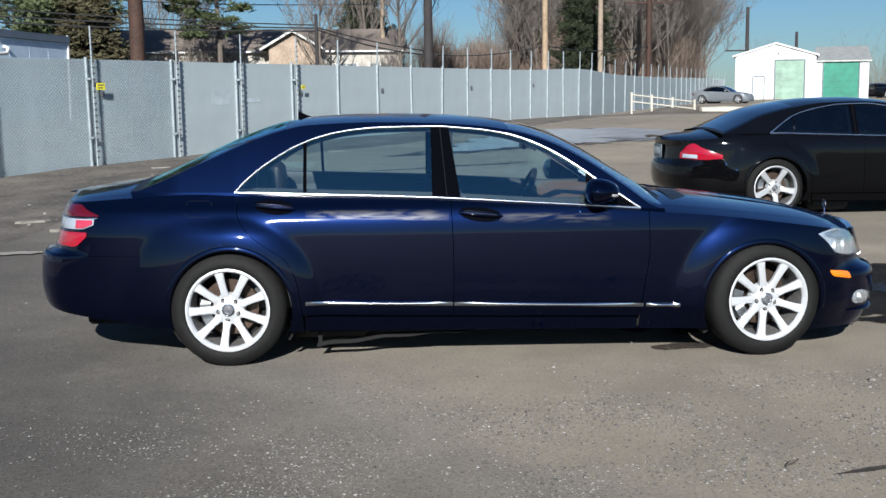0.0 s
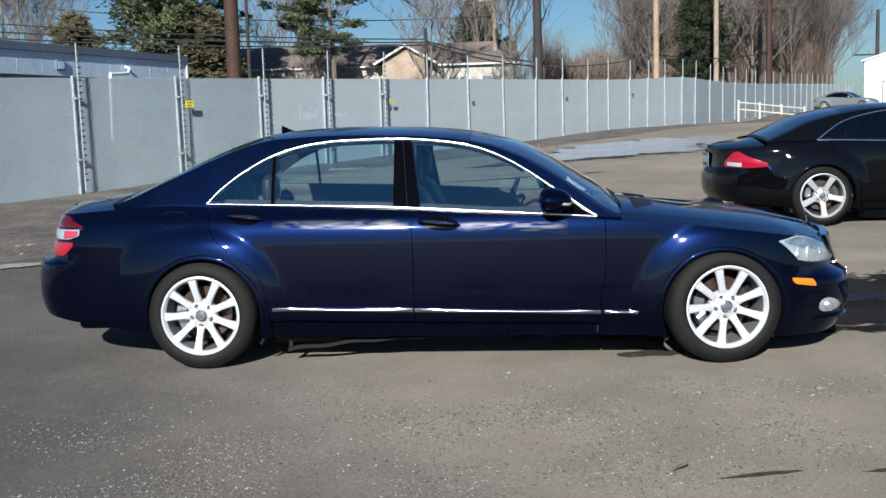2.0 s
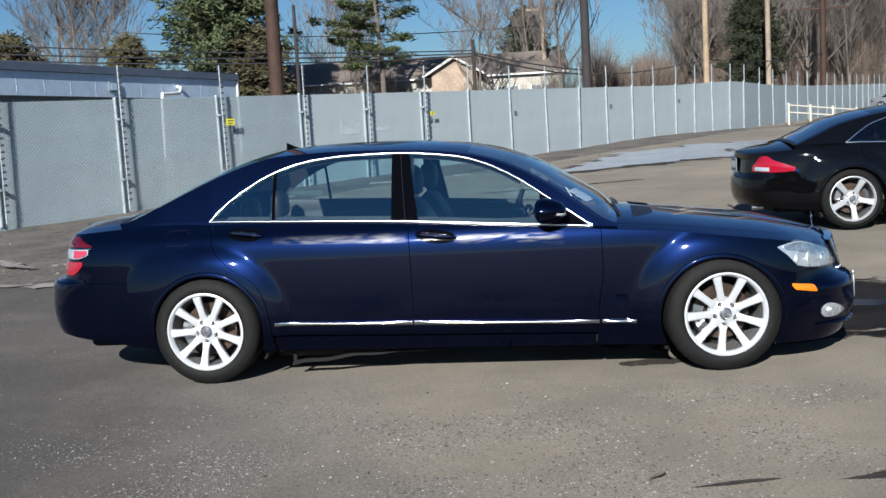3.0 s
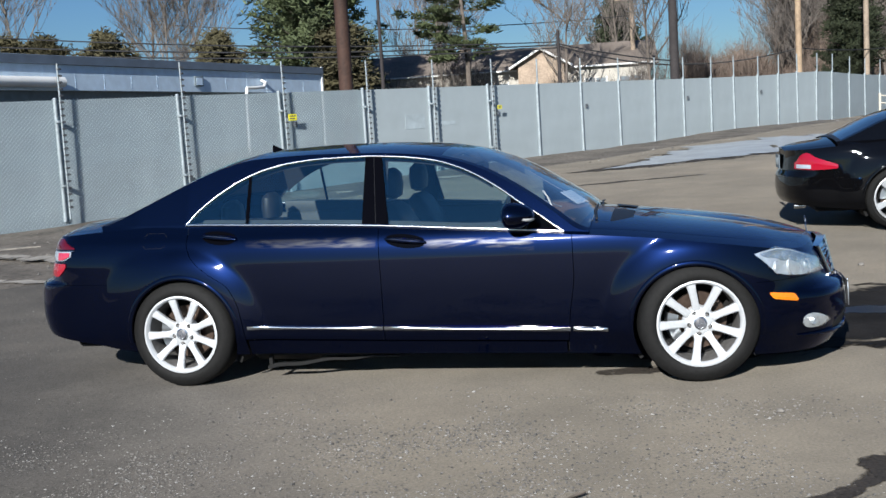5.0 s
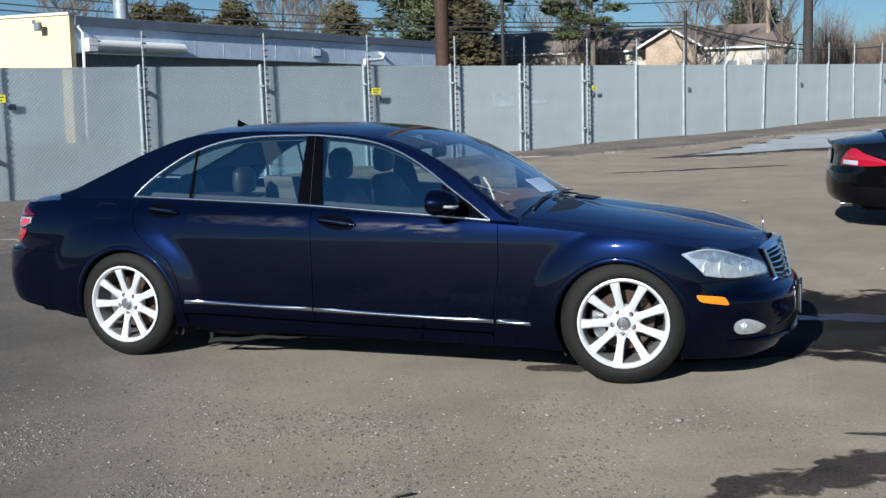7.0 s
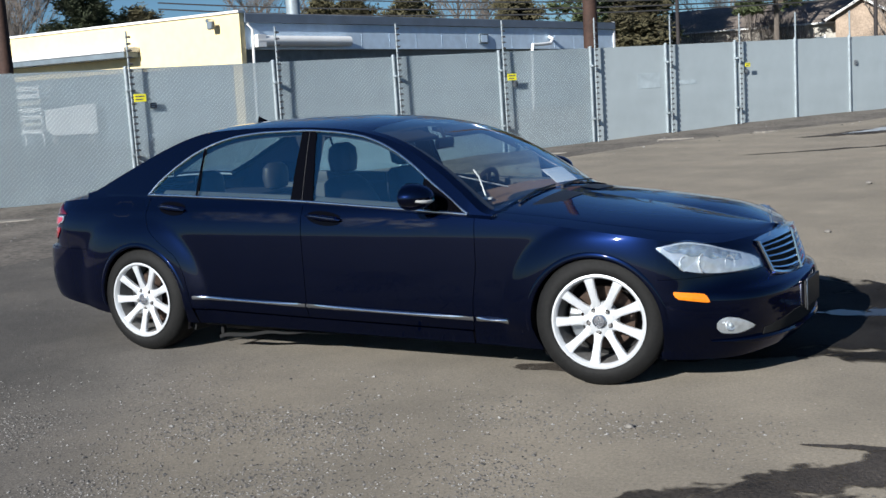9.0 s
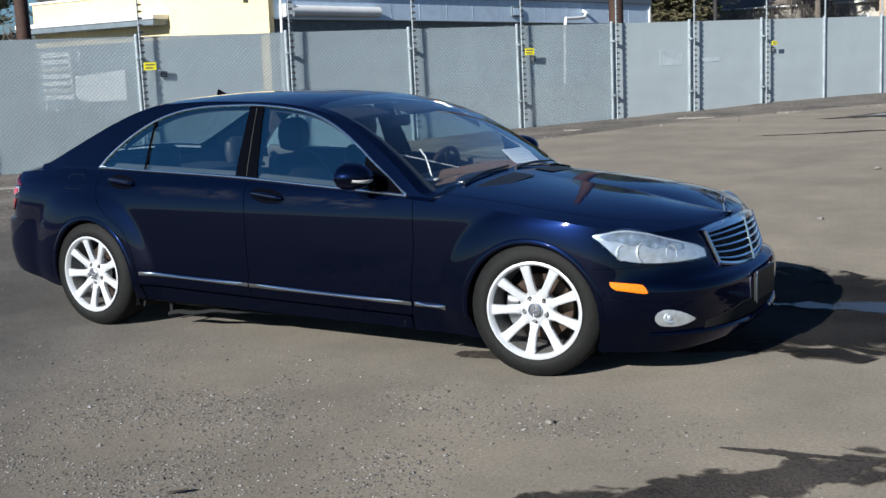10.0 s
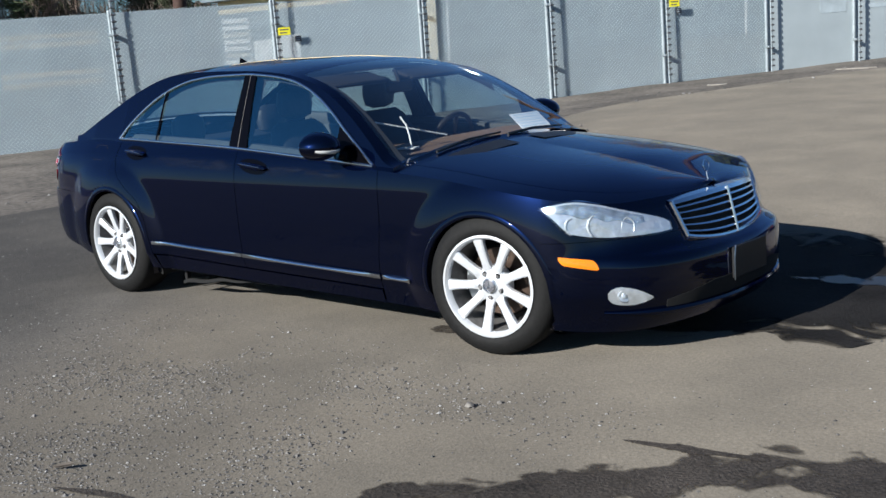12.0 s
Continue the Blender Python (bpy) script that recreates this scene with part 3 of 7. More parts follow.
def chain_link(d, zb0, zb1, zt0, zt1, pitch=0.072, r=0.0020):
    """Diagonal wires over a run of length d."""
    wires = []
    h = max(zt0 - zb0, zt1 - zb1)
    for sg in (1, -1):
        k = -h
        while k < d:
            pts = []
            for t in (0.0, 1.0):
                x = k + h * t if sg > 0 else k + h * (1 - t)
                pts.append((x, h * t))
            (xa, za), (xb, zb) = pts
            ts = [0.0, 1.0]
            for lim in (0.0, d):
                if (xa - lim) * (xb - lim) < 0:
                    ts.append((lim - xa) / (xb - xa))
            ts = sorted(t for t in ts if -1e-6 <= xa + (xb - xa) * t <= d + 1e-6)
            if len(ts) >= 2:
                ends = []
                for t in (ts[0], ts[-1]):
                    x, q = xa + (xb - xa) * t, (za + (zb - za) * t) / h
                    u = x / d
                    ends.append((x, -0.006 * sg, (zb0 + (zb1 - zb0) * u) * (1 - q) + (zt0 + (zt1 - zt0) * u) * q))
                wires.append(tube(ends, r, 4, cap=False))
            k += pitch
    return join(*wires)


def fence_panel(p, q, seed):
    """A run of chain link between two posts, backed with cloth or filled with slats."""
    rnd = random.Random(seed)
    d = math.hypot(q[0] - p[0], q[1] - p[1])
    a = math.degrees(math.atan2(q[1] - p[1], q[0] - p[0]))
    zt0, zt1 = fence_top(*p), fence_top(*q)
    zb0, zb1 = float(ground_z(*p)), float(ground_z(*q))
    if seed < 9:
        g = []
        for u in np.linspace(0, 1, 14):
            bow = 0.022 + 0.010 * math.sin(5 * u + seed)
            zb, zt = zb0 + (zb1 - zb0) * u + 0.02, zt0 + (zt1 - zt0) * u - 0.02
            g.append([(u * d, bow, zb + (zt - zb) * v) for v in np.linspace(0, 1, 6)] + [(u * d, bow + 0.003, zt), (u * d, bow + 0.003, zb)])
        t = obj("cloth_panel", grid(g), SCREEN, fence)
        tagged(t, "grey woven privacy cloth behind wire mesh")
        t.matrix_local = pose(p[0], p[1], 0, 0, 0, a)
        wr = obj("wire_mesh", chain_link(d, zb0 + 0.03, zb1 + 0.03, zt0, zt1), WIRE, t)
        tagged(wr, "galvanised diamond wire mesh", kind="stuff")
    else:
        V, F = [], []
        n = int(d / (0.06 if seed < 14 else 0.12))
        for k in range(n):
            u = (k + 0.5) / n
            x, y = p[0] + (q[0] - p[0]) * u, p[1] + (q[1] - p[1]) * u
            zt, zb = fence_top(x, y) - 0.02, float(ground_z(x, y)) - 0.01 + 0.03 * rnd.random()
            w = d / n * 0.496
            c = u * d
            o = len(V)
            for zz in (zb, zt + 0.005 * (k % 2)):
                V += [(c - w, 0.014, zz), (c + w, 0.014, zz), (c + w, 0.028, zz), (c - w, 0.028, zz)]
            F += [(o + e, o + (e + 1) % 4, o + 4 + (e + 1) % 4, o + 4 + e) for e in range(4)] + [(o + 3, o + 2, o + 1, o), (o + 4, o + 5, o + 6, o + 7)]
        t = obj("slatted_panel", (np.array(V), F), FENCE, fence, smooth=False)
        tagged(t, "grey chain-link run filled with privacy slats", kind="stuff")
        t.matrix_local = pose(p[0], p[1], 0, 0, 0, a)
    obj("tension_wire", tube([(0, 0.035, zb0 + 0.05), (d, 0.035, zb1 + 0.05)], 0.004, 5), GALV, t)
    obj("top_rail", tube([(0, 0.045, zt0 - 0.03), (d, 0.045, zt1 - 0.03)], 0.014, 8), GALV, t)


for i in range(len(posts) - 1):
    fence_panel(posts[i], posts[i + 1], i)


def fence_sign(x, z, w, h, material, dx, name, label, proud=0.16):
    y = 21.65 + 1.5394 * x
    s = thing(name, label, "sign", pose(x, y, z, 0, 0, 57) @ Matrix.Translation((dx, -proud, 0)))
    obj("board", box(-w / 2, w / 2, -0.004, 0.004, -h / 2, h / 2, 0.002), material, s)
    for k in (-1, 1):
        obj("print_bar", box(-w * 0.36, w * 0.36 * (0.6 if k < 0 else 1), -0.0065, -0.0045, k * h * 0.2 - h * 0.08, k * h * 0.2 + h * 0.08, 0), SIGN_DARK if material is YELLOW else GALV, s)


for x in (-8.84, -4.82):
    fence_sign(x, 1.77, 0.21, 0.13, YELLOW, 0.17, "warning_sign", "small yellow warning sign hung on the fence")
for x, z, dx in ((-8.84, 1.63, 0.42), (-4.82, 1.63, 0.33), (-1.48, 1.61, 0.30), (0.47, 1.66, 0.18), (3.06, 1.72, 0.2), (5.34, 1.78, 0.2)):
    fence_sign(x, z, 0.11, 0.10, SIGN_DARK, dx, "fence_tag", "small dark grey tag hung on the fence", 0.02)
fence_sign(-1.48, 1.75, 0.15, 0.09, YELLOW, 0.22, "warning_sign", "small yellow warning sign hung on the fence")

patch = thing("pale_sheet", "pale blank sheet fixed to the fence", "sheet", pose(-2.80, 21.65 - 1.5394 * 2.80, 1.53, 0, 0, 57))
obj("sheet", box(-0.30, 0.30, 0.008, 0.012, -0.16, 0.16, 0.001), PALE, patch)
obj("tail", box(0.66, 1.30, 0.008, 0.012, -0.12, -0.03, 0.001), PALE, patch)
# verge of dirt and broken concrete under the fence
vg = []
for k, u in enumerate(np.linspace(0, 1, 150)):
    x = -16.1 + 23.6 * u
    y = 21.65 + 1.5394 * x
    w = float(np.interp(x, [-16, -9.2, -8.8, -7.4, -6, -4, 7.5], [7.0, 7.2, 7.2, 5.4, 3.2, 2.1, 1.6])) * (1 + 0.10 * math.sin(9 * u + 1) + 0.05 * math.sin(41 * u))
    row = []
    for t in np.linspace(-0.03, 1, 26):
        px, py = x + 0.84 * w * t - 0.05, y - 0.545 * w * t
        row.append((px, py, float(ground_z(px, py)) + 0.012 + 0.05 * max(0, 1 - w * t / 1.5) * (0.6 + 0.4 * math.sin(31 * u)) + 0.03 * max(0.0, noise.noise((px * 0.9, py * 0.9, 1.0))) * (1 - t) - 0.012 * t ** 8))
    vg.append(row)
tagged(new("verge", mesh_of("verge", *grid(vg), DIRT)), "strip of loose dirt along the fence", "dirt", kind="structure")
for x, y, l, w, a in ((-1.9, 16.0, 1.0, 0.34, 20), (-0.3, 17.2, 0.6, 0.22, 40), (-3.4, 13.6, 0.5, 0.25, 30), (-6.6, 7.2, 1.2, 0.35, 25), (-8.3, 4.9, 1.0, 0.4, 35), (-2.75, 5.3, 0.34, 0.12, 20), (-2.45, 4.6, 0.28, 0.10, -10), (-2.2, 4.05, 0.40, 0.12, 15), (-3.35, 6.1, 0.5, 0.15, 30), (-3.9, 5.2, 0.3, 0.12, 50)):
    r_ = random.Random(int(x * 10))
    ang = np.linspace(0, 2 * math.pi, 18)[:-1]
    rr = [r_.uniform(0.45, 1.1) for _ in ang]
    ring = [(l / 2 * math.cos(t) * k, w / 2 * math.sin(t) * k) for t, k in zip(ang, rr)]
    V = [(px, py, 0.0) for px, py in ring] + [(px * 0.95, py * 0.9, 0.035) for px, py in ring] + [(0, 0, 0.038)]
    n_ = len(ring)
    F = [(i, (i + 1) % n_, n_ + (i + 1) % n_, n_ + i) for i in range(n_)] + [(n_ + i, n_ + (i + 1) % n_, 2 * n_) for i in range(n_)]
    sl = new("concrete_slab", mesh_of("concrete_slab", V, F, CONCRETE, False))
    sl.matrix_world = pose(x, y, float(ground_z(x, y)) - 0.004, 0, 0, a)
    tagged(sl, "thin pale broken slab of concrete", "rubble", group="rubble by the fence")


def stones(name, places, label):
    """Loose angular stones joined into one mesh."""
    V, F = [], []
    for x, y, r, seed in places:
        rd = random.Random(seed)
        z = float(ground_z(x, y))
        o = len(V)
        a0 = rd.uniform(0, 6)
        for k in range(4):
            V.append((x + r * rd.uniform(0.7, 1.2) * math.cos(a0 + 1.57 * k), y + r * rd.uniform(0.7, 1.2) * math.sin(a0 + 1.57 * k), z + r * rd.uniform(0.0, 0.25)))
        V.append((x + r * rd.uniform(-0.3, 0.3), y + r * rd.uniform(-0.3, 0.3), z + r * rd.uniform(0.5, 0.85)))
        F += [(o + k, o + (k + 1) % 4, o + 4) for k in range(4)]
    return tagged(new(name, mesh_of(name, V, F, GRAVEL, False)), label, "gravel", kind="stuff")


rg = random.Random(4)
pl_ = []
for k in range(62000):
    u = rg.random()
    if u < 0.52:
        x, y = rg.gauss(1.2, 0.9), rg.gauss(-2.8, 0.5)
        if noise.noise((x * 1.3, y * 1.3, 4.0)) + 0.25 < 0.55 * rg.random():
            continue
    elif u < 0.87:
        x, y = rg.gauss(2.6, 1.2), rg.gauss(-2.1, 0.65)
        if noise.noise((x * 1.7, y * 1.7, 9.0)) + 0.2 < 0.6 * rg.random():
            continue
    else:
        x, y = rg.uniform(-5, 9), rg.uniform(-4.8, 3)
    if -0.95 < y < 0.95 and -1.3 < x < 4.2:
        continue
    pl_.append((x, y, 0.0030 + 0.0060 * rg.random() ** 3 + (0.006 if rg.random() < 0.02 else 0), k))
stones("gravel", pl_, "loose pale gravel strewn over the asphalt")
pl_ = []
for k in range(2600):
    u = rg.random()
    x = -13 + 20 * rg.random()
    d_ = abs(rg.gauss(0.9, 0.8))
    pl_.append((x + 0.84 * d_, 21.65 + 1.5394 * x - 0.545 * d_, 0.012 + 0.03 * rg.random() ** 3, k))
for k in range(2600):
    x, d_ = rg.uniform(-13, -7), rg.uniform(0.3, 6.6)
    px, py = x + 0.84 * d_, 21.65 + 1.5394 * x - 0.545 * d_
    if noise.noise((px * 0.8, py * 0.8, 2.0)) + 0.15 > 0.5 * rg.random():
        pl_.append((px, py, 0.010 + 0.035 * rg.random() ** 4, 9000 + k))
stones("rubble", pl_, "loose stones and rubble along the fence")
for x, y, r in ((3.54, -1.52, 0.022), (3.30, 4.4, 0.03), (3.1, 8.0, 0.04), (4.6, 3.2, 0.03), (3.62, -1.42, 0.012)):
    rd = random.Random(int(x * 100))
    bm = bmesh.new()
    bmesh.ops.create_icosphere(bm, subdivisions=2, radius=r)
    for v in bm.verts:
        v.co *= 0.8 + 0.35 * rd.random()
        v.co.z *= 0.6
    me = bpy.data.meshes.new("stone")
    bm.to_mesh(me)
    bm.free()
    me.materials.append(STONE)
    st = new("stone", me)
    st.location = (x, y, float(ground_z(x, y)) + r * 0.35)
    tagged(st, "single pale stone lying on the asphalt", "stone", group="loose stones")
lf = obj("fallen_leaf", grid([[(2.60 + 0.07 * u, -2.88 + 0.05 * u + 0.018 * v * math.sin(3.1 * u), 0.004 + 0.014 * abs(v) + 0.01 * u) for v in (-1, -0.4, 0.4, 1)] for u in np.linspace(0, 1, 8)]), BARK)
tagged(lf, "curled dark dead leaf on the asphalt", "leaf")

# ---------------------------------------------------------------- low building behind the fence
bC, bR = Vector((-19.4, 24.3, 0)), Vector((-13.75, 44.3, 0))
bl = (bR - bC).length
bld = thing("low_building", "low flat-roofed building with grey fascia and yellow end wall", "building", pose(bC.x, bC.y, 0.30, 0, 0.9, math.degrees(math.atan2(bR.y - bC.y, bR.x - bC.x))))
# along the grey face: x; away from the lot: y
obj("wall", box(0.02, bl, 0.35, 0.6, -0.6, 4.0, 0.01), DOOR_DARK, bld, "dark recessed steel wall")
obj("fascia", box(0.012, bl - 0.1, 0.0, 0.34, 3.10, 3.985, 0.006), WALL_GREY, bld, "pale grey-blue panelled fascia")
for k in range(14):
    obj("fascia_joint", box(1.4 * k + 1.0, 1.4 * k + 1.012, -0.006, 0.001, 3.11, 3.98, 0), WALL_GREY, bld)
obj("roof_edge", box(-0.02, bl, -0.10, 0.5, 3.99, 4.30, 0.01), ROOF_EDGE, bld, "dark metal roof edge")
obj("roof", box(1.5, bl, 0.51, 9.0, 4.02, 4.12, 0.01), ROOF_EDGE, bld)
obj("far_wall", box(bl - 0.25, bl, 0.61, 9.0, -0.5, 4.0, 0.01), WALL_GREY, bld)
obj("corner_trim", box(bl - 0.095, bl + 0.02, -0.06, 0.02, 0.3, 4.33, 0.005), WHITE_TRIM, bld)
obj("downpipe", tube([(0.05, -0.12, 3.95), (0.22, -0.15, 3.75), (0.18, -0.12, 0.3)], 0.05, 8), WHITE_TRIM, bld)
aw = obj("roller_shutter_box", tube([(0.30, -0.20, 3.37), (4.45, -0.20, 3.37)], 0.18, 20), WHITE_TRIM, bld, "long white rolled awning")
obj("end_cap", box(0.26, 0.62, -0.37, -0.006, 3.15, 3.58, 0.01), WHITE_TRIM, aw)
obj("vent_box", box(11.55, 12.05, -0.08, -0.004, 3.32, 3.72, 0.01), DOOR_DARK, bld, "small dark wall vent")
obj("vent_louvre", box(11.61, 11.99, -0.095, -0.08, 3.37, 3.66, 0.005), WALL_GREY, bld)
obj("vent_pipe", tube([(16.0, -0.04, 3.62), (15.95, -0.28, 3.52), (15.75, -0.33, 3.32), (15.2, -0.33, 3.28), (14.55, -0.33, 3.26), (14.50, -0.33, 2.9), (14.45, -0.33, 0.4)], 0.07, 10), WHITE_TRIM, bld, "white pipe running down the wall")
# the yellow end stands at a slightly wider angle
E = pose(0, 0, 0, 0, 0, 12.7)
obj("end_wall", moved(box(-0.25, -0.005, -0.02, 12.7, -0.6, 4.30, 0.005), E), WALL_YELLOW, bld, "smooth cream-yellow end wall")
# dark band added over the lower part of the yellow wall
obj("end_low_band", moved(box(-0.28, -0.252, 0.4, 12.72, -0.6, 2.62, 0.004), E), DOOR_DARK, bld, "dark grey band over the foot of the wall")
obj("end_coping", moved(box(-0.32, 0.06, -0.05, 12.8, 4.305, 4.39, 0.006), E), WHITE_TRIM, bld, "thin white coping")
obj("back_wall", box(1.5, bl, 9.0, 9.2, -0.5, 4.0, 0.01), WALL_GREY, bld)
aw2 = obj("side_awning", moved(box(-1.0, -0.262, 4.85, 12.9, 3.33, 3.50, 0.02), E), WHITE_TRIM, bld, "pale awning over a doorway")
obj("awning_valance", moved(box(-0.95, -0.264, 4.90, 12.85, 3.13, 3.325, 0.01), E), DOOR_DARK, aw2)
lampo = obj("flood_lamp", moved(box(-0.55, -0.258, 1.12, 1.26, 4.05, 4.18, 0.02), E), DULL_CHROME, bld, "small twin floodlight")
obj("lamp_head", moved(box(-0.62, -0.45, 0.90, 1.15, 3.82, 4.08, 0.03), E), DOOR_DARK, lampo)
stack = thing("roof_stack", "pale round metal vent stack on the roof", "vent", pose(-22.2, 31.0, 4.35))
obj("pipe", tube([(0, 0, 0), (0, 0, 1.6)], 0.28, 16), GALV, stack)
obj("collar", tube([(0, 0, 0.0), (0, 0, 0.12)], 0.36, 16), GALV, stack)

# things standing behind the fence
wb = thing("white_board", "large white sheet standing on blocks before the yellow wall", "board", pose(-27.65, 23.95, 0.48, 0, 0, 2))
obj("panel", ([(-1.32, 0, 0.55), (-0.9, 0, 0.32), (1.32, 0, 0.36), (1.32, 0, 1.46), (-1.32, 0, 1.30), (-1.32, 0.04, 0.55), (-0.9, 0.04, 0.32), (1.32, 0.04, 0.36), (1.32, 0.04, 1.46), (-1.32, 0.04, 1.30)],
              [(0, 1, 2, 3, 4), (9, 8, 7, 6, 5), (0, 5, 6, 1), (1, 6, 7, 2), (2, 7, 8, 3), (3, 8, 9, 4), (4, 9, 5, 0)]), WHITE_WALL, wb, smooth=False)
for xx in (-0.8, 1.0):
    obj("block", box(xx - 0.12, xx + 0.12, -0.05, 0.2, 0.0, 0.36, 0.01), CONCRETE, wb)
tb = thing("slatted_crate", "tall white slatted crate standing before the yellow wall", "crate", pose(-29.75, 23.75, 0.47, 0, 0, 2))
for xx in (-0.78, 0.70):
    for yy in (0.0, 0.5):
        obj("post", box(xx, xx + 0.08, yy, yy + 0.08, 0.0, 2.3, 0.005), WHITE_TRIM, tb)
for k in range(7):
    obj("slat", box(-0.78, 0.78, -0.03, -0.002, 0.45 + 0.27 * k, 0.62 + 0.27 * k, 0.004), CREAM_RAIL if k % 3 == 1 else WHITE_TRIM, tb)
rk = thing("storage_rack", "yellow-orange steel pallet rack behind the fence", "rack", pose(-15.2, 7.4, 0.1, 0, 0, 57))
for xx in (-1.0, 0.95):
    for yy in (0.0, 0.8):
        obj("upright", box(xx, xx + 0.07, yy, yy + 0.07, 0, 2.1, 0.005), DOOR_DARK, rk)
for zz in (0.95, 1.15, 1.75, 1.92):
    obj("beam", box(-1.0, 1.02, -0.03, 0.0, zz, zz + 0.10, 0.005), SCHOOL_YELLOW, rk)
for zz in (1.06, 1.86):
    obj("deck", box(-0.9, 0.92, 0.01, 0.78, zz, zz + 0.03, 0.003), GALV, rk)
eq = thing("equipment_case", "white equipment case on the ground behind the fence", "case", pose(-16.3, 5.9, 0.08, 0, 0, 57))
obj("body", box(-0.25, 0.25, 0, 0.5, 0.0, 1.4, 0.02), WHITE_WALL, eq)
obj("lid", box(-0.26, 0.26, -0.01, 0.51, 1.405, 1.5, 0.02), DOOR_DARK, eq)

# ---------------------------------------------------------------- white garage far off
wg = thing("garage_building", "white gabled garage with two green roller doors", "building", pose(31.1, 93.25, 0.62, 0, 0, -19))
W1 = 6.85
V = [(0, 0, -0.3), (W1, 0, -0.3), (W1, 0, 3.95), (W1 / 2, 0, 4.95), (0, 0, 3.95), (0, 12, -0.3), (W1, 12, -0.3), (W1, 12, 3.95), (W1 / 2, 12, 4.95), (0, 12, 3.95)]
obj("wall", (V, [(0, 1, 2, 3, 4), (9, 8, 7, 6, 5), (0, 4, 9, 5), (1, 6, 7, 2)]), WHITE_WALL, wg, smooth=False)
for sgn, xa, xb in ((1, -0.25, W1 / 2), (-1, W1 + 0.25, W1 / 2)):
    a, b = (xa, 3.92), (xb, 5.02)
    obj("roof", ([(a[0], -0.2, a[1]), (b[0], -0.2, b[1]), (b[0], 12.2, b[1]), (a[0], 12.2, a[1]), (a[0], -0.2, a[1] - 0.14), (b[0], -0.2, b[1] - 0.14), (b[0], 12.2, b[1] - 0.14), (a[0], 12.2, a[1] - 0.14)],
                 [(0, 1, 2, 3), (7, 6, 5, 4), (0, 4, 5, 1), (3, 2, 6, 7), (0, 3, 7, 4)]), WHITE_WALL, wg, smooth=False)
obj("annex_wall", box(W1 + 0.02, W1 + 4.4, 0.6, 11, -0.3, 3.35, 0.01), WHITE_WALL, wg)
V = [(W1 + 0.0, 0.35, 3.36), (W1 + 4.6, 0.35, 3.36), (W1 + 4.6, 6, 4.75), (W1 + 0.0, 6, 4.75), (W1 + 0.0, 0.35, 3.24), (W1 + 4.6, 0.35, 3.24), (W1 + 4.6, 6, 4.6), (W1 + 0.0, 6, 4.6)]
obj("annex_roof", (V, [(0, 1, 2, 3), (7, 6, 5, 4), (0, 4, 5, 1), (1, 5, 6, 2), (3, 2, 6, 7), (0, 3, 7, 4)]), METAL_ROOF, wg, smooth=False)


def roller(x0, x1, h, y, material):
    d = obj("garage_door", box(x0, x1, y - 0.03, y - 0.006, 0.0, h, 0.005), material, wg, "closed green roller door")
    for k in range(1, 6):
        obj("door_rib", box(x0, x1, y - 0.045, y - 0.031, h * k / 6 - 0.03, h * k / 6, 0.004), material, d)
    obj("door_frame", join(box(x0 - 0.12, x0 - 0.01, y - 0.06, y - 0.004, 0, h + 0.1, 0.01), box(x1 + 0.01, x1 + 0.12, y - 0.06, y - 0.004, 0, h + 0.1, 0.01), box(x0 - 0.12, x1 + 0.12, y - 0.065, y - 0.005, h + 0.01, h + 0.12, 0.01)), DOOR_DARK, d)


roller(3.45, 5.85, 3.40, 0.0, GREEN_FADED)
roller(7.5, 10.4, 3.15, 0.6, GREEN_DOOR)
sd = obj("side_door", box(1.55, 2.45, -0.03, -0.005, 0.0, 1.98, 0.01), WHITE_WALL, wg)
obj("door_frame", join(box(1.45, 1.54, -0.05, -0.004, 0, 2.08, 0.01), box(2.46, 2.55, -0.05, -0.004, 0, 2.08, 0.01), box(1.45, 2.55, -0.055, -0.005, 1.99, 2.09, 0.01)), DOOR_DARK, sd)
obj("wall_lamp", box(3.6, 3.75, -0.15, -0.005, 4.0, 4.12, 0.01), DOOR_DARK, wg)

# cream rail and dirt heap before it
rl = thing("rail_fence", "low cream-painted timber rail fence", "fence", pose(9.9, 35.7, 0.28))
prev = None
for k, (dx, dy) in enumerate(((0, 0), (0.8, 0.1), (1.6, 0.1), (2.3, -0.5))):
    z = float(ground_z(9.9 + dx, 35.7 + dy)) - 0.10 * k
    obj("post", box(dx - 0.04, dx + 0.04, dy - 0.04, dy + 0.04, z - 0.3, z + 0.55, 0.01), CREAM_RAIL, rl)
    if prev:
        for h in (0.20, 0.46):
            obj("rail", tube([(prev[0], prev[1], prev[2] + h), (dx, dy, z + h)], 0.028, 6), CREAM_RAIL, rl)
    prev = (dx, dy, z)
mound = []
for u in np.linspace(0, 1, 40):
    row = []
    for v in np.linspace(0, 1, 16):
        x, y = 6.6 + 10 * u, 32.2 + 9 * u - 4.5 * v + 2.0 * math.sin(4 * u)
        h = 0.45 * (0.10 + 0.90 * float(smooth_step(0.32, 0.60, u))) * math.sin(math.pi * v) ** 1.3 * math.sin(math.pi * u) ** 0.5 * (0.7 + 0.5 * noise.noise((x * 0.5, y * 0.5, 0)))
        row.append((x, y, float(ground_z(x, y)) - 0.02 + max(h, 0)))
    mound.append(row)
tagged(new("dirt_bank", mesh_of("dirt_bank", *grid(mound), DIRT)), "low bank of pale loose dirt by the fence corner", "dirt", kind="structure")
log = thing("kerb_log", "pale fallen log lying by the rail", "log", pose(13.3, 35.2, float(ground_z(13.3, 35.2)) + 0.10, 0, 0, 8))
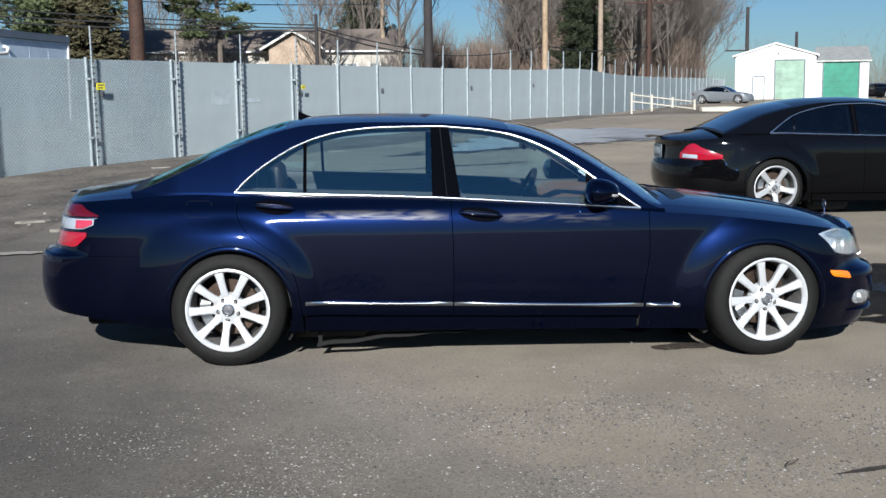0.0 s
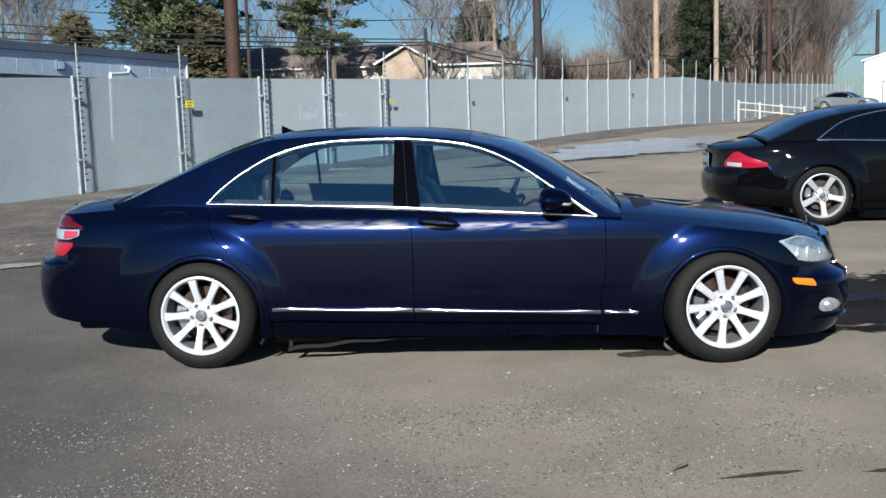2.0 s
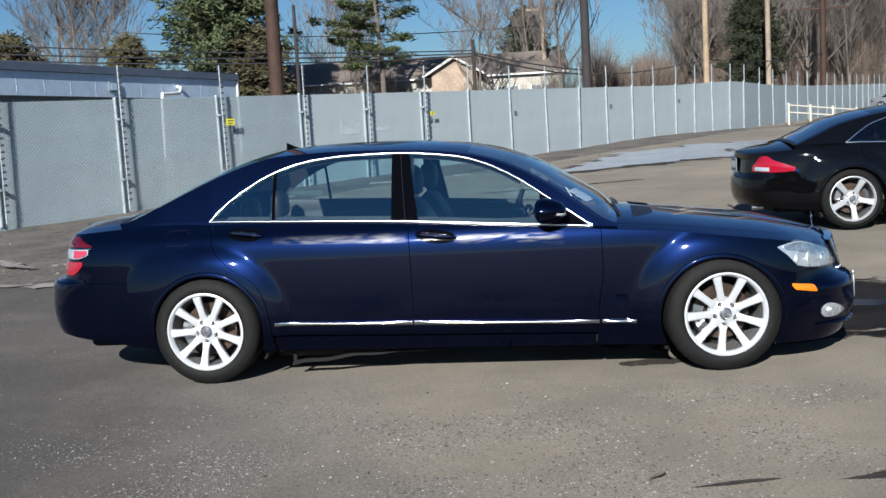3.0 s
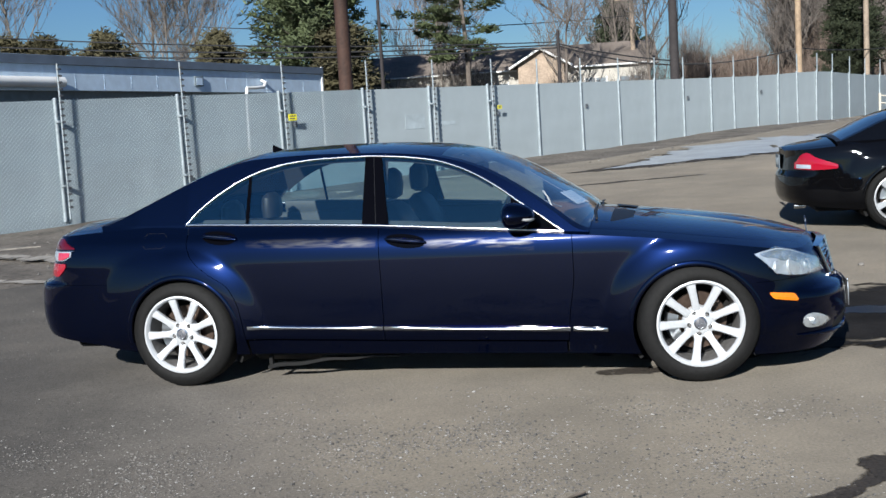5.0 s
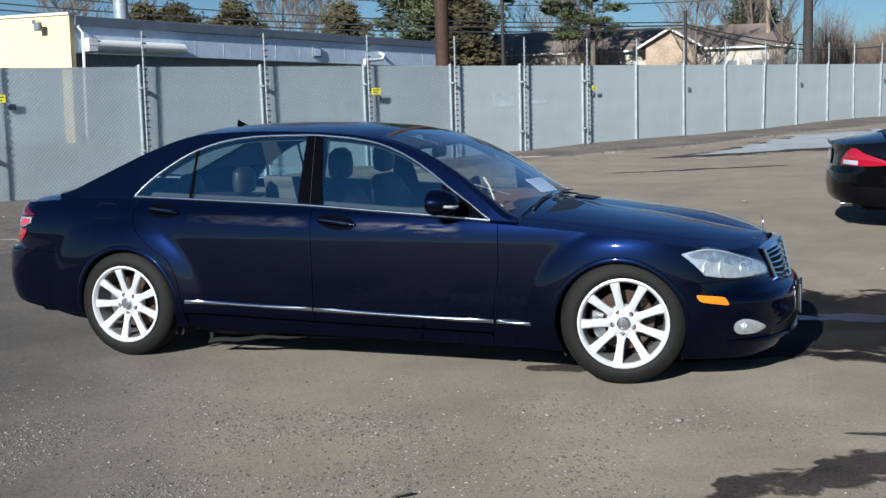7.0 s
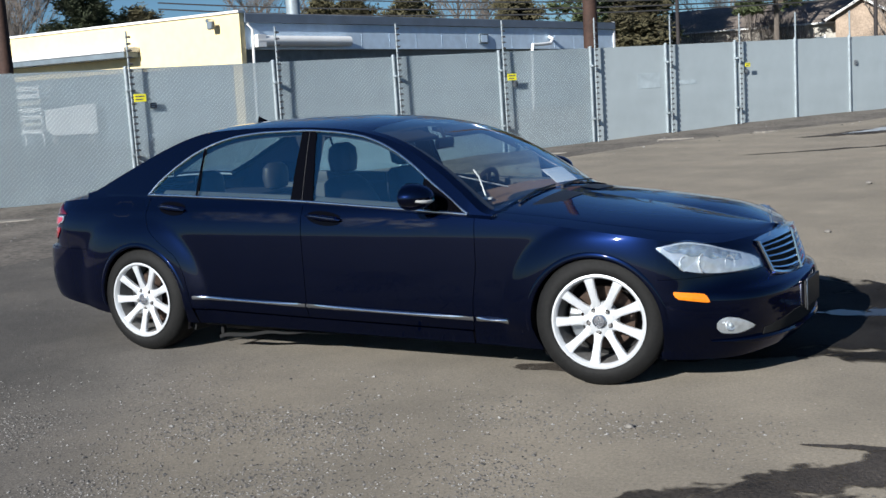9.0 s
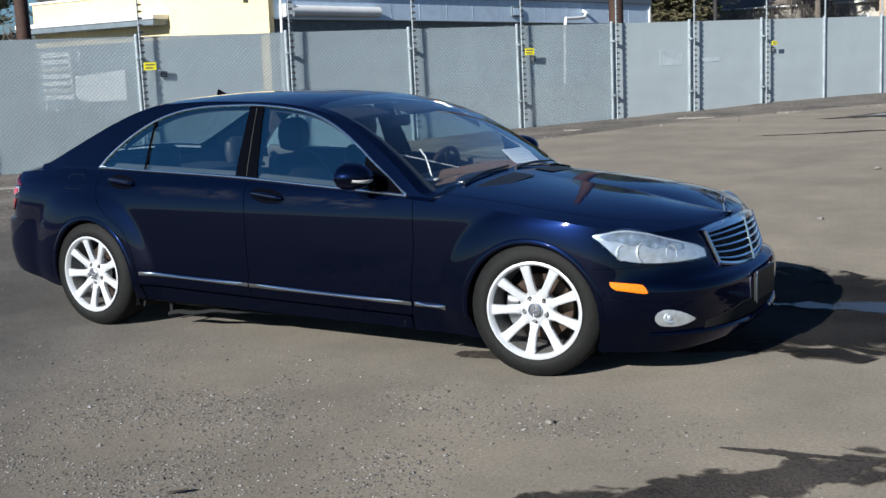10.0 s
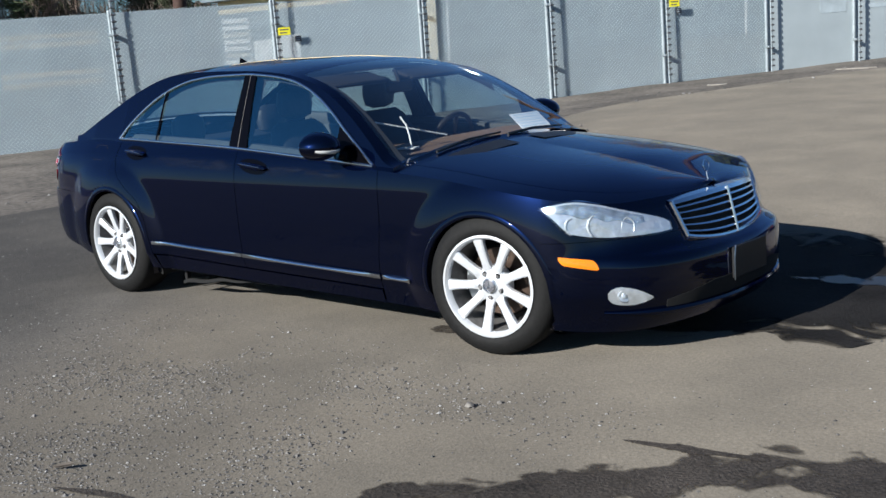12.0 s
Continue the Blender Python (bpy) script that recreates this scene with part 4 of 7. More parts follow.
obj("trunk", tube([(-0.9, 0, 0), (0.0, 0.03, 0.01), (0.9, 0, 0)], [0.14, 0.15, 0.13], 10), CREAM_RAIL, log)

# ---------------------------------------------------------------- house
hs = thing("ranch_house", "long low cream house with brown roof and brick gable", "house", pose(-16.0, 59.2, 0.6, 0, 0, 4.5))
obj("wall", box(0, 17.2, 0, 8, -0.3, 3.60, 0.01), HOUSE_WALL, hs)
V = [(-0.5, -0.25, 3.55), (17.7, -0.25, 3.55), (17.7, 4, 5.0), (-0.5, 4, 5.0), (17.7, 8.6, 3.55), (-0.5, 8.6, 3.55), (-0.5, -0.25, 3.44), (17.7, -0.25, 3.44), (17.7, 8.6, 3.4), (-0.5, 8.6, 3.4)]
obj("roof", (V, [(0, 1, 2, 3), (3, 2, 4, 5), (6, 7, 1, 0), (0, 3, 5), (1, 4, 2), (9, 8, 7, 6), (7, 8, 4, 1), (9, 6, 0, 5), (5, 4, 8, 9)]), SHINGLE, hs, smooth=False)
obj("gable_wall", ([(9.5, -0.9, -0.3), (12.2, -0.9, -0.3), (12.2, -0.9, 3.75), (10.85, -0.9, 4.5), (9.5, -0.9, 3.75), (9.5, 1, -0.3), (12.2, 1, -0.3), (12.2, 1, 3.75), (10.85, 1, 4.5), (9.5, 1, 3.75)],
                   [(0, 1, 2, 3, 4), (1, 6, 7, 2), (5, 0, 4, 9)]), BRICK, hs, "tan brick gable front", smooth=False)
for sg in (-1, 1):
    xe, xm = 10.85 + sg * 1.85, 10.85
    obj("gable_roof", ([(xe, -1.2, 3.62), (xm, -1.2, 4.68), (xm, 3.4, 4.68), (xe, 1.0, 3.62), (xe, -1.2, 3.47), (xm, -1.2, 4.53), (xm, 3.4, 4.53), (xe, 1.0, 3.47)], [(0, 1, 2, 3), (7, 6, 5, 4), (0, 4, 5, 1), (0, 3, 7, 4)]), SHINGLE, hs, smooth=False)
    obj("barge_board", tube([(xe, -1.23, 3.55), (xm, -1.23, 4.62)], 0.07, 6), WHITE_TRIM, hs)
obj("gutter", box(-0.5, 9.4, -0.33, -0.26, 3.42, 3.52, 0.01), WHITE_TRIM, hs)
obj("gutter", box(12.5, 17.7, -0.33, -0.26, 3.42, 3.52, 0.01), WHITE_TRIM, hs)
for x in (1.4, 4.6, 7.6, 13.4, 15.4):
    w_ = obj("window", box(x, x + 1.2, -0.03, -0.004, 1.7, 2.75, 0.005), DOOR_DARK, hs)
    obj("window_frame", join(box(x - 0.08, x, -0.05, -0.006, 1.62, 2.83, 0.005), box(x + 1.2, x + 1.28, -0.05, -0.006, 1.62, 2.83, 0.005), box(x + 0.57, x + 0.63, -0.045, -0.031, 1.7, 2.75, 0.003)), WHITE_TRIM, w_)
obj("chimney", box(5.5, 6.2, 4.4, 5.1, 4.4, 5.7, 0.02), BRICK, hs)

# ---------------------------------------------------------------- poles and cables


def pole(name, x, y, h, r, material, label, arm=None, base=None):
    z = float(ground_z(x, y)) if base is None else base
    p = thing(name, label, "pole", pose(x, y, z - 0.2), group="utility poles")
    obj("shaft", tube([(0, 0, 0), (0.01, 0, h * 0.4), (0.0, 0.01, h)], [r, r * 0.92, r * 0.75], 12), material, p)
    obj("cap", tube([(0, 0.01, h), (0, 0.01, h + 0.05)], [r * 0.78, r * 0.5], 12), material, p)
    if arm:
        hh, l = arm
        obj("cross_arm", box(-l, l, -0.06, 0.06, hh, hh + 0.13, 0.01), material, p)
        for k in (-0.9, -0.35, 0.35, 0.9):
            obj("insulator", tube([(k * l, 0, hh + 0.13), (k * l, 0, hh + 0.2), (k * l, 0, hh + 0.28)], [0.03, 0.05, 0.025], 8), INSUL, p)
    return p


pole("utility_pole", -5.17, 20.0, 11.0, 0.185, POLE_BROWN, "thick red-brown timber utility pole behind the fence")
pole("utility_pole", 2.60, 52.6, 11.0, 0.26, POLE_DARK, "dark timber utility pole wound with cable", (9.6, 1.2))
pole("utility_pole", 8.70, 52.15, 11.0, 0.165, POLE_PALE, "pale yellowish timber utility pole")
pole("utility_pole", -3.05, 50.0, 5.1, 0.11, POLE_DARK, "weathered grey-brown utility pole", None)
pole("utility_pole", 0.10, 62.6, 9.0, 0.17, POLE_WOOD, "weathered timber utility pole", (7.5, 1.0))
pole("utility_pole", 13.3, 61.6, 10.5, 0.17, POLE_WOOD, "weathered timber utility pole among bare trees")
pole("utility_pole", 18.3, 70.8, 11.0, 0.22, POLE_BROWN, "dark brown utility pole with a side arm", (7.0, 1.7))
pole("utility_pole", 33.5, 97.8, 8.6, 0.2, POLE_DARK, "distant dark utility pole with a cross arm", (4.6, 2.0))
pole("utility_pole", 46.0, 120.0, 7.4, 0.2, POLE_DARK, "distant dark utility pole")
pole("utility_pole", -13.9, 9.8, 4.2, 0.17, POLE_BROWN, "weathered brown post behind the fence")
pole("utility_pole", -11.2, 46.0, 7.0, 0.10, POLE_DARK, "slim dark pole among evergreens")


def cable(a, b, sag, r=0.018):
    pts = []
    for t in np.linspace(0, 1, 24):
        p = Vector(a).lerp(Vector(b), t)
        p.z -= sag * 4 * t * (1 - t)
        pts.append(p)
    ob = obj("overhead_cable", tube(pts, r, 5), CABLE)
    return tagged(ob, "black overhead cable strung between poles", "cable", group="overhead cables")


for a, b, s, r in (((-3.05, 50.0, 5.0), (-34, 36, 7.2), 0.5, 0.03), ((-3.05, 50.0, 4.85), (-34, 36, 6.7), 0.5, 0.035), ((-3.05, 50.0, 4.7), (-34, 36, 6.4), 0.55, 0.035), ((-3.05, 50.0, 4.9), (2.6, 52.6, 3.75), 0.1, 0.035),
                   ((-3.05, 50.0, 4.8), (2.6, 52.6, 3.55), 0.2, 0.04), ((2.6, 52.6, 3.6), (8.7, 52.15, 3.95), 0.25, 0.03), ((8.7, 52.15, 3.95), (18.3, 70.8, 4.6), 0.3, 0.03), ((0.1, 62.6, 7.0), (-30, 60, 8.6), 0.6, 0.03)):
    cable(a, b, s, r)

# ---------------------------------------------------------------- cars


class Shell:
    """The shape of a car's body: a plan outline, swept over height."""

    def __init__(self, c):
        self.c = c
        pts = [Vector((*p, 0)) for p in c["outline"]]
        dense = []
        for i in range(len(pts) - 1):
            p0 = pts[i - 1] if i else Vector((pts[1].x, -pts[1].y, 0))
            p3 = pts[i + 2] if i + 2 < len(pts) else Vector((pts[i].x, -pts[i].y, 0))
            p1, p2 = pts[i], pts[i + 1]
            for k in range(24):
                t = k / 24
                dense.append(0.5 * (2 * p1 + (p2 - p0) * t + (2 * p0 - 5 * p1 + 4 * p2 - p3) * t**2 + (3 * p1 - p0 - 3 * p2 + p3) * t**3))
        dense.append(pts[-1])
        self.xy = np.array([(v.x, v.y) for v in dense])
        step = np.hypot(*np.diff(self.xy, axis=0).T)
        self.s = np.concatenate([[0], np.cumsum(step)])
        self.len = self.s[-1]
        tan = np.gradient(self.xy, axis=0)
        tan /= np.linalg.norm(tan, axis=1)[:, None] + 1e-9
        self.nrm = np.stack([-tan[:, 1], tan[:, 0]], 1)
        if self.nrm[len(self.nrm) // 2, 1] > 0:
            self.nrm *= -1
        self.side, self.nose, self.tail = curve(c["side"]), curve(c["nose"]), curve(c["tail"])
        self.top, self.low = curve(c["top"]), curve(c["low"])

    def s_of(self, x):
        """Place along the outline at which its side passes x."""
        return np.interp(-np.asarray(x, float), -self.xy[:, 0], self.s)

    def x_of(self, s):
        return np.interp(s, self.s, self.xy[:, 0])

    def at(self, s, z, out=0.0):
        """Points on the right-hand side of the body."""
        s, z = np.broadcast_arrays(np.asarray(s, float), np.asarray(z, float))
        x, y = np.interp(s, self.s, self.xy[:, 0]), np.interp(s, self.s, self.xy[:, 1])
        nx, ny = np.interp(s, self.s, self.nrm[:, 0]), np.interp(s, self.s, self.nrm[:, 1])
        front, back = smooth_step(self.c["front_x"] - 0.55, self.c["front_x"] - 0.02, x), smooth_step(self.c["rear_x"] + 0.45, self.c["rear_x"] + 0.02, x)
        o = self.side(z) * (1 - front) * (1 - back) + self.nose(z) * front + self.tail(z) * back
        for cx, cz, r in self.c["arches"]:
            d = np.hypot(x - cx, z - cz)
            wide = 0.18 + (0.09 * smooth_step(0.05, 0.45, cx - x) if cx < 1 else 0.05 * smooth_step(0.0, 0.4, x - cx))
            q = np.clip((d - r) / wide, 0, 2)
            b = self.c["flare"] * (1 - q ** 1.7)
            o = o - 0.5 * (b + np.sqrt(b * b + 4e-5)) * smooth_step(cz - 0.30, cz - 0.02, z)
        o = out - o
        return np.stack([x + nx * o, y + ny * o, z], -1)

    def panel(self, S, Z, fold=0.012):
        """A panel over arrays of s and z, with separate rims turned inwards."""
        parts = [grid(self.at(S, Z))]
        if fold:
            for s_, z_ in ((S[0], Z[0]), (S[-1], Z[-1]), (S[:, 0], Z[:, 0]), (S[:, -1], Z[:, -1])):
                parts.append(grid(np.stack([self.at(s_, z_), self.at(s_, z_, -fold)], 1)))
        return join(*parts)

    def cut(self, vf):
        """Opens the wheel arches in a panel."""
        v, f = np.array(vf[0]), vf[1]
        for cx, cz, r in self.c["arches"]:
            d = np.hypot(v[:, 0] - cx, v[:, 2] - cz)
            gone = [q for q in f if min(d[i] for i in q) < r]
            f = [q for q in f if min(d[i] for i in q) >= r]
            rim = {i for q in gone for i in q if d[i] >= r}
            for i in rim:
                k = r / d[i]
                v[i, 0], v[i, 2] = cx + (v[i, 0] - cx) * k, cz + (v[i, 2] - cz) * k
        keep = sorted({i for q in f for i in q})
        to = {a: b for b, a in enumerate(keep)}
        return v[keep], [tuple(to[i] for i in q) for q in f]


def rounded_patch(shell, s0, s1, lo, hi, out, n=22, m=8, fold=0.02, bulge=0.0):
    """A raised patch lying on the body between two heights given as functions of s."""
    S = np.linspace(s0, s1, n)[:, None] * np.ones((1, m))
    t = np.linspace(0, 1, m)[None, :]
    Z = lo(S) * (1 - t) + hi(S) * t
    u = np.linspace(0, 1, n)[:, None]
    O = out + bulge * np.sin(np.pi * t) * np.sin(np.pi * u)
    S, Z, O = np.pad(S, 1, mode="edge"), np.pad(Z, 1, mode="edge"), np.pad(O, 1, mode="edge")
    O[0], O[-1], O[:, 0], O[:, -1] = -fold, -fold, -fold, -fold
    return grid(shell.at(S, Z, O))


def both(name, vf, material, parent, label="", smooth=True):
    """The same part on the car's two sides."""
    return obj(name, vf, material, parent, label, smooth), obj(name, mirror_y(vf), material, parent, label, smooth)


def wheel(parent, m, radius, width, rim, spokes, material=ALLOY, twin=False, steps=56):
    """A wheel whose outer face looks towards -y: tyre, rim, spokes, hub, bolts, brake disc."""
    w = width / 2
    tyre = lathe([(rim - 0.004, -w + 0.012), (rim + 0.012, -w + 0.001), (rim + 0.035, -w - 0.004), (radius - 0.045, -w + 0.004), (radius - 0.018, -w + 0.016), (radius - 0.004, -w + 0.04),
                  (radius, -w + 0.075), (radius, w - 0.075), (radius - 0.004, w - 0.04), (radius - 0.02, w - 0.012), (rim + 0.01, w), (rim - 0.004, w - 0.01)], steps)
    wh = obj("wheel", moved(tyre, Matrix.Identity(4)), RUBBER, parent)
    wh.name = "wheel"
    wh.matrix_local = m
    lip = lathe([(rim - 0.004, -w + 0.014), (rim + 0.004, -w - 0.002), (rim - 0.006, -w - 0.004), (rim - 0.016, -w + 0.006), (rim - 0.021, -w + 0.026)], steps)
    obj("rim", lip, material, wh)
    obj("rim_barrel", lathe([(rim - 0.021, -w + 0.027), (rim - 0.03, -w + 0.09), (rim - 0.03, w - 0.02), (rim, w - 0.01)], steps), BARREL, wh, "brake-dusted inner barrel")
    for k in range(spokes):
        a = 2 * math.pi * (k + 0.25) / spokes
        sect = []
        for r, y, half, dep in ((0.050, -w + 0.040, 0.018, 0.03), (0.078, -w + 0.033, 0.0245, 0.03), (0.096, -w + 0.028, 0.0215, 0.03), (0.118, -w + 0.024, 0.0195, 0.028), (rim - 0.070, -w + 0.016, 0.0215, 0.026), (rim - 0.034, -w + 0.011, 0.0245, 0.026), (rim - 0.018, -w + 0.010, 0.028, 0.025), (rim - 0.008, -w + 0.010, 0.035, 0.024)):
            half = half * (1.0 if spokes > 6 else 1.45)
            sect.append([(r, y + dep, half), (r, y + 0.006, half), (r, y, half - 0.007), (r, y, -half + 0.007), (r, y + 0.006, -half), (r, y + dep, -half)])
        v, f = grid(sect)
        v = np.stack([v[:, 0] * math.cos(a) - v[:, 2] * math.sin(a), v[:, 1], v[:, 0] * math.sin(a) + v[:, 2] * math.cos(a)], 1)
        obj("spoke", (v, f), material, wh)
    hub = lathe([(0.0, -w + 0.022), (0.030, -w + 0.023), (0.034, -w + 0.028), (0.070, -w + 0.035), (0.084, -w + 0.042), (0.092, -w + 0.056), (0.094, -w + 0.09)], 36)
    obj("hub", hub, material, wh)
    cap = obj("centre_cap", lathe([(0.0, -w + 0.016), (0.026, -w + 0.017), (0.032, -w + 0.022), (0.032, -w + 0.04)], 24), SIGN_DARK, wh, "dark round hub cap")
    obj("cap_boss", join(*[moved(box(-0.0022, 0.0022, -w + 0.0125, -w + 0.018, 0.0, 0.024, 0.001), pose(0, 0, 0, 0, a_, 0)) for a_ in (0, 120, 240)]), DULL_CHROME, cap)
    obj("cap_ring", lathe([(0.026, -w + 0.018), (0.030, -w + 0.012), (0.036, -w + 0.016), (0.038, -w + 0.03)], 24), DULL_CHROME, cap)
    for k in range(5):
        a = 2 * math.pi * (k + 0.5) / 5
        cx, cz = 0.058 * math.cos(a), 0.058 * math.sin(a)
        b = moved(lathe([(0, -w + 0.024), (0.008, -w + 0.024), (0.009, -w + 0.030), (0.0095, -w + 0.037), (0.0095, -w + 0.05)], 10), Matrix.Translation((cx, 0, cz)))
        hole = obj("bolt_hole", moved(lathe([(0.0, -w + 0.0335), (0.0145, -w + 0.0325), (0.0165, -w + 0.040)], 12), Matrix.Translation((cx, 0, cz))), DARK, wh)
        obj("bolt", b, BARREL, hole)
    obj("brake_disc", lathe([(0.08, -w + 0.13), (0.165, -w + 0.128), (0.168, -w + 0.14), (0.168, -w + 0.16), (0.08, -w + 0.16)], 40), DISC, wh, "rust-tinged steel brake disc")
    ang = np.linspace(radians(150), radians(215), 7)
    cal = [[(0.115 * math.cos(a), -w + 0.10, 0.115 * math.sin(a)), (0.175 * math.cos(a), -w + 0.10, 0.175 * math.sin(a)), (0.185 * math.cos(a), -w + 0.115, 0.185 * math.sin(a)), (0.185 * math.cos(a), -w + 0.17, 0.185 * math.sin(a))] for a in ang]
    obj("brake_caliper", grid(cal), DULL_CHROME, wh)
    obj("wheel_back", lathe([(0.0, w - 0.05), (rim - 0.02, w - 0.05), (rim - 0.02, w - 0.02)], 32), DARK, wh)
    return wh


def seat(parent, x, y, z, material, scale=1.0, rear=False):
    """A car seat with cushion, backrest and headrest."""
    W = 0.25 * scale
    back = []
    for cx, cz, dep, w in ((0.10, 0.0, 0.07, W * 0.9), (0.06, 0.10, 0.10, W), (0.0, 0.30, 0.10, W), (-0.07, 0.50, 0.085, W * 0.93), (-0.115, 0.62, 0.06, W * 0.75), (-0.125, 0.655, 0.012, W * 0.6)):
        back.append([(x + cx + dep * abs(math.cos(a)) ** 0.6 * (1 if math.cos(a) > 0 else -1), y + w * abs(math.sin(a)) ** 0.5 * (1 if math.sin(a) > 0 else -1), z + cz) for a in np.linspace(0, 2 * math.pi, 20)])
    obj("seat_back", grid(back), material, parent)
    hr = []
    for cz, dep, w in ((0.67, 0.02, 0.06), (0.69, 0.05, 0.115), (0.76, 0.058, 0.13), (0.83, 0.05, 0.12), (0.865, 0.015, 0.07)):
        hr.append([(x - 0.12 + dep * math.cos(a), y + w * abs(math.sin(a)) ** 0.6 * (1 if math.sin(a) > 0 else -1), z + cz) for a in np.linspace(0, 2 * math.pi, 16)])
    obj("headrest", grid(hr), material, parent)
    obj("seat_cushion", box(x + 0.02, x + 0.52, y - W, y + W, z - 0.16, z + 0.02, 0.05), material, parent)


def build_car(c, m, label, category):
    sh = Shell(c)
    car = thing(c["name"], label, category, m)
    P = c["paint"]
    sA, sB, sC = (curve(c[k]) for k in ("seam_rear", "seam_mid", "seam_front"))
    gap, rows = 0.002, c["rows"]
    doorlow = curve(c["door_low"])

    def between(xa, xb, zlo, zhi, n):
        """s and z arrays between two upright seams, from bottom to top."""
        u = np.linspace(0, 1, n)[:, None]
        t = np.linspace(0, 1, rows)[None, :]
        xm = (xa(0.6) + (xb(0.6) - xa(0.6)) * u) + 0 * t
        for _ in range(4):
            lo, hi = zlo(xm), zhi(xm)
            Z = lo + (hi - lo) * t
            xm = xa(Z) + (xb(Z) - xa(Z)) * u
        return sh.s_of(xm), Z

    const = lambda v: (lambda z: np.full_like(np.asarray(z, float), v))
    shift = lambda f, d: (lambda z: f(z) + d)
    xbf, xbr = c["bumper_front"], c["bumper_rear"]
    zf, zr = c["bumper_front_z"], c["bumper_rear_z"]
    den = c["density"]
    n_of = lambda a, b: max(4, int(abs(a - b) * den))
    # doors, wings, sills
    S, Z = between(shift(sB, gap), shift(sC, -gap), doorlow, sh.top, n_of(1.3, 2.4))
    fd = both("front_door", sh.cut(sh.panel(S, Z)), P, car)
    S, Z = between(shift(sA, gap), shift(sB, -gap), doorlow, sh.top, n_of(0.1, 1.3))
    rd = both("rear_door", sh.cut(sh.panel(S, Z)), P, car)
    S, Z = between(shift(sC, gap), const(xbf), sh.low, sh.top, n_of(2.4, xbf) * 2)
    up_s = np.linspace(sh.s_of(xbf), 0, 34)[:, None] * np.ones((1, rows))
    t = np.linspace(0, 1, rows)[None, :]
    up_z = zf + 0.002 + (sh.top(sh.x_of(up_s)) - zf - 0.002) * t
    both("front_wing", join(sh.cut(sh.panel(S, Z, 0)), grid(sh.at(up_s, up_z))), P, car)
    S, Z = between(const(xbr), shift(sA, -gap), sh.low, sh.top, n_of(xbr, 0.2) * 2)
    ur_s = np.linspace(sh.len, sh.s_of(xbr), 34)[:, None] * np.ones((1, rows))
    ur_z = zr + 0.002 + (sh.top(sh.x_of(ur_s)) - zr - 0.002) * t
    both("rear_wing", join(sh.cut(sh.panel(S, Z, 0)), grid(sh.at(ur_s, ur_z))), P, car)
    bf_s = np.linspace(sh.s_of(xbf), 0, 40)[:, None] * np.ones((1, rows))
    bf_z = sh.low(sh.x_of(bf_s)) + (zf - sh.low(sh.x_of(bf_s))) * t
    vf = sh.cut(sh.panel(bf_s, bf_z, 0))
    obj("front_bumper", join(vf, mirror_y(vf)), P, car)
    br_s = np.linspace(sh.len, sh.s_of(xbr), 40)[:, None] * np.ones((1, rows))
    br_z = sh.low(sh.x_of(br_s)) + (zr - sh.low(sh.x_of(br_s))) * t
    vf = sh.cut(sh.panel(br_s, br_z, 0))
    obj("rear_bumper", join(vf, mirror_y(vf)), P, car)
    xs0, xs1 = c["sill"]
    S = np.linspace(sh.s_of(xs1), sh.s_of(xs0), 60)[:, None] * np.ones((1, 6))
    X = sh.x_of(S)
    Z = sh.low(X) + (doorlow(X) - 0.010 - sh.low(X)) * np.linspace(0, 1, 6)[None, :]
    both("sill", sh.cut(sh.panel(S, Z, 0.03)), P, car)
    # arch lips and liners
    for cx, cz, r in c["arches"]:
        ang = np.linspace(radians(-32), radians(212), 60)
        px, pz = cx + r * np.cos(ang), cz + r * np.sin(ang)
        edge = sh.at(sh.s_of(px), np.clip(pz, 0.16, 2))
        edge[:, 0], edge[:, 2] = px, pz
        inner = edge.copy()
        inner[:, 1] += 0.045
        deep = edge.copy()
        deep[:, 1] = -0.48
        big = edge.copy()
        big[:, 1] += 0.05
        big[:, 0], big[:, 2] = cx + (r + 0.03) * np.cos(ang), cz + (r + 0.03) * np.sin(ang)
        bigd = big.copy()
        bigd[:, 1] = -0.48
        both("arch_lip", grid(np.stack([edge, inner], 1)), P, car)
        ring = []
        for dr, o_ in ((-0.001, -0.006), (0.001, 0.002), (0.005, 0.0045), (0.012, 0.0048), (0.021, 0.0036), (0.029, 0.0012), (0.034, -0.003)):
            qx, qz = cx + (r + dr) * np.cos(ang[6:-6]), cz + (r + dr) * np.sin(ang[6:-6])
            q = sh.at(sh.s_of(qx), qz, o_)
            q[:, 0] = qx
            ring.append(q)
        both("wheel_arch", grid(np.stack(ring, 1)), P, car)
        both("wheel_well", grid(np.stack([inner, big, bigd], 1)), DARK, car)
        mid = np.array([cx, -0.48, cz])
        both("inner_panel", (np.concatenate([bigd, [mid]]), [(i, i + 1, len(bigd)) for i in range(len(bigd) - 1)]), DARK, car)
    # bonnet and boot lid
    zc = curve(c["centre"])

    def lid(s_from, s_to, x_from, x_to, n, seam, name, label=""):
        S = np.linspace(s_from, s_to, n)
        edge = sh.at(S, sh.top(sh.x_of(S)))
        xc = np.linspace(x_from, x_to, n)
        cen = np.stack([xc, np.zeros(n), zc(xc)], 1)
        J = np.concatenate([np.linspace(0, seam, 4), np.linspace(seam, 1, 22)])
        rows_ = []
        for j in J:
            q = edge + (cen - edge) * j
            q[:, 2] = edge[:, 2] + (cen[:, 2] - edge[:, 2]) * (1 - (1 - j) ** 2.3)
            rows_.append(q)
        A = np.array(rows_).transpose(1, 0, 2)
        rim = A[:, :4]
        both(name + "_surround", grid(rim), P, car)
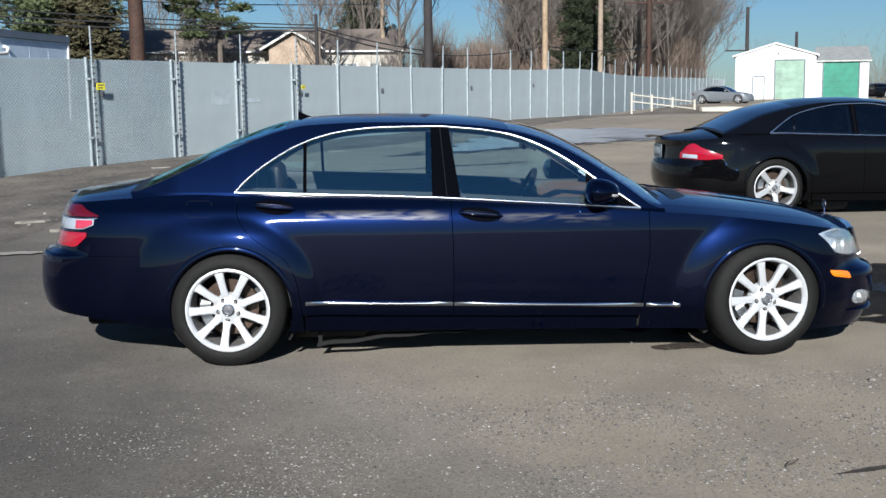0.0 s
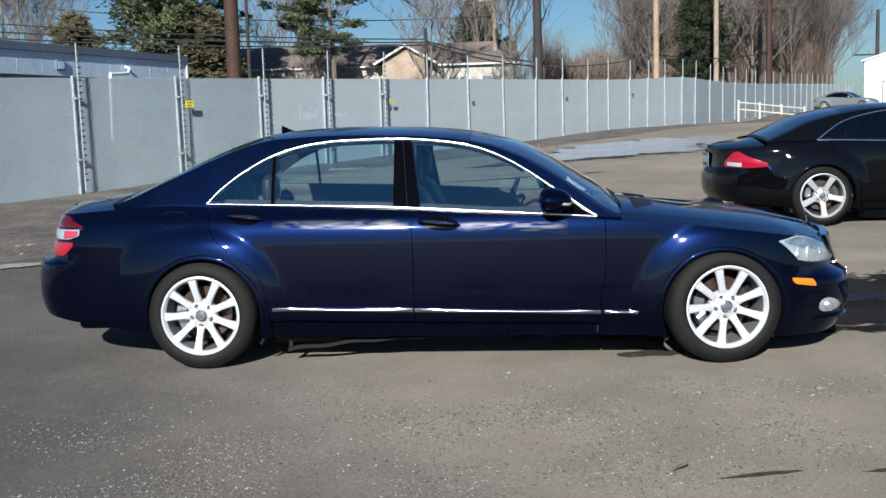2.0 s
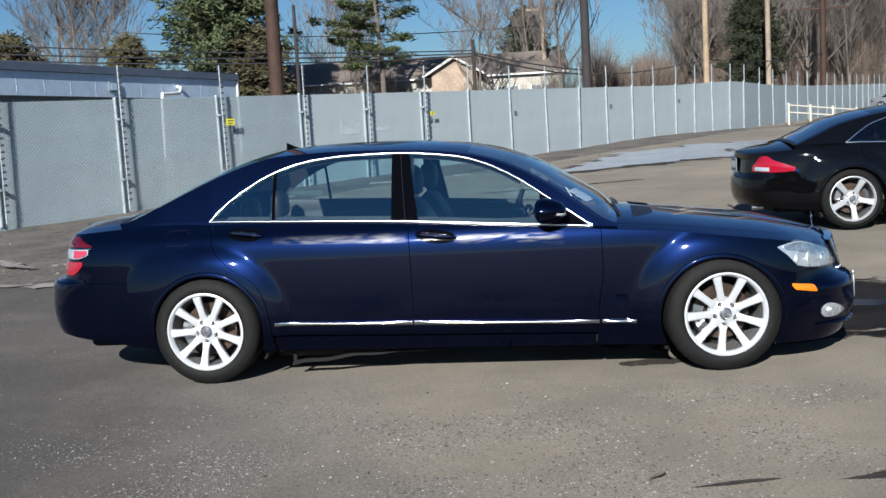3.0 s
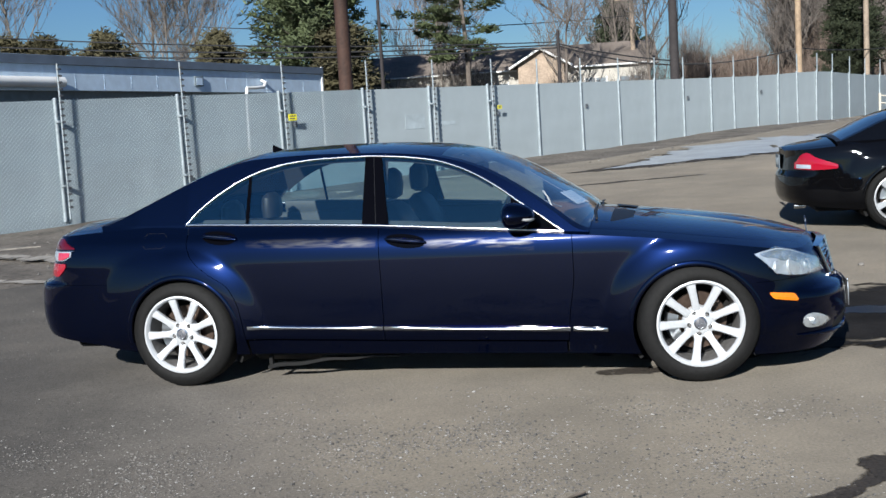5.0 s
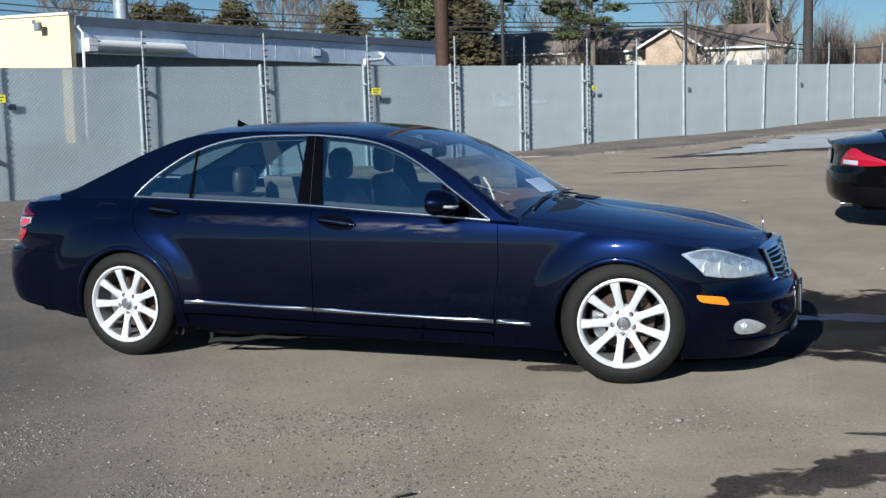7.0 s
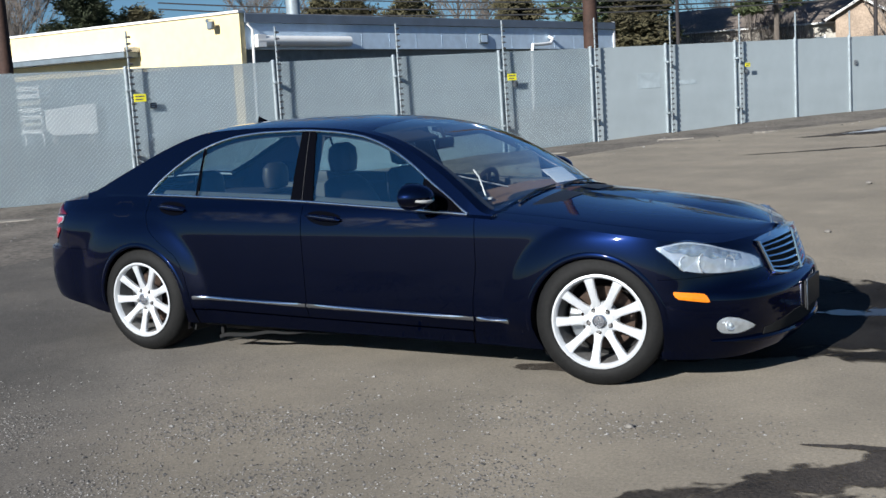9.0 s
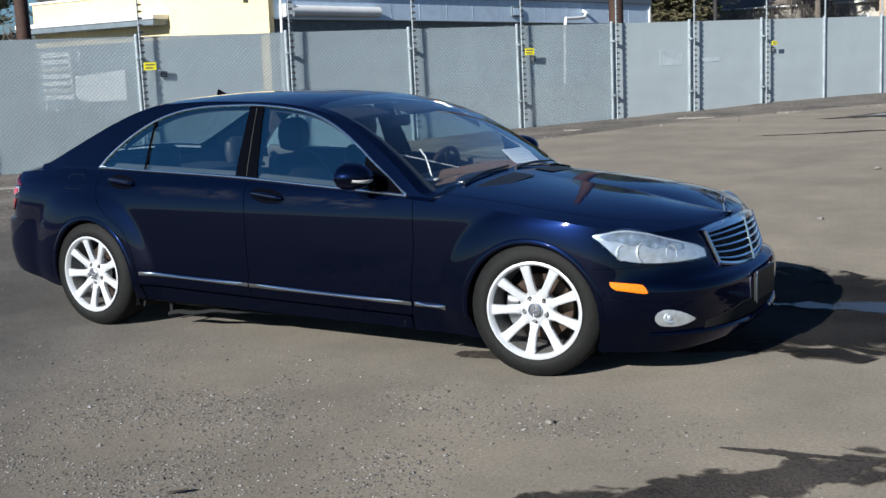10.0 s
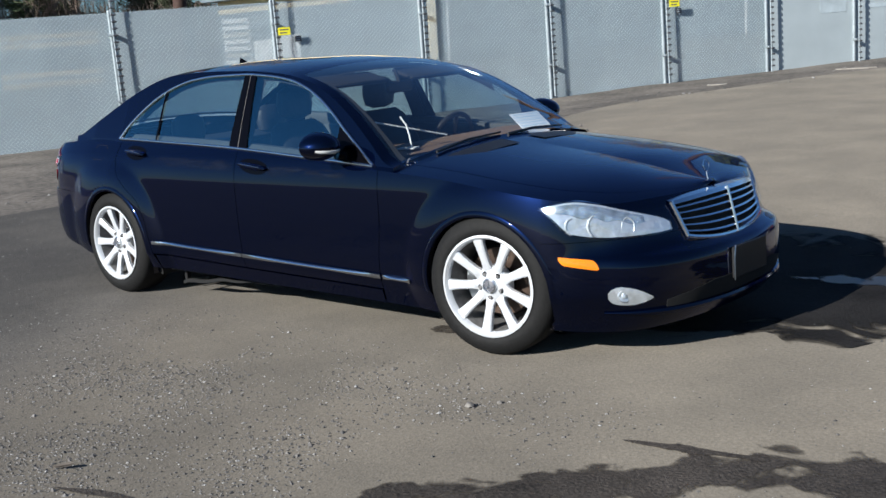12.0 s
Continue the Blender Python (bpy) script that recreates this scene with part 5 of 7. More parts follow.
        main = A[:, 4:].copy()
        main[:, 0, 1] *= 1 - 0.008
        drop = main[:, :1].copy()
        drop[:, :, 2] -= 0.02
        main = np.concatenate([drop, main], 1)
        vf = grid(main)
        return obj(name, join(vf, mirror_y(vf)), P, car, label)

    hood = lid(0.0, sh.s_of(c["bonnet_back"]), c["bonnet"][0], c["bonnet"][1], 60, 0.14, "bonnet")
    boot = lid(sh.s_of(c["boot_front"]), sh.len, c["boot"][0], c["boot"][1], 40, 0.10, "boot_lid")
    # cabin
    belt, dlo, crown = curve(c["belt"]), curve(c["dlo"]), curve(c["crown"])
    x0, x1 = c["cabin"]
    cols = sorted(set(np.round(np.concatenate([np.linspace(x0, x1, 110), [v for v in c["splits"] + c["glazing"]]]), 4)))
    tum = c["tumble"]
    yb = lambda x: np.interp(x, *zip(*c["belt_y"]))

    def side_pt(x, z):
        b = belt(x)
        return np.stack([x, -(yb(x) - tum * (z - b) - 0.10 * np.clip(z - b, 0, 1) ** 2), z], -1)

    def strip(xs, lo, hi, rows_=8):
        xs = np.asarray(xs, float)[:, None] * np.ones((1, rows_))
        t = np.linspace(0, 1, rows_)[None, :]
        return side_pt(xs, lo(xs) + (hi(xs) - lo(xs)) * t)

    rail = lambda x: np.maximum(zc(x) - crown(x), np.maximum(dlo(x), belt(x)) + 0.006)
    up = lambda x: np.maximum(dlo(x), belt(x))
    allx = np.array(cols)
    inx = lambda a, b: allx[(allx >= a - 1e-6) & (allx <= b + 1e-6)]
    both("roof_side", grid(strip(allx, up, rail, 9)), P, car)
    q0, q1, r0, r1, f0, f1, e1 = c["splits"]
    for name, a, b in (("quarter_window", q0, q1), ("rear_side_window", r0, r1), ("front_side_window", f0, f1)):
        for o in both(name, grid(strip(inx(a, b), belt, up)), c["glass"], car):
            o.visible_shadow = False
    pr, pf_low, pf_top = c["pillar"]
    u, t = np.linspace(0, 1, 8)[:, None], np.linspace(0, 1, 12)[None, :]
    px = pr + (pf_low + (pf_top - pf_low) * t - pr) * u
    pin = side_pt(px, belt(px) + (up(px) - belt(px)) * t)
    pin[..., 1] -= 0.005
    gapx = pr + (pf_low + (pf_top - pf_low) * t[0] - pr) * 0.52
    gapl = side_pt(gapx, belt(gapx) + (up(gapx) - belt(gapx)) * t[0]) + np.array([0, -0.005, 0])
    for k, o in enumerate(both("door_pillar", grid(pin), GLOSS_BLACK, car, "gloss black door pillar")):
        obj("door_gap", tube(gapl * np.array([1, -1, 1]) if k else gapl, 0.0018, 5), BLACK_TRIM, o)
    pin = strip(inx(q1, r0), belt, up)
    pin[..., 1] -= 0.006
    both("window_divider", grid(pin), GLOSS_BLACK, car)
    if e1 > f1:
        both("mirror_sail", grid(strip(inx(f1, e1), belt, up)), GLOSS_BLACK, car)

    def top_pts(xs, a, b, m_=14):
        xs = np.asarray(xs, float)[:, None] * np.ones((1, m_))
        yr = -side_pt(xs, rail(xs))[..., 1]
        v = np.linspace(a, b, m_)[None, :]
        z = rail(xs) + (zc(xs) - rail(xs)) * (1 - v ** 2.3)
        return np.stack([xs, -yr * v, z], -1)

    def top_obj(name, xs, material, v0=1.0, label=""):
        vf = grid(top_pts(xs, v0, 0.0))
        return obj(name, join(vf, mirror_y(vf)), material, car, label)

    ra, rb, wa, wb = c["glazing"]
    roof = top_obj("roof", inx(rb, wa), P)
    top_obj("rear_window", inx(ra, rb), c["glass"], 0.90).visible_shadow = False
    top_obj("windscreen", inx(wa, wb), c["screen"], 0.92).visible_shadow = False
    both("screen_pillar", grid(top_pts(inx(wa, wb), 1.0, 0.92, 4)), P, car)
    both("rear_pillar", grid(top_pts(inx(ra, rb), 1.0, 0.90, 4)), P, car)
    if ra > x0:
        top_obj("rear_shelf_edge", inx(x0, ra), BLACK_TRIM)
    # bright trim round the windows and along the doors
    xs = inx(q0, e1)
    line = side_pt(xs, up(xs)) + np.array([0, -0.004, 0.004])
    both("window_trim", tube(line, c["trim"] * 0.8, 10), CHROME, car, "polished chrome window trim")
    line = side_pt(xs, belt(xs)) + np.array([0, -0.006, 0])
    both("waist_trim", tube(line, c["trim"] * 0.85, 10), CHROME, car, "polished chrome waist trim")
    # shoulder ledge between body side and window
    xs = inx(x0, x1)
    led = np.stack([sh.at(sh.s_of(xs), sh.top(xs)), side_pt(xs, belt(xs))], 1)
    both("shoulder", grid(led), P, car)
    # padded door tops along the inside of the waist
    xs = inx(q0 + 0.1, f1)
    pad_ = np.stack([side_pt(xs, belt(xs) + 0.004) + np.array([0, 0.012, 0]), side_pt(xs, belt(xs) + 0.026) + np.array([0, 0.030, 0]), side_pt(xs, belt(xs) + 0.022) + np.array([0, 0.085, 0]),
                     side_pt(xs, belt(xs) - 0.03) + np.array([0, 0.115, 0]), side_pt(xs, belt(xs) - 0.12) + np.array([0, 0.10, 0])], 1)
    both("door_top_pad", grid(pad_), CARD, car)
    # lining of the cabin
    hl = top_pts(inx(rb - 0.04, wa + 0.05), 0.97, 0.0)
    hl[..., 2] -= 0.045
    vf = grid(hl)
    obj("headliner", join(vf, mirror_y(vf)), LINING, car, "dark cloth roof lining")
    xs = inx(q0 + 0.12, f1 - 0.1)
    cant = strip(xs, lambda x: up(x) - 0.03, lambda x: rail(x) - 0.03, 5)
    cant[..., 1] += 0.05
    both("cant_lining", grid(cant), LINING, car)
    pin = strip(inx(r1 - 0.02, f0 + 0.04), belt, up)
    pin[..., 1] += 0.06
    both("pillar_lining", grid(pin), LINING, car)
    pin = top_pts(inx(wa, wb - 0.03), 0.93, 0.83, 5)
    pin[..., 2] -= 0.028
    both("screen_pillar_lining", grid(pin), LINING, car)
    zv = float(zc(wa + 0.1)) - 0.075
    for y0_, y1_ in ((-0.56, -0.10), (0.10, 0.56)):
        obj("sun_visor", moved(box(-0.09, 0.09, y0_, y1_, -0.012, 0.012, 0.008), pose(wa + 0.09, 0, zv, 0, 17, 0)), LINING, car)
    # floor, interior
    fl = sh.low(1.0) + 0.02
    for y0_, y1_ in ((-0.80, -0.70), (0.70, 0.80)):
        obj("inner_sill", box(c["sill"][0] - 0.02, c["sill"][1] + 0.30, y0_, y1_, fl - 0.04, fl + 0.30, 0.01), DARK, car)
    obj("bumper_core", box(c["front_x"] - 0.55, c["front_x"] - 0.18, -0.42, 0.42, 0.30, 0.54, 0.02), DARK, car)
    obj("underbody", box(c["rear_x"] + 0.35, c["front_x"] - 0.45, -0.62, 0.62, fl, fl + 0.12, 0.02), DARK, car)
    it = c["interior"]
    xr, xf, zs = it
    for yy in (-0.36, 0.36):
        seat(car, xf, yy, zs, LEATHER)
        seat(car, xr, yy, zs - 0.16, LEATHER, rear=True)
    obj("door_card", box(0.0, x1 - 0.25, -0.74, -0.70, fl + 0.1, float(belt(1.0)) - 0.03, 0.01), CARD, car)
    obj("door_card", box(0.0, x1 - 0.25, 0.70, 0.74, fl + 0.1, float(belt(1.0)) - 0.03, 0.01), CARD, car)
    obj("cabin_floor", box(0.0, x1 - 0.05, -0.70, 0.70, fl + 0.12, fl + 0.16, 0.005), LEATHER, car)
    dx = c["dash"]
    dz = float(belt(dx)) + 0.0
    sect = [[(dx + 0.42, yy, dz + 0.0), (dx + 0.2, yy, dz + 0.02), (dx + 0.02, yy, dz + 0.01), (dx - 0.05, yy, dz - 0.05), (dx - 0.02, yy, dz - 0.25), (dx + 0.05, yy, dz - 0.4)] for yy in np.linspace(-0.70, 0.70, 12)]
    obj("dashboard", grid(sect), c["lining"], car)
    obj("bulkhead", box(dx + 0.02, dx + 0.44, -0.70, 0.70, fl, dz - 0.03, 0.01), LEATHER, car)
    obj("parcel_shelf", box(x0 + 0.15, 0.22, -0.60, 0.60, float(belt(0.1)) - 0.12, float(belt(0.1)) - 0.09, 0.01), LEATHER, car)
    rim = [(dx - 0.16 + 0.18 * math.cos(a) * 0.42, 0.37 + 0.19 * math.sin(a), dz - 0.06 + 0.18 * math.cos(a)) for a in np.linspace(0, 2 * math.pi, 33)]
    sw = obj("steering_wheel", tube(rim, 0.016, 8, cap=False), LEATHER, car)
    obj("steering_hub", moved(box(-0.04, 0.05, -0.08, 0.08, -0.06, 0.06, 0.02), pose(dx - 0.13, 0.37, dz - 0.06, 0, 22, 0)), LEATHER, sw)
    for a in (0, 115, 245):
        obj("steering_spoke", tube([(dx - 0.14, 0.37, dz - 0.06), (dx - 0.16 + 0.075 * math.cos(radians(a)), 0.37 + 0.185 * math.sin(radians(a)), dz - 0.06 + 0.18 * math.cos(radians(a)))], 0.014, 6), LEATHER, sw)
    rm = obj("inside_mirror", box(wa + 0.14, wa + 0.17, -0.11, 0.11, float(zc(wa + 0.16)) - 0.16, float(zc(wa + 0.16)) - 0.09, 0.012), BLACK_TRIM, car)
    obj("mirror_stem", tube([(wa + 0.16, 0, float(zc(wa + 0.16)) - 0.10), (wa + 0.13, 0, float(zc(wa + 0.13)) - 0.035)], 0.012, 6), BLACK_TRIM, rm)
    # wheels
    for cx, cz, r in c["wheels"]:
        turn = c["steer"] if cx > 1 else 0
        y = c["wheel_y"]
        wheel(car, pose(cx, -y, cz, 0, c.get("spin", 0), turn), r, c["tyre"], c["rim"] * r / c["wheels"][0][2], c["spokes"], c.get("alloy", ALLOY))
        wheel(car, pose(cx, y, cz, 0, 0, 180 + turn), r, c["tyre"], c["rim"] * r / c["wheels"][0][2], c["spokes"], c.get("alloy", ALLOY))
    # door mirrors
    mx, my, mz = c["mirror"]
    vf = []
    for i, u in enumerate(0.5 - 0.5 * np.cos(np.linspace(0, math.pi, 18))):
        rr = max(math.sin(math.pi * u), 1e-5) ** 0.5
        vf.append([(mx - 0.04 + 0.115 * math.cos(a) * rr * (1.25 if math.cos(a) > 0 else 0.45), my + 0.115 - 0.23 * u, mz + 0.076 * math.sin(a) * rr) for a in np.linspace(0, 2 * math.pi, 20)])
    mir = both("door_mirror", grid(vf), P, car)
    for k, o in enumerate(mir):
        sg = -1 if k else 1
        lamp = []
        for u in np.linspace(0.30, 0.88, 16):
            rr = math.sin(math.pi * u) ** 0.5
            lamp.append([(mx - 0.04 + (0.115 * 1.25 * math.cos(a) * rr + w_), my + 0.115 - 0.23 * u, mz + 0.076 * math.sin(a) * rr) for a, w_ in ((radians(-12), -0.004), (radians(-14), 0.003), (radians(-20), 0.005), (radians(-27), 0.003), (radians(-29), -0.004))])
        obj("turn_lamp", mirror_y(grid(lamp)) if k else grid(lamp), LAMP_STRIP, o, "bright repeater lamp strip")
        obj("mirror_arm", tube([(mx + 0.02, sg * (my + 0.09), mz - 0.05), (mx + 0.05, sg * (my + 0.15), mz - 0.075), (mx + 0.05, sg * (my + 0.20), mz - 0.085)], 0.028, 8), GLOSS_BLACK, o)
    return car, sh, dict(fd=fd, rd=rd, hood=hood, boot=boot, roof=roof)


SALOON = dict(
    name="saloon_car", paint=NAVY, glass=CAR_GLASS, screen=WIND_GLASS, lining=TAN, rows=52, density=76, flare=0.040,
    outline=[(4.04, 0), (4.03, -0.22), (3.98, -0.45), (3.88, -0.64), (3.72, -0.775), (3.50, -0.855), (3.15, -0.895), (2.60, -0.905), (1.90, -0.91), (1.20, -0.915), (0.50, -0.915), (0.0, -0.91),
             (-0.40, -0.885), (-0.78, -0.825), (-1.03, -0.71), (-1.175, -0.50), (-1.225, -0.25), (-1.235, 0)],
    front_x=4.04, rear_x=-1.235,
    side=[(0.10, 0.085), (0.17, 0.075), (0.26, 0.050), (0.32, 0.030), (0.45, 0.018), (0.62, 0.014), (0.76, 0.017), (0.83, 0.026), (0.90, 0.048), (0.96, 0.085), (1.02, 0.122)],
    nose=[(0.10, 0.11), (0.18, 0.05), (0.26, 0.015), (0.34, 0.0), (0.44, 0.005), (0.475, 0.020), (0.505, 0.072), (0.54, 0.098), (0.60, 0.118), (0.68, 0.15), (0.74, 0.20), (0.80, 0.25)],
    tail=[(0.2, 0.14), (0.28, 0.06), (0.36, 0.015), (0.46, 0.0), (0.58, 0.005), (0.645, 0.016), (0.68, 0.085), (0.76, 0.115), (0.86, 0.14), (0.92, 0.165), (0.96, 0.19), (1.0, 0.22)],
    top=[(-1.2, 0.955), (-0.9, 0.965), (-0.6, 0.985), (-0.2, 1.005), (0.05, 0.995), (0.45, 0.981), (1.2, 0.950), (1.8, 0.915), (2.15, 0.893), (2.42, 0.876), (2.9, 0.838), (3.3, 0.790), (3.6, 0.746), (3.85, 0.720), (4.04, 0.722)],
    low=[(-1.2, 0.33), (-0.95, 0.30), (-0.64, 0.265), (-0.38, 0.23), (0.3, 0.20), (0.43, 0.20), (1.5, 0.185), (2.75, 0.165), (3.3, 0.15), (3.5, 0.14), (3.8, 0.135), (4.04, 0.165)],
    door_low=[(0.0, 0.32), (0.43, 0.302), (1.3, 0.278), (2.46, 0.252), (2.8, 0.245)],
    seam_rear=[(0.15, 0.44), (0.305, 0.43), (0.48, 0.407), (0.621, 0.346), (0.729, 0.198), (0.819, 0.101), (0.905, 0.065), (1.05, 0.066)],
    seam_mid=[(0.15, 1.308), (0.6, 1.313), (0.95, 1.303)], seam_front=[(0.15, 2.405), (0.415, 2.431), (0.652, 2.462), (0.90, 2.458)],
    arches=[(0.02, 0.335, 0.352), (3.14, 0.325, 0.352)], bumper_front=3.47, bumper_rear=-0.50, bumper_front_z=0.565, bumper_rear_z=0.655, sill=(0.445, 2.40),
    bonnet_back=2.47, bonnet=(3.888, 2.56), boot_front=-0.42, boot=(-0.60, -1.13),
    centre=[(-1.16, 0.955), (-1.132, 0.966), (-1.05, 0.988), (-0.89, 1.008), (-0.69, 1.038), (-0.563, 1.066), (-0.49, 1.089), (-0.289, 1.177), (-0.088, 1.269), (0.112, 1.352), (0.308, 1.409), (0.463, 1.434), (0.845, 1.447), (1.206, 1.440),
            (1.527, 1.418), (1.752, 1.382), (1.938, 1.327), (2.124, 1.241), (2.346, 1.108), (2.50, 1.010), (2.56, 0.955), (2.70, 0.936), (2.941, 0.900), (3.313, 0.846), (3.684, 0.772), (3.85, 0.742), (3.93, 0.732)],
    belt=[(-0.62, 1.02), (0.046, 1.013), (0.454, 0.999), (1.196, 0.970), (1.807, 0.932), (2.144, 0.911), (2.411, 0.892), (2.6, 0.88)],
    dlo=[(-0.62, 0.9), (0.040, 1.005), (0.1, 1.064), (0.154, 1.112), (0.257, 1.186), (0.395, 1.265), (0.534, 1.318), (0.709, 1.355), (0.919, 1.371), (1.181, 1.373), (1.407, 1.359), (1.614, 1.331), (1.751, 1.292), (1.886, 1.233), (2.02, 1.155), (2.151, 1.064), (2.282, 0.977), (2.411, 0.89), (2.6, 0.80)],
    crown=[(-0.62, 0.05), (0.0, 0.06), (0.5, 0.042), (1.4, 0.045), (1.75, 0.055), (2.1, 0.080), (2.35, 0.100), (2.47, 0.118), (2.555, 0.080)], belt_y=[(-0.62, 0.74), (-0.3, 0.78), (0.05, 0.80), (1.2, 0.815), (2.0, 0.838), (2.41, 0.848), (2.6, 0.845)],
    tumble=0.40, cabin=(-0.56, 2.555), splits=(0.05, 0.445, 0.465, 1.205, 1.29, 2.10, 2.411), pillar=(1.195, 1.362, 1.300), glazing=(-0.50, 0.33, 1.66, 2.555), trim=0.0105,
    interior=(0.30, 1.40, 0.42), dash=2.02, wheels=[(0.0, 0.340, 0.340), (3.148, 0.345, 0.345)], wheel_y=0.79, tyre=0.245, rim=0.240, spokes=9, steer=8, spin=-12,
    mirror=(2.16, -0.965, 1.003))
saloon, ssh, sp = build_car(SALOON, Matrix.Identity(4), "dark navy blue polished four-door saloon parked on worn asphalt", "car")

# chrome strips low on the doors
stripz = curve([(0.43, 0.372), (1.3, 0.350), (2.65, 0.314)])


def rub_strip(xa, xb, parents):
    s0, s1 = ssh.s_of(xb), ssh.s_of(xa)
    vf = rounded_patch(ssh, s0, s1, lambda s: stripz(ssh.x_of(s)) - 0.016, lambda s: stripz(ssh.x_of(s)) + 0.016, 0.010, 40, 7, 0.0, 0.0)
    obj("rub_strip", vf, NAVY, parents[0])
    obj("rub_strip", mirror_y(vf), NAVY, parents[1])
    vf = rounded_patch(ssh, s0, s1, lambda s: stripz(ssh.x_of(s)) - 0.008, lambda s: stripz(ssh.x_of(s)) + 0.013, 0.012, 40, 9, 0.0, 0.010)
    obj("chrome_strip", vf, CHROME, parents[0], "thin polished chrome strip")
    obj("chrome_strip", mirror_y(vf), CHROME, parents[1], "thin polished chrome strip")


rub_strip(1.313, 2.428, sp["fd"])
rub_strip(0.452, 1.305, sp["rd"])
wing_strip = rounded_patch(ssh, ssh.s_of(2.645), ssh.s_of(2.445), lambda s: stripz(ssh.x_of(s)) - 0.008, lambda s: stripz(ssh.x_of(s)) + 0.013, 0.010, 12, 9, 0.0, 0.010)
both("chrome_strip", wing_strip, CHROME, saloon, "thin polished chrome strip")


def handle(xa, xb, za, zb, parent, flip):
    """A pull handle over a shallow dark cup."""
    s0, s1 = ssh.s_of(xb), ssh.s_of(xa)
    mid = lambda s: np.interp(ssh.x_of(s), [xa, xb], [za, zb])
    u = lambda s: np.clip((ssh.x_of(s) - xa) / (xb - xa), 0, 1)
    prof = lambda s: np.sqrt(np.clip(1 - (2 * u(s) - 1) ** 2, 0.02, 1))
    fix = (lambda vf: mirror_y(vf)) if flip else (lambda vf: vf)
    h = obj("door_handle", fix(rounded_patch(ssh, s0, s1, lambda s: mid(s) - 0.015 * prof(s), lambda s: mid(s) + 0.014 * prof(s), 0.022, 20, 7, 0.0, 0.014)), NAVY, parent)
    line = tube([tuple(ssh.at(q, float(mid(q)) + 0.004, 0.0345)) for q in np.linspace(s0 + 0.03, s1 - 0.03, 10)], [0.001] + [0.0030] * 8 + [0.001], 6)
    obj("handle_strip", fix(line), CHROME, h, "thin chrome line along the handle")
    obj("handle_cup", fix(rounded_patch(ssh, s0 + 0.015, s1 - 0.01, lambda s: mid(s) - 0.046 * prof(s), lambda s: mid(s) + 0.034 * prof(s), 0.002, 18, 7, 0.0)), GLOSS_BLACK, h)


for k in (0, 1):
    handle(0.165, 0.40, 0.946, 0.924, sp["rd"][k], k == 1)
    handle(1.345, 1.60, 0.890, 0.864, sp["fd"][k], k == 1)

# front: lamps, grille, intakes
lampx = [(3.46, 0.722, 0.728), (3.52, 0.672, 0.742), (3.60, 0.600, 0.752), (3.70, 0.578, 0.735), (3.80, 0.570, 0.704), (3.88, 0.568, 0.678), (3.935, 0.568, 0.655), (3.968, 0.570, 0.630), (3.985, 0.578, 0.595)]
lamp_lo, lamp_hi = curve([(a, b) for a, b, c_ in lampx]), curve([(a, c_) for a, b, c_ in lampx])
L0, L1 = ssh.s_of(3.975), ssh.s_of(3.462)
vf = rounded_patch(ssh, L0, L1, lambda s: lamp_lo(ssh.x_of(s)), lambda s: lamp_hi(ssh.x_of(s)), 0.012, 30, 10, 0.03, 0.006)
bowl = rounded_patch(ssh, L0, L1, lambda s: lamp_lo(ssh.x_of(s)) + 0.006, lambda s: lamp_hi(ssh.x_of(s)) - 0.006, 0.002, 30, 10, 0.03)
for k, o in enumerate(both("headlamp", bowl, REFLECTOR, saloon, "clear headlamp with bright reflectors")):
    fl_ = (lambda q: mirror_y(q)) if k else (lambda q: q)
    shroud = rounded_patch(ssh, ssh.s_of(3.90), ssh.s_of(3.50), lambda s: lamp_lo(ssh.x_of(s)) * 0.45 + lamp_hi(ssh.x_of(s)) * 0.55 + 0.006 * np.sin(60 * ssh.x_of(s)), lambda s: lamp_hi(ssh.x_of(s)) - 0.014, 0.0055, 26, 6, 0.02)
    obj("shroud", fl_(shroud), SHROUD, o, "dark grey lamp shroud")
    for xq, zq, rq in ((3.60, 0.638, 0.036), (3.70, 0.634, 0.048), (3.835, 0.618, 0.040)):
        p_ = ssh.at(ssh.s_of(xq), zq, 0.0)
        rot = Vector((0.80, -0.55, 0.12)).normalized().to_track_quat("-Y", "Z").to_matrix().to_4x4() @ Matrix.Diagonal((0.82, 1, 1.05, 1))
        place_ = Matrix.Translation(p_) @ rot
        dish = obj("reflector_dish", fl_(moved(lathe([(rq * 0.20, 0.018), (rq * 0.5, 0.010), (rq * 0.8, -0.001), (rq * 0.95, -0.004), (rq * 1.02, 0.0), (rq * 1.03, 0.02)], 28), place_)), DISH, o)
        obj("bulb_shield", fl_(moved(lathe([(0.0, 0.000), (rq * 0.12, 0.002), (rq * 0.20, 0.008), (rq * 0.22, 0.019)], 20), place_)), SHROUD, dish)
    ob_ = obj("lens", fl_(vf), LENS, o, "clear lens cover")
    ob_.visible_shadow = False
both("side_marker", rounded_patch(ssh, ssh.s_of(3.71), ssh.s_of(3.545), lambda s: np.interp(ssh.x_of(s), [3.545, 3.562, 3.70, 3.71], [0.492, 0.468, 0.442, 0.444]), lambda s: np.interp(ssh.x_of(s), [3.545, 3.66, 3.695, 3.71], [0.506, 0.491, 0.484, 0.452]), 0.006, 16, 5, 0.0, 0.004), AMBER, saloon, "amber side marker lamp")
fogc = 0.318
fog_t = lambda s: np.clip((ssh.x_of(s) - 3.790) / 0.105, 0, 1)
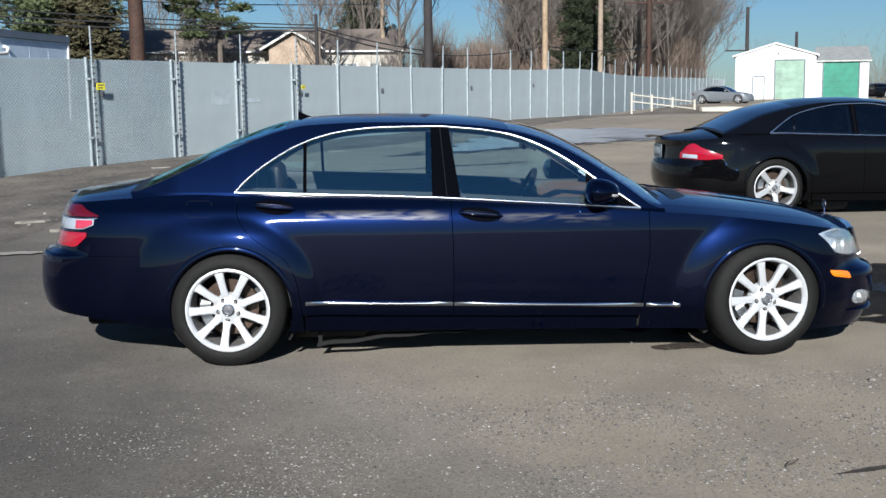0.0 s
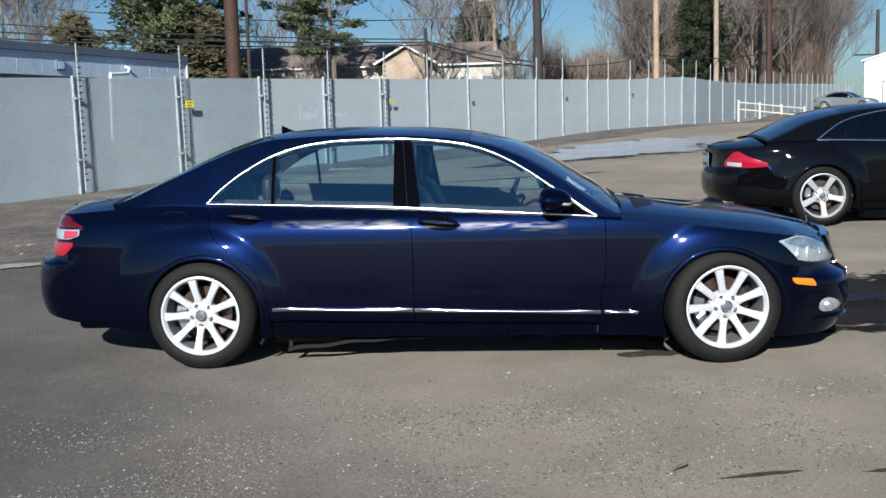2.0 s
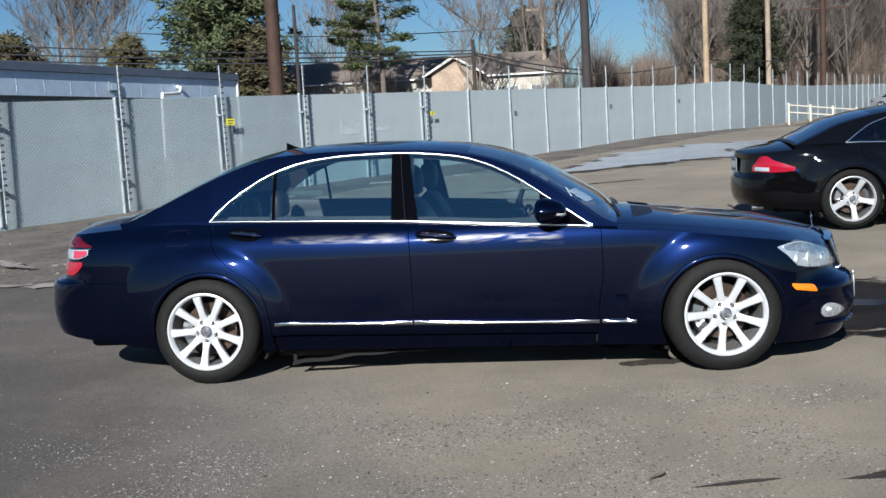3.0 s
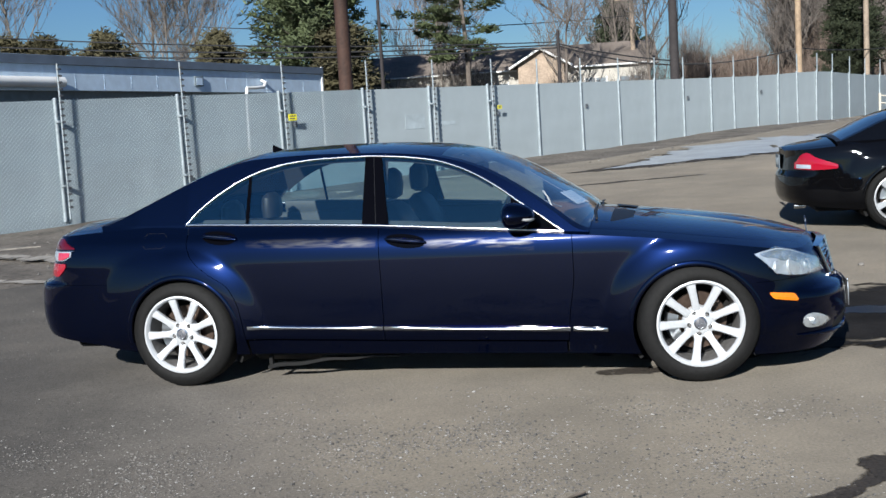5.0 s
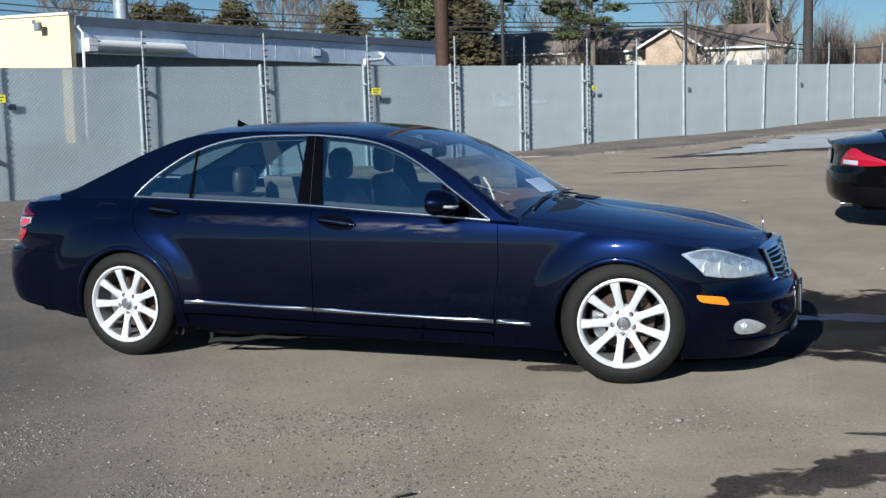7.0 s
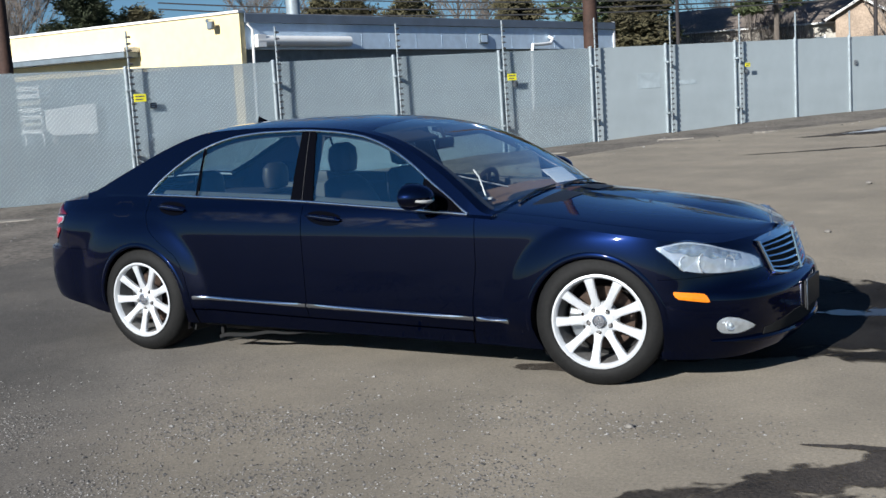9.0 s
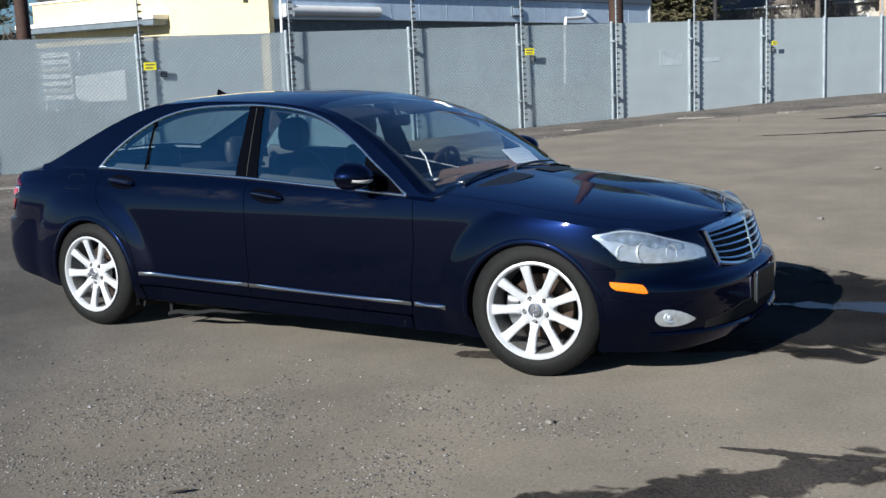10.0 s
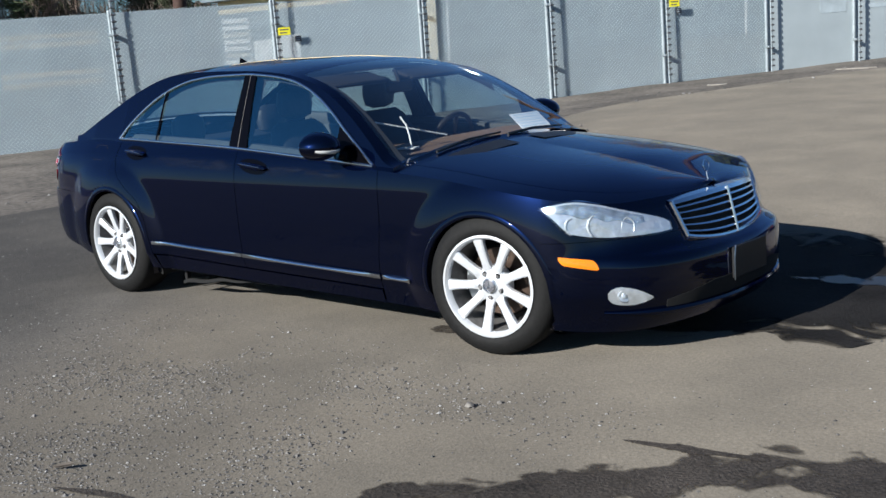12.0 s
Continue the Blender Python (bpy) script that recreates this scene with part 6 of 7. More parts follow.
fog_u = lambda s: np.where(ssh.x_of(s) < 3.790, np.sqrt(np.clip(1 - ((3.790 - ssh.x_of(s)) / 0.052) ** 2, 0.01, 1)), np.clip(1 - fog_t(s) ** 2.3, 0.06, 1))
for k, o in enumerate(both("fog_lamp", rounded_patch(ssh, ssh.s_of(3.892), ssh.s_of(3.740), lambda s: fogc - 0.016 * fog_t(s) - 0.044 * fog_u(s), lambda s: fogc - 0.014 * fog_t(s) + 0.042 * fog_u(s), 0.002, 18, 8, 0.0), REFLECTOR, saloon, "teardrop fog lamp with bright reflector")):
    p_ = ssh.at(ssh.s_of(3.80), fogc, 0.006)
    bulb = moved(lathe([(0, -0.006), (0.010, -0.003), (0.014, 0.004), (0.026, 0.002), (0.030, 0.010)], 20), Matrix.Translation(p_) @ Vector((0.75, -0.65, 0.05)).normalized().to_track_quat("-Y", "Z").to_matrix().to_4x4())
    obj("bulb", mirror_y(bulb) if k else bulb, DISH, o)
    cov = rounded_patch(ssh, ssh.s_of(3.894), ssh.s_of(3.738), lambda s: fogc - 0.016 * fog_t(s) - 0.046 * fog_u(s), lambda s: fogc - 0.014 * fog_t(s) + 0.044 * fog_u(s), 0.010, 18, 8, 0.0, 0.008)
    ob_ = obj("lens", mirror_y(cov) if k else cov, LENS, o, "clear lens cover")
    ob_.visible_shadow = False
lip = tube([tuple(ssh.at(q, 0.226 + 0.008 * (q / ssh.s_of(3.80)) ** 2, 0.006)) for q in np.linspace(0.0, ssh.s_of(3.72), 30)], [0.017] * 20 + list(np.linspace(0.017, 0.003, 10)), 8)
obj("bumper_lip", join(lip, mirror_y(lip)), NAVY, saloon)
air = rounded_patch(ssh, 0.0, ssh.s_of(3.93), lambda s: 0.245 + 0 * s, lambda s: np.interp(s, [0, 0.3, 0.62], [0.335, 0.33, 0.275]), 0.003, 30, 6, 0.0)
obj("air_intake", join(air, mirror_y(air)), DARK, saloon, "dark lower air intake")
pl = box(4.035, 4.050, -0.165, 0.165, 0.305, 0.455, 0.004)
plate = obj("plate_holder", pl, BLACK_TRIM, saloon, "empty black number plate holder")
obj("plate_edge", tube([(4.053, -0.168, 0.30), (4.052, -0.168, 0.40), (4.049, -0.150, 0.462)], 0.0035, 6), DULL_CHROME, plate)

# radiator grille: frame, slats and centre bar leaning back
def gpt(u, v, out=0.0):
    """u across -1..1, v up 0..1 on the grille's face."""
    half = 0.355 + 0.035 * v
    y = u * half
    x = 3.975 - 0.052 * v - 0.085 * (abs(y) / 0.44) ** 2 + out
    z = 0.500 + (0.196 + 0.02 * (1 - abs(u) ** 2)) * v + 0.035 * abs(u) ** 2.5 * (1 - v)
    return (x, y, z)


grille = obj("grille", grid([[gpt(u, v, -0.012) for v in np.linspace(0, 1, 8)] for u in np.linspace(-1, 1, 21)]), DARK, saloon, "chrome radiator grille with dark gaps")
edge_l = [gpt(-1, v) for v in np.linspace(0, 1, 8)]
bott = [gpt(u, 0.0) for u in np.linspace(-1, 1, 17)]
edge_r = [gpt(1, v) for v in np.linspace(0, 1, 8)]
top_band = []
for u in np.linspace(-1, 1, 25):
    a, b = gpt(u, 0.925, 0.010), gpt(u, 1.015, 0.004)
    c_ = gpt(u, 1.03, -0.04)
    top_band.append([gpt(u, 0.91, -0.01), a, b, c_])
obj("frame_top", grid(top_band), CHROME, grille, "broad chrome header")
obj("frame_side", tube(edge_l, 0.012, 8), CHROME, grille)
obj("frame_side", tube(edge_r, 0.012, 8), CHROME, grille)
obj("frame_bottom", tube(bott, 0.013, 8), CHROME, grille)
for v in (0.16, 0.33, 0.50, 0.67, 0.82):
    line = [[gpt(u, v - 0.022, 0.002), gpt(u, v - 0.018, 0.010), gpt(u, v + 0.018, 0.006), gpt(u, v + 0.022, -0.012)] for u in np.linspace(-0.98, 0.98, 25)]
    obj("grille_slat", grid(line), CHROME, grille)
obj("centre_bar", tube([gpt(0, v, 0.012) for v in np.linspace(0, 1, 6)], 0.008, 8), CHROME, grille)
orn = obj("bonnet_ornament", tube([(3.838, 0, 0.722), (3.826, 0, 0.784)], [0.005, 0.003], 8), DULL_CHROME, saloon, "small chrome ring ornament on a stem")
obj("ring", tube([(3.826 - 0.004 * math.sin(a), 0.028 * math.cos(a), 0.812 + 0.028 * math.sin(a)) for a in np.linspace(0, 2 * math.pi, 25)], 0.0019, 8, cap=False), CHROME, orn)

# rear lamps
for nm, tip, lo, hi, mt, lb in (
        ("upper_red_lamp", -0.75, [(-1.14, 0.880), (-0.745, 0.886)], [(-1.14, 0.940), (-0.90, 0.950), (-0.84, 0.925), (-0.745, 0.890)], RED_LENS, "dark red upper lens"),
        ("middle_clear_lamp", -0.775, [(-1.14, 0.806), (-0.855, 0.812), (-0.775, 0.838)], [(-1.14, 0.868), (-0.775, 0.872)], WHITE_LENS, "pale clear middle lens with a red end"),
        ("lower_red_lamp", -0.82, [(-1.14, 0.705), (-0.91, 0.708), (-0.86, 0.735), (-0.82, 0.770)], [(-1.14, 0.788), (-0.82, 0.794)], BRIGHT_RED, "bright red lower lens")):
    lo_, hi_ = curve(lo), curve(hi)
    for k, o in enumerate(both(nm, rounded_patch(ssh, ssh.s_of(tip), ssh.s_of(-1.14), lambda s: lo_(ssh.x_of(s)), lambda s: hi_(ssh.x_of(s)), 0.006, 22, 6, 0.0, 0.004), mt, saloon, lb)):
        fl_ = (lambda q: mirror_y(q)) if k else (lambda q: q)
        if mt is WHITE_LENS:
            obj("red_end", fl_(rounded_patch(ssh, ssh.s_of(-0.783), ssh.s_of(-0.90), lambda s: lo_(ssh.x_of(s)) + 0.006, lambda s: hi_(ssh.x_of(s)) - 0.006, 0.0115, 12, 5, 0.0, 0.002)), PINK_LENS, o, "pinkish red lens end")
            obj("bright_edge", fl_(rounded_patch(ssh, ssh.s_of(-0.755), ssh.s_of(-1.05), lambda s: 0.8735 + 0 * s, lambda s: 0.8785 + 0 * s, 0.008, 14, 3, 0.0, 0.002)), DULL_CHROME, o)
flap = [(-0.232 + 0.15 * a, b) for a, b in ((0.0, 0.895), (0.0, 0.955), (0.12, 0.970), (0.88, 0.968), (1.0, 0.952), (1.0, 0.895), (0.88, 0.880), (0.12, 0.880), (0.0, 0.895))]
obj("fuel_flap_seam", tube([tuple(ssh.at(ssh.s_of(x_), z_, -0.0004)) for x_, z_ in flap], 0.0011, 5, cap=False), DARK, saloon)
# antenna, wipers, scuttle
ant = []
for u in np.linspace(0, 1, 9):
    h_ = 0.052 * (u ** 1.6)
    ant.append([(0.36 + 0.13 * (1 - u), yy * (0.022 - 0.016 * q), 1.418 + 0.004 * (1 - u) * 2 + h_ * q) for yy, q in ((-1, 0), (-1, 0.6), (-0.4, 1), (0.4, 1), (1, 0.6), (1, 0))])
obj("roof_aerial", grid(ant), GLOSS_BLACK, saloon, "black shark-fin roof aerial")
obj("scuttle", grid([[(x_, y_ * (0.74 - 0.05 * abs(x_ - 2.5)), z_ - 0.075 * abs(y_) ** 2) for x_, z_ in ((2.30, 0.925), (2.40, 0.938), (2.48, 0.944), (2.535, 0.940))] for y_ in np.linspace(-1, 1, 16)]), BLACK_TRIM, saloon)
for y0_, y1_ in ((-0.55, 0.02), (0.05, 0.60)):
    wp = obj("wiper", tube([(2.58, y0_, 0.930 if y0_ < 0 else 0.955), (2.555, (y0_ + y1_) / 2, 0.962), (2.55, y1_, 0.968 if y1_ < 0.3 else 0.945)], [0.008, 0.006, 0.005], 6), BLACK_TRIM, saloon)
vent = []
for sgn in (-1, 1):
    vv = grid([[(2.66 + 0.13 * a, sgn * (0.11 + 0.45 * b), float(curve(SALOON["centre"])(2.66 + 0.13 * a)) - 0.081 * ((0.11 + 0.45 * b) / 0.8) ** 2.3 + 0.006) for b in np.linspace(0, 1, 12)] for a in np.linspace(0, 1, 3)])
    obj("bonnet_vent", vv, BLACK_TRIM, saloon, "dark slotted bonnet vent")
def glint_smear(xa, xb, lo, hi, parent):
    """A film of dried polish that thins out towards its rim and imitates a sun glint."""
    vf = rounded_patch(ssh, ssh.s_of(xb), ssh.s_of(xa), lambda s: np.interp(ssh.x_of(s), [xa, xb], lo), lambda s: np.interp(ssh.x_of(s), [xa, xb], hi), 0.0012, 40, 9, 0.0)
    ob = obj("polish_glint_smear", vf, POLISH_GLINT, parent, "dried polish smear imitating a streak of sun glint")
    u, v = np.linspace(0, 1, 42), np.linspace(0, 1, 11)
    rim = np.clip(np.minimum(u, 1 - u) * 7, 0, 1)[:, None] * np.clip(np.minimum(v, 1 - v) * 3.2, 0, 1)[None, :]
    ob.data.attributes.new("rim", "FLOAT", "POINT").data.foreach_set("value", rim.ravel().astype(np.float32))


# streaks along the shoulder where the sun's glint would run
glint_smear(1.58, 2.24, [0.825, 0.79], [0.878, 0.874], sp["fd"][0])
glint_smear(0.46, 1.29, [0.862, 0.84], [0.912, 0.905], sp["rd"][0])
# things on the dashboard
stk = thing("wiper_tag", "white plastic stick standing on a flat foot on the dashboard", "stick")
obj("foot", moved(box(-0.05, 0.05, -0.045, 0.045, 0.0, 0.008, 0.003), pose(2.33, -0.50, 0.935, 0, 0, 20)), WHITE_PLASTIC, stk)
obj("stem", tube([(2.33, -0.47, 0.94), (2.305, -0.455, 1.0), (2.28, -0.45, 1.06), (2.255, -0.465, 1.105)], 0.005, 6), WHITE_PLASTIC, stk)
obj("cross_stick", tube([(2.17, -0.62, 1.095), (2.25, -0.42, 1.04), (2.33, -0.18, 0.975)], 0.005, 6), WHITE_PLASTIC, stk)
sheet = thing("paper_sheet", "printed white paper sheet lying behind the windscreen", "paper")
obj("sheet", moved(box(-0.075, 0.075, -0.11, 0.11, 0, 0.002, 0.0005), pose(2.34, 0.57, 0.978, 0, 34, -14)), PAPER, sheet)
for k in range(5):
    obj("print_line", moved(box(-0.064 + 0.027 * k, -0.053 + 0.027 * k, -0.095, 0.095, 0.0022, 0.003, 0), pose(2.34, 0.57, 0.978, 0, 34, -14)), WALL_GREY, sheet)
rag = thing("hanging_trim", "torn dark underbody trim hanging below the sill", "trim")
obj("flap", grid([[(0.50 + 0.95 * u, -0.76 + 0.02 * q - 0.012 * math.sin(9 * u), 0.078 + 0.085 * u ** 0.7 + h * (1 - 0.6 * u) + 0.005 * math.sin(19 * u)) for q, h in ((0, 0), (0, 0.010), (0, 0.022), (1, 0.024), (3, 0.006))] for u in np.linspace(0, 1, 22)]), DARK, rag)
obj("bracket", box(0.505, 0.53, -0.75, -0.72, 0.08, 0.21, 0.004), DARK, rag)

# the black coupe behind
COUPE = dict(
    SALOON, name="coupe_car", paint=BLACK_PAINT, glass=DARK_GLASS, screen=DARK_GLASS, lining=LEATHER, density=50, rows=36,
    outline=[(3.73, 0), (3.72, -0.22), (3.67, -0.45), (3.57, -0.64), (3.42, -0.775), (3.20, -0.855), (2.85, -0.895), (2.30, -0.905), (1.60, -0.91), (1.00, -0.915), (0.40, -0.915), (0.0, -0.91),
             (-0.40, -0.885), (-0.72, -0.81), (-0.95, -0.70), (-1.08, -0.50), (-1.14, -0.25), (-1.16, 0)],
    front_x=3.73, rear_x=-1.16,
    nose=[(0.10, 0.11), (0.18, 0.05), (0.26, 0.015), (0.34, 0.0), (0.44, 0.005), (0.52, 0.03), (0.60, 0.075), (0.68, 0.13), (0.74, 0.19), (0.80, 0.25)],
    tail=[(0.2, 0.14), (0.28, 0.06), (0.36, 0.015), (0.46, 0.0), (0.58, 0.01), (0.66, 0.045), (0.80, 0.055), (0.92, 0.05), (1.0, 0.07)],
    top=[(-1.2, 0.865), (-0.9, 0.885), (-0.5, 0.915), (-0.1, 0.935), (0.5, 0.915), (1.3, 0.885), (2.1, 0.855), (2.6, 0.82), (3.0, 0.77), (3.3, 0.715), (3.55, 0.66), (3.73, 0.63)],
    low=[(-1.2, 0.30), (-0.95, 0.27), (-0.5, 0.23), (0.3, 0.18), (2.5, 0.16), (3.2, 0.14), (3.73, 0.16)],
    door_low=[(0.0, 0.27), (2.8, 0.245)], seam_rear=[(0.15, 0.44), (0.48, 0.407), (0.621, 0.346), (0.729, 0.22), (0.819, 0.12), (0.95, 0.09)],
    seam_mid=[(0.15, 1.05), (0.9, 1.04)], seam_front=[(0.15, 2.10), (0.415, 2.12), (0.652, 2.14), (0.90, 2.14)],
    arches=[(0.01, 0.335, 0.352), (2.83, 0.325, 0.352)], bumper_front=3.17, bumper_rear=-0.48, bumper_front_z=0.55, bumper_rear_z=0.57, sill=(0.445, 2.09),
    bonnet_back=2.17, bonnet=(3.54, 2.30), boot_front=-0.45, boot=(-0.62, -1.12),
    centre=[(-1.16, 0.885), (-1.0, 0.915), (-0.62, 0.985), (-0.40, 1.075), (-0.05, 1.225), (0.3, 1.30), (0.7, 1.345), (1.05, 1.352), (1.4, 1.33), (1.75, 1.24), (2.1, 1.06), (2.3, 0.925), (2.6, 0.885), (3.0, 0.82), (3.4, 0.735), (3.6, 0.665)],
    belt=[(-0.62, 0.95), (-0.05, 0.955), (0.6, 0.935), (1.4, 0.905), (2.2, 0.872)],
    dlo=[(-0.62, 0.8), (-0.05, 0.95), (0.08, 1.04), (0.25, 1.145), (0.5, 1.22), (0.85, 1.27), (1.1, 1.275), (1.4, 1.24), (1.65, 1.18), (1.9, 1.05), (2.15, 0.874), (2.3, 0.8)],
    crown=[(-0.62, 0.05), (0.0, 0.06), (0.5, 0.05), (1.3, 0.05), (1.8, 0.075), (2.3, 0.06)], belt_y=[(-0.62, 0.74), (0.05, 0.80), (2.3, 0.845)],
    cabin=(-0.6, 2.295), splits=(-0.04, 0.25, 0.26, 0.93, 1.0, 1.88, 2.14), pillar=(0.93, 1.0, 1.0), glazing=(-0.55, 0.28, 1.42, 2.295), trim=0.010,
    interior=(0.50, 1.22, 0.36), dash=1.78, wheels=[(0.0, 0.335, 0.335), (2.854, 0.335, 0.335)], alloy=SHADED_ALLOY, rim=0.248, spokes=5, steer=0, spin=30, mirror=(1.85, -0.955, 0.97))
CX, CY = 5.26, 6.22
coupe, csh, _ = build_car(COUPE, pose(CX, CY, float(ground_z(CX, CY)), 0, 0, 2), "glossy black four-door coupe with dark tinted windows", "car")
tz_hi, tz_lo = curve([(-1.12, 0.70), (-1.05, 0.735), (-0.98, 0.825), (-0.92, 0.845), (-0.82, 0.795), (-0.70, 0.750), (-0.60, 0.715)]), curve([(-1.12, 0.68), (-1.0, 0.668), (-0.8, 0.660), (-0.6, 0.672)])
both("tail_lamp", rounded_patch(csh, csh.s_of(-0.60), csh.s_of(-1.05), lambda s: tz_lo(csh.x_of(s)), lambda s: tz_hi(csh.x_of(s)), 0.008, 24, 7, 0.0, 0.01), BRIGHT_RED, coupe, "bright red swept tail lamp")
both("clear_insert", rounded_patch(csh, csh.s_of(-0.87), csh.s_of(-1.02), lambda s: tz_lo(csh.x_of(s)) + 0.012, lambda s: tz_lo(csh.x_of(s)) + 0.055, 0.020, 14, 5, 0.0, 0.004), WHITE_LENS, coupe, "pale clear lamp insert")
pp = box(-1.135, -1.122, -0.155, 0.155, 0.66, 0.815, 0.004)
pl2 = obj("number_plate", pp, DOOR_DARK, coupe, "grey rear number plate")
for k in range(5):
    obj("plate_bar", box(-1.139, -1.1355, -0.11 + 0.05 * k, -0.075 + 0.05 * k, 0.70, 0.78, 0.001), GALV, pl2)
obj("boot_spoiler", grid([[(-1.10 - 0.05 * u, y_, 0.895 + 0.028 * u - 0.03 * (y_ / 0.6) ** 2) for u in (0, 0.5, 1, 1.02, 0)] for y_ in np.linspace(-0.60, 0.60, 20)]), BLACK_PAINT, coupe)
both("exhaust_tip", tube([(-0.9, -0.50, 0.258), (-1.02, -0.50, 0.255)], 0.028, 14), CHROME, coupe, "bright steel exhaust tip")

FAR = dict(COUPE, name="parked_saloon", paint=SILVER, density=10, rows=12)
FX, FY = 21.1, 66.2
fcar, fsh, _ = build_car(FAR, pose(FX, FY, float(ground_z(FX, FY)), 0, 0, -35) @ Matrix.Scale(0.84, 4), "distant silver saloon parked beside a cream rail", "car")
both("tail_lamp", rounded_patch(fsh, fsh.s_of(-0.6), fsh.s_of(-1.04), lambda s: tz_lo(fsh.x_of(s)), lambda s: tz_hi(fsh.x_of(s)), 0.008, 8, 4), RED_LENS, fcar)
VAN = dict(COUPE, name="parked_dark_car", density=10, rows=12)
vcar, vsh, _ = build_car(VAN, pose(44.6, 92.0, 0.62, 0, 0, 150), "distant dark parked car beyond the white garage", "car")
both("headlamp", rounded_patch(vsh, vsh.s_of(3.66), vsh.s_of(3.2), lambda s: 0.57 + 0 * s, lambda s: 0.66 + 0 * s, 0.01, 8, 4), REFLECTOR, vcar)

# ---------------------------------------------------------------- trees


def bare_tree(seed, height, spread, limbs=9, thick=0.16, twig_r=0.010, levels=4):
    """Vertices and faces of a leafless tree: wood and twigs."""
    rd = random.Random(seed)
    wood, twigs = [], []

    def grow(p, d, length, r, level):
        pts, n = [p], 4 if level < 2 else 2 if level == 2 else 1
        q, dd = p, d
        for k in range(n):
            dd = (dd + Vector((rd.uniform(-1, 1), rd.uniform(-1, 1), rd.uniform(-0.4, 0.9))) * (0.10 if level == 0 else 0.22)).normalized()
            q = q + dd * length / n
            pts.append(q)
        rr = [r * (1 - 0.62 * i / n) for i in range(n + 1)]
        (wood if level < 2 else twigs).append(tube(pts, rr, 6 if level == 0 else 4 if level == 1 else 3, cap=False))
        if level >= levels:
            return
        kids = limbs if level == 0 else (7 if level == 1 else 5 if level == 2 else 4)
        for k in range(kids):
            t = rd.uniform(0.28 if level == 0 else 0.15, 1.0)
            i = min(int(t * n), n - 1)
            base = pts[i].lerp(pts[i + 1], t * n - i)
            az = rd.uniform(0, 2 * math.pi)
            out = Vector((math.cos(az), math.sin(az), rd.uniform(0.2, 1.1)))
            nd = (dd * (0.75 if level else 0.35) + out * spread).normalized()
            grow(base, nd, length * rd.uniform(0.38, 0.62) * (1.15 - 0.4 * t if level == 0 else 1), max(r * rd.uniform(0.35, 0.5), twig_r), level + 1)

    grow(Vector((0, 0, -0.1)), Vector((rd.uniform(-0.08, 0.08), rd.uniform(-0.08, 0.08), 1)), height * 0.72, thick, 0)
    return join(*wood), join(*twigs)


def pine(seed, height, width, low, limbs, layered, tuft=0.26, fill=24):
    """An evergreen: a trunk, uneven limbs and clumps of small needle tufts along them."""
    rd = random.Random(seed)
    lean = rd.uniform(-0.3, 0.3)
    spine = lambda z: Vector((lean * (z / height) ** 2, 0.15 * math.sin(z * 0.5), z))
    wood = [tube([spine(height * k / 6) - Vector((0, 0, 0.1)) for k in range(7)], [0.19 - 0.027 * k for k in range(7)], 7)]
    V, F = [], []

    def tuft_at(p, s):
        for _ in range(5):
            a, b = rd.uniform(0, 6.28), rd.uniform(-0.4, 1.0)
            d = Vector((math.cos(a) * math.cos(b), math.sin(a) * math.cos(b), math.sin(b)))
            w = d.orthogonal().normalized() * s * rd.uniform(0.10, 0.20)
            e, o = p + d * s * rd.uniform(0.7, 1.3), len(V)
            V.extend([p - w, p + w, e + w * 0.35, e - w * 0.35])
            F.append((o, o + 1, o + 2, o + 3))

    for k in range(limbs):
        u = (k + rd.random()) / limbs
        z = height * (low + (0.97 - low) * u)
        reach = width * min(1.0, 0.62 + 1.1 * u) * (1 - u ** 2.2) ** 0.7 * rd.uniform(0.45, 1.12) + 0.15
        az = rd.uniform(0, 6.28)
        st = spine(z)
        end = st + Vector((math.cos(az) * reach, math.sin(az) * reach, reach * (rd.uniform(-0.05, 0.22) if layered else rd.uniform(0.05, 0.5))))
        wood.append(tube([st, st.lerp(end, 0.5) - Vector((0, 0, 0.05 * reach)), end], [0.045, 0.028, 0.008], 4, cap=False))
        for t in ((0.55, 0.78, 0.98) if layered else (0.35, 0.6, 0.82, 1.0)):
            c = st.lerp(end, t * rd.uniform(0.92, 1.06))
            r = rd.uniform(0.30, 0.62) * (1.0 if layered else 1.1) * min(1, 0.4 + width / 4)
            for _ in range(fill):
                q = Vector((rd.gauss(0, 0.5), rd.gauss(0, 0.5), rd.gauss(0, 0.22 if layered else 0.38)))
                tuft_at(c + q * r, tuft * rd.uniform(0.7, 1.2))
    return join(*wood), (np.array([tuple(v) for v in V]), F)


def tree_thing(name, label, category, wood, crown, wmat, cmat, group, m):
    t = thing(name, label, category, m, group=group)
    obj("trunk", wood, wmat, t)
    obj("crown", crown, cmat, t)
    return t


kinds = []
for sd_, h_, sp_, lim, th, wm in ((1, 12.5, 0.55, 16, 0.10, BARK), (2, 11.0, 0.45, 15, 0.08, BARK_PALE), (3, 14.0, 0.52, 17, 0.11, BARK), (4, 9.5, 0.85, 12, 0.10, BARK), (5, 13.0, 0.42, 15, 0.08, BARK_PALE)):
    w_, t_ = bare_tree(sd_, h_, sp_, lim, th)
    kinds.append((w_, t_, wm))
rt = random.Random(77)
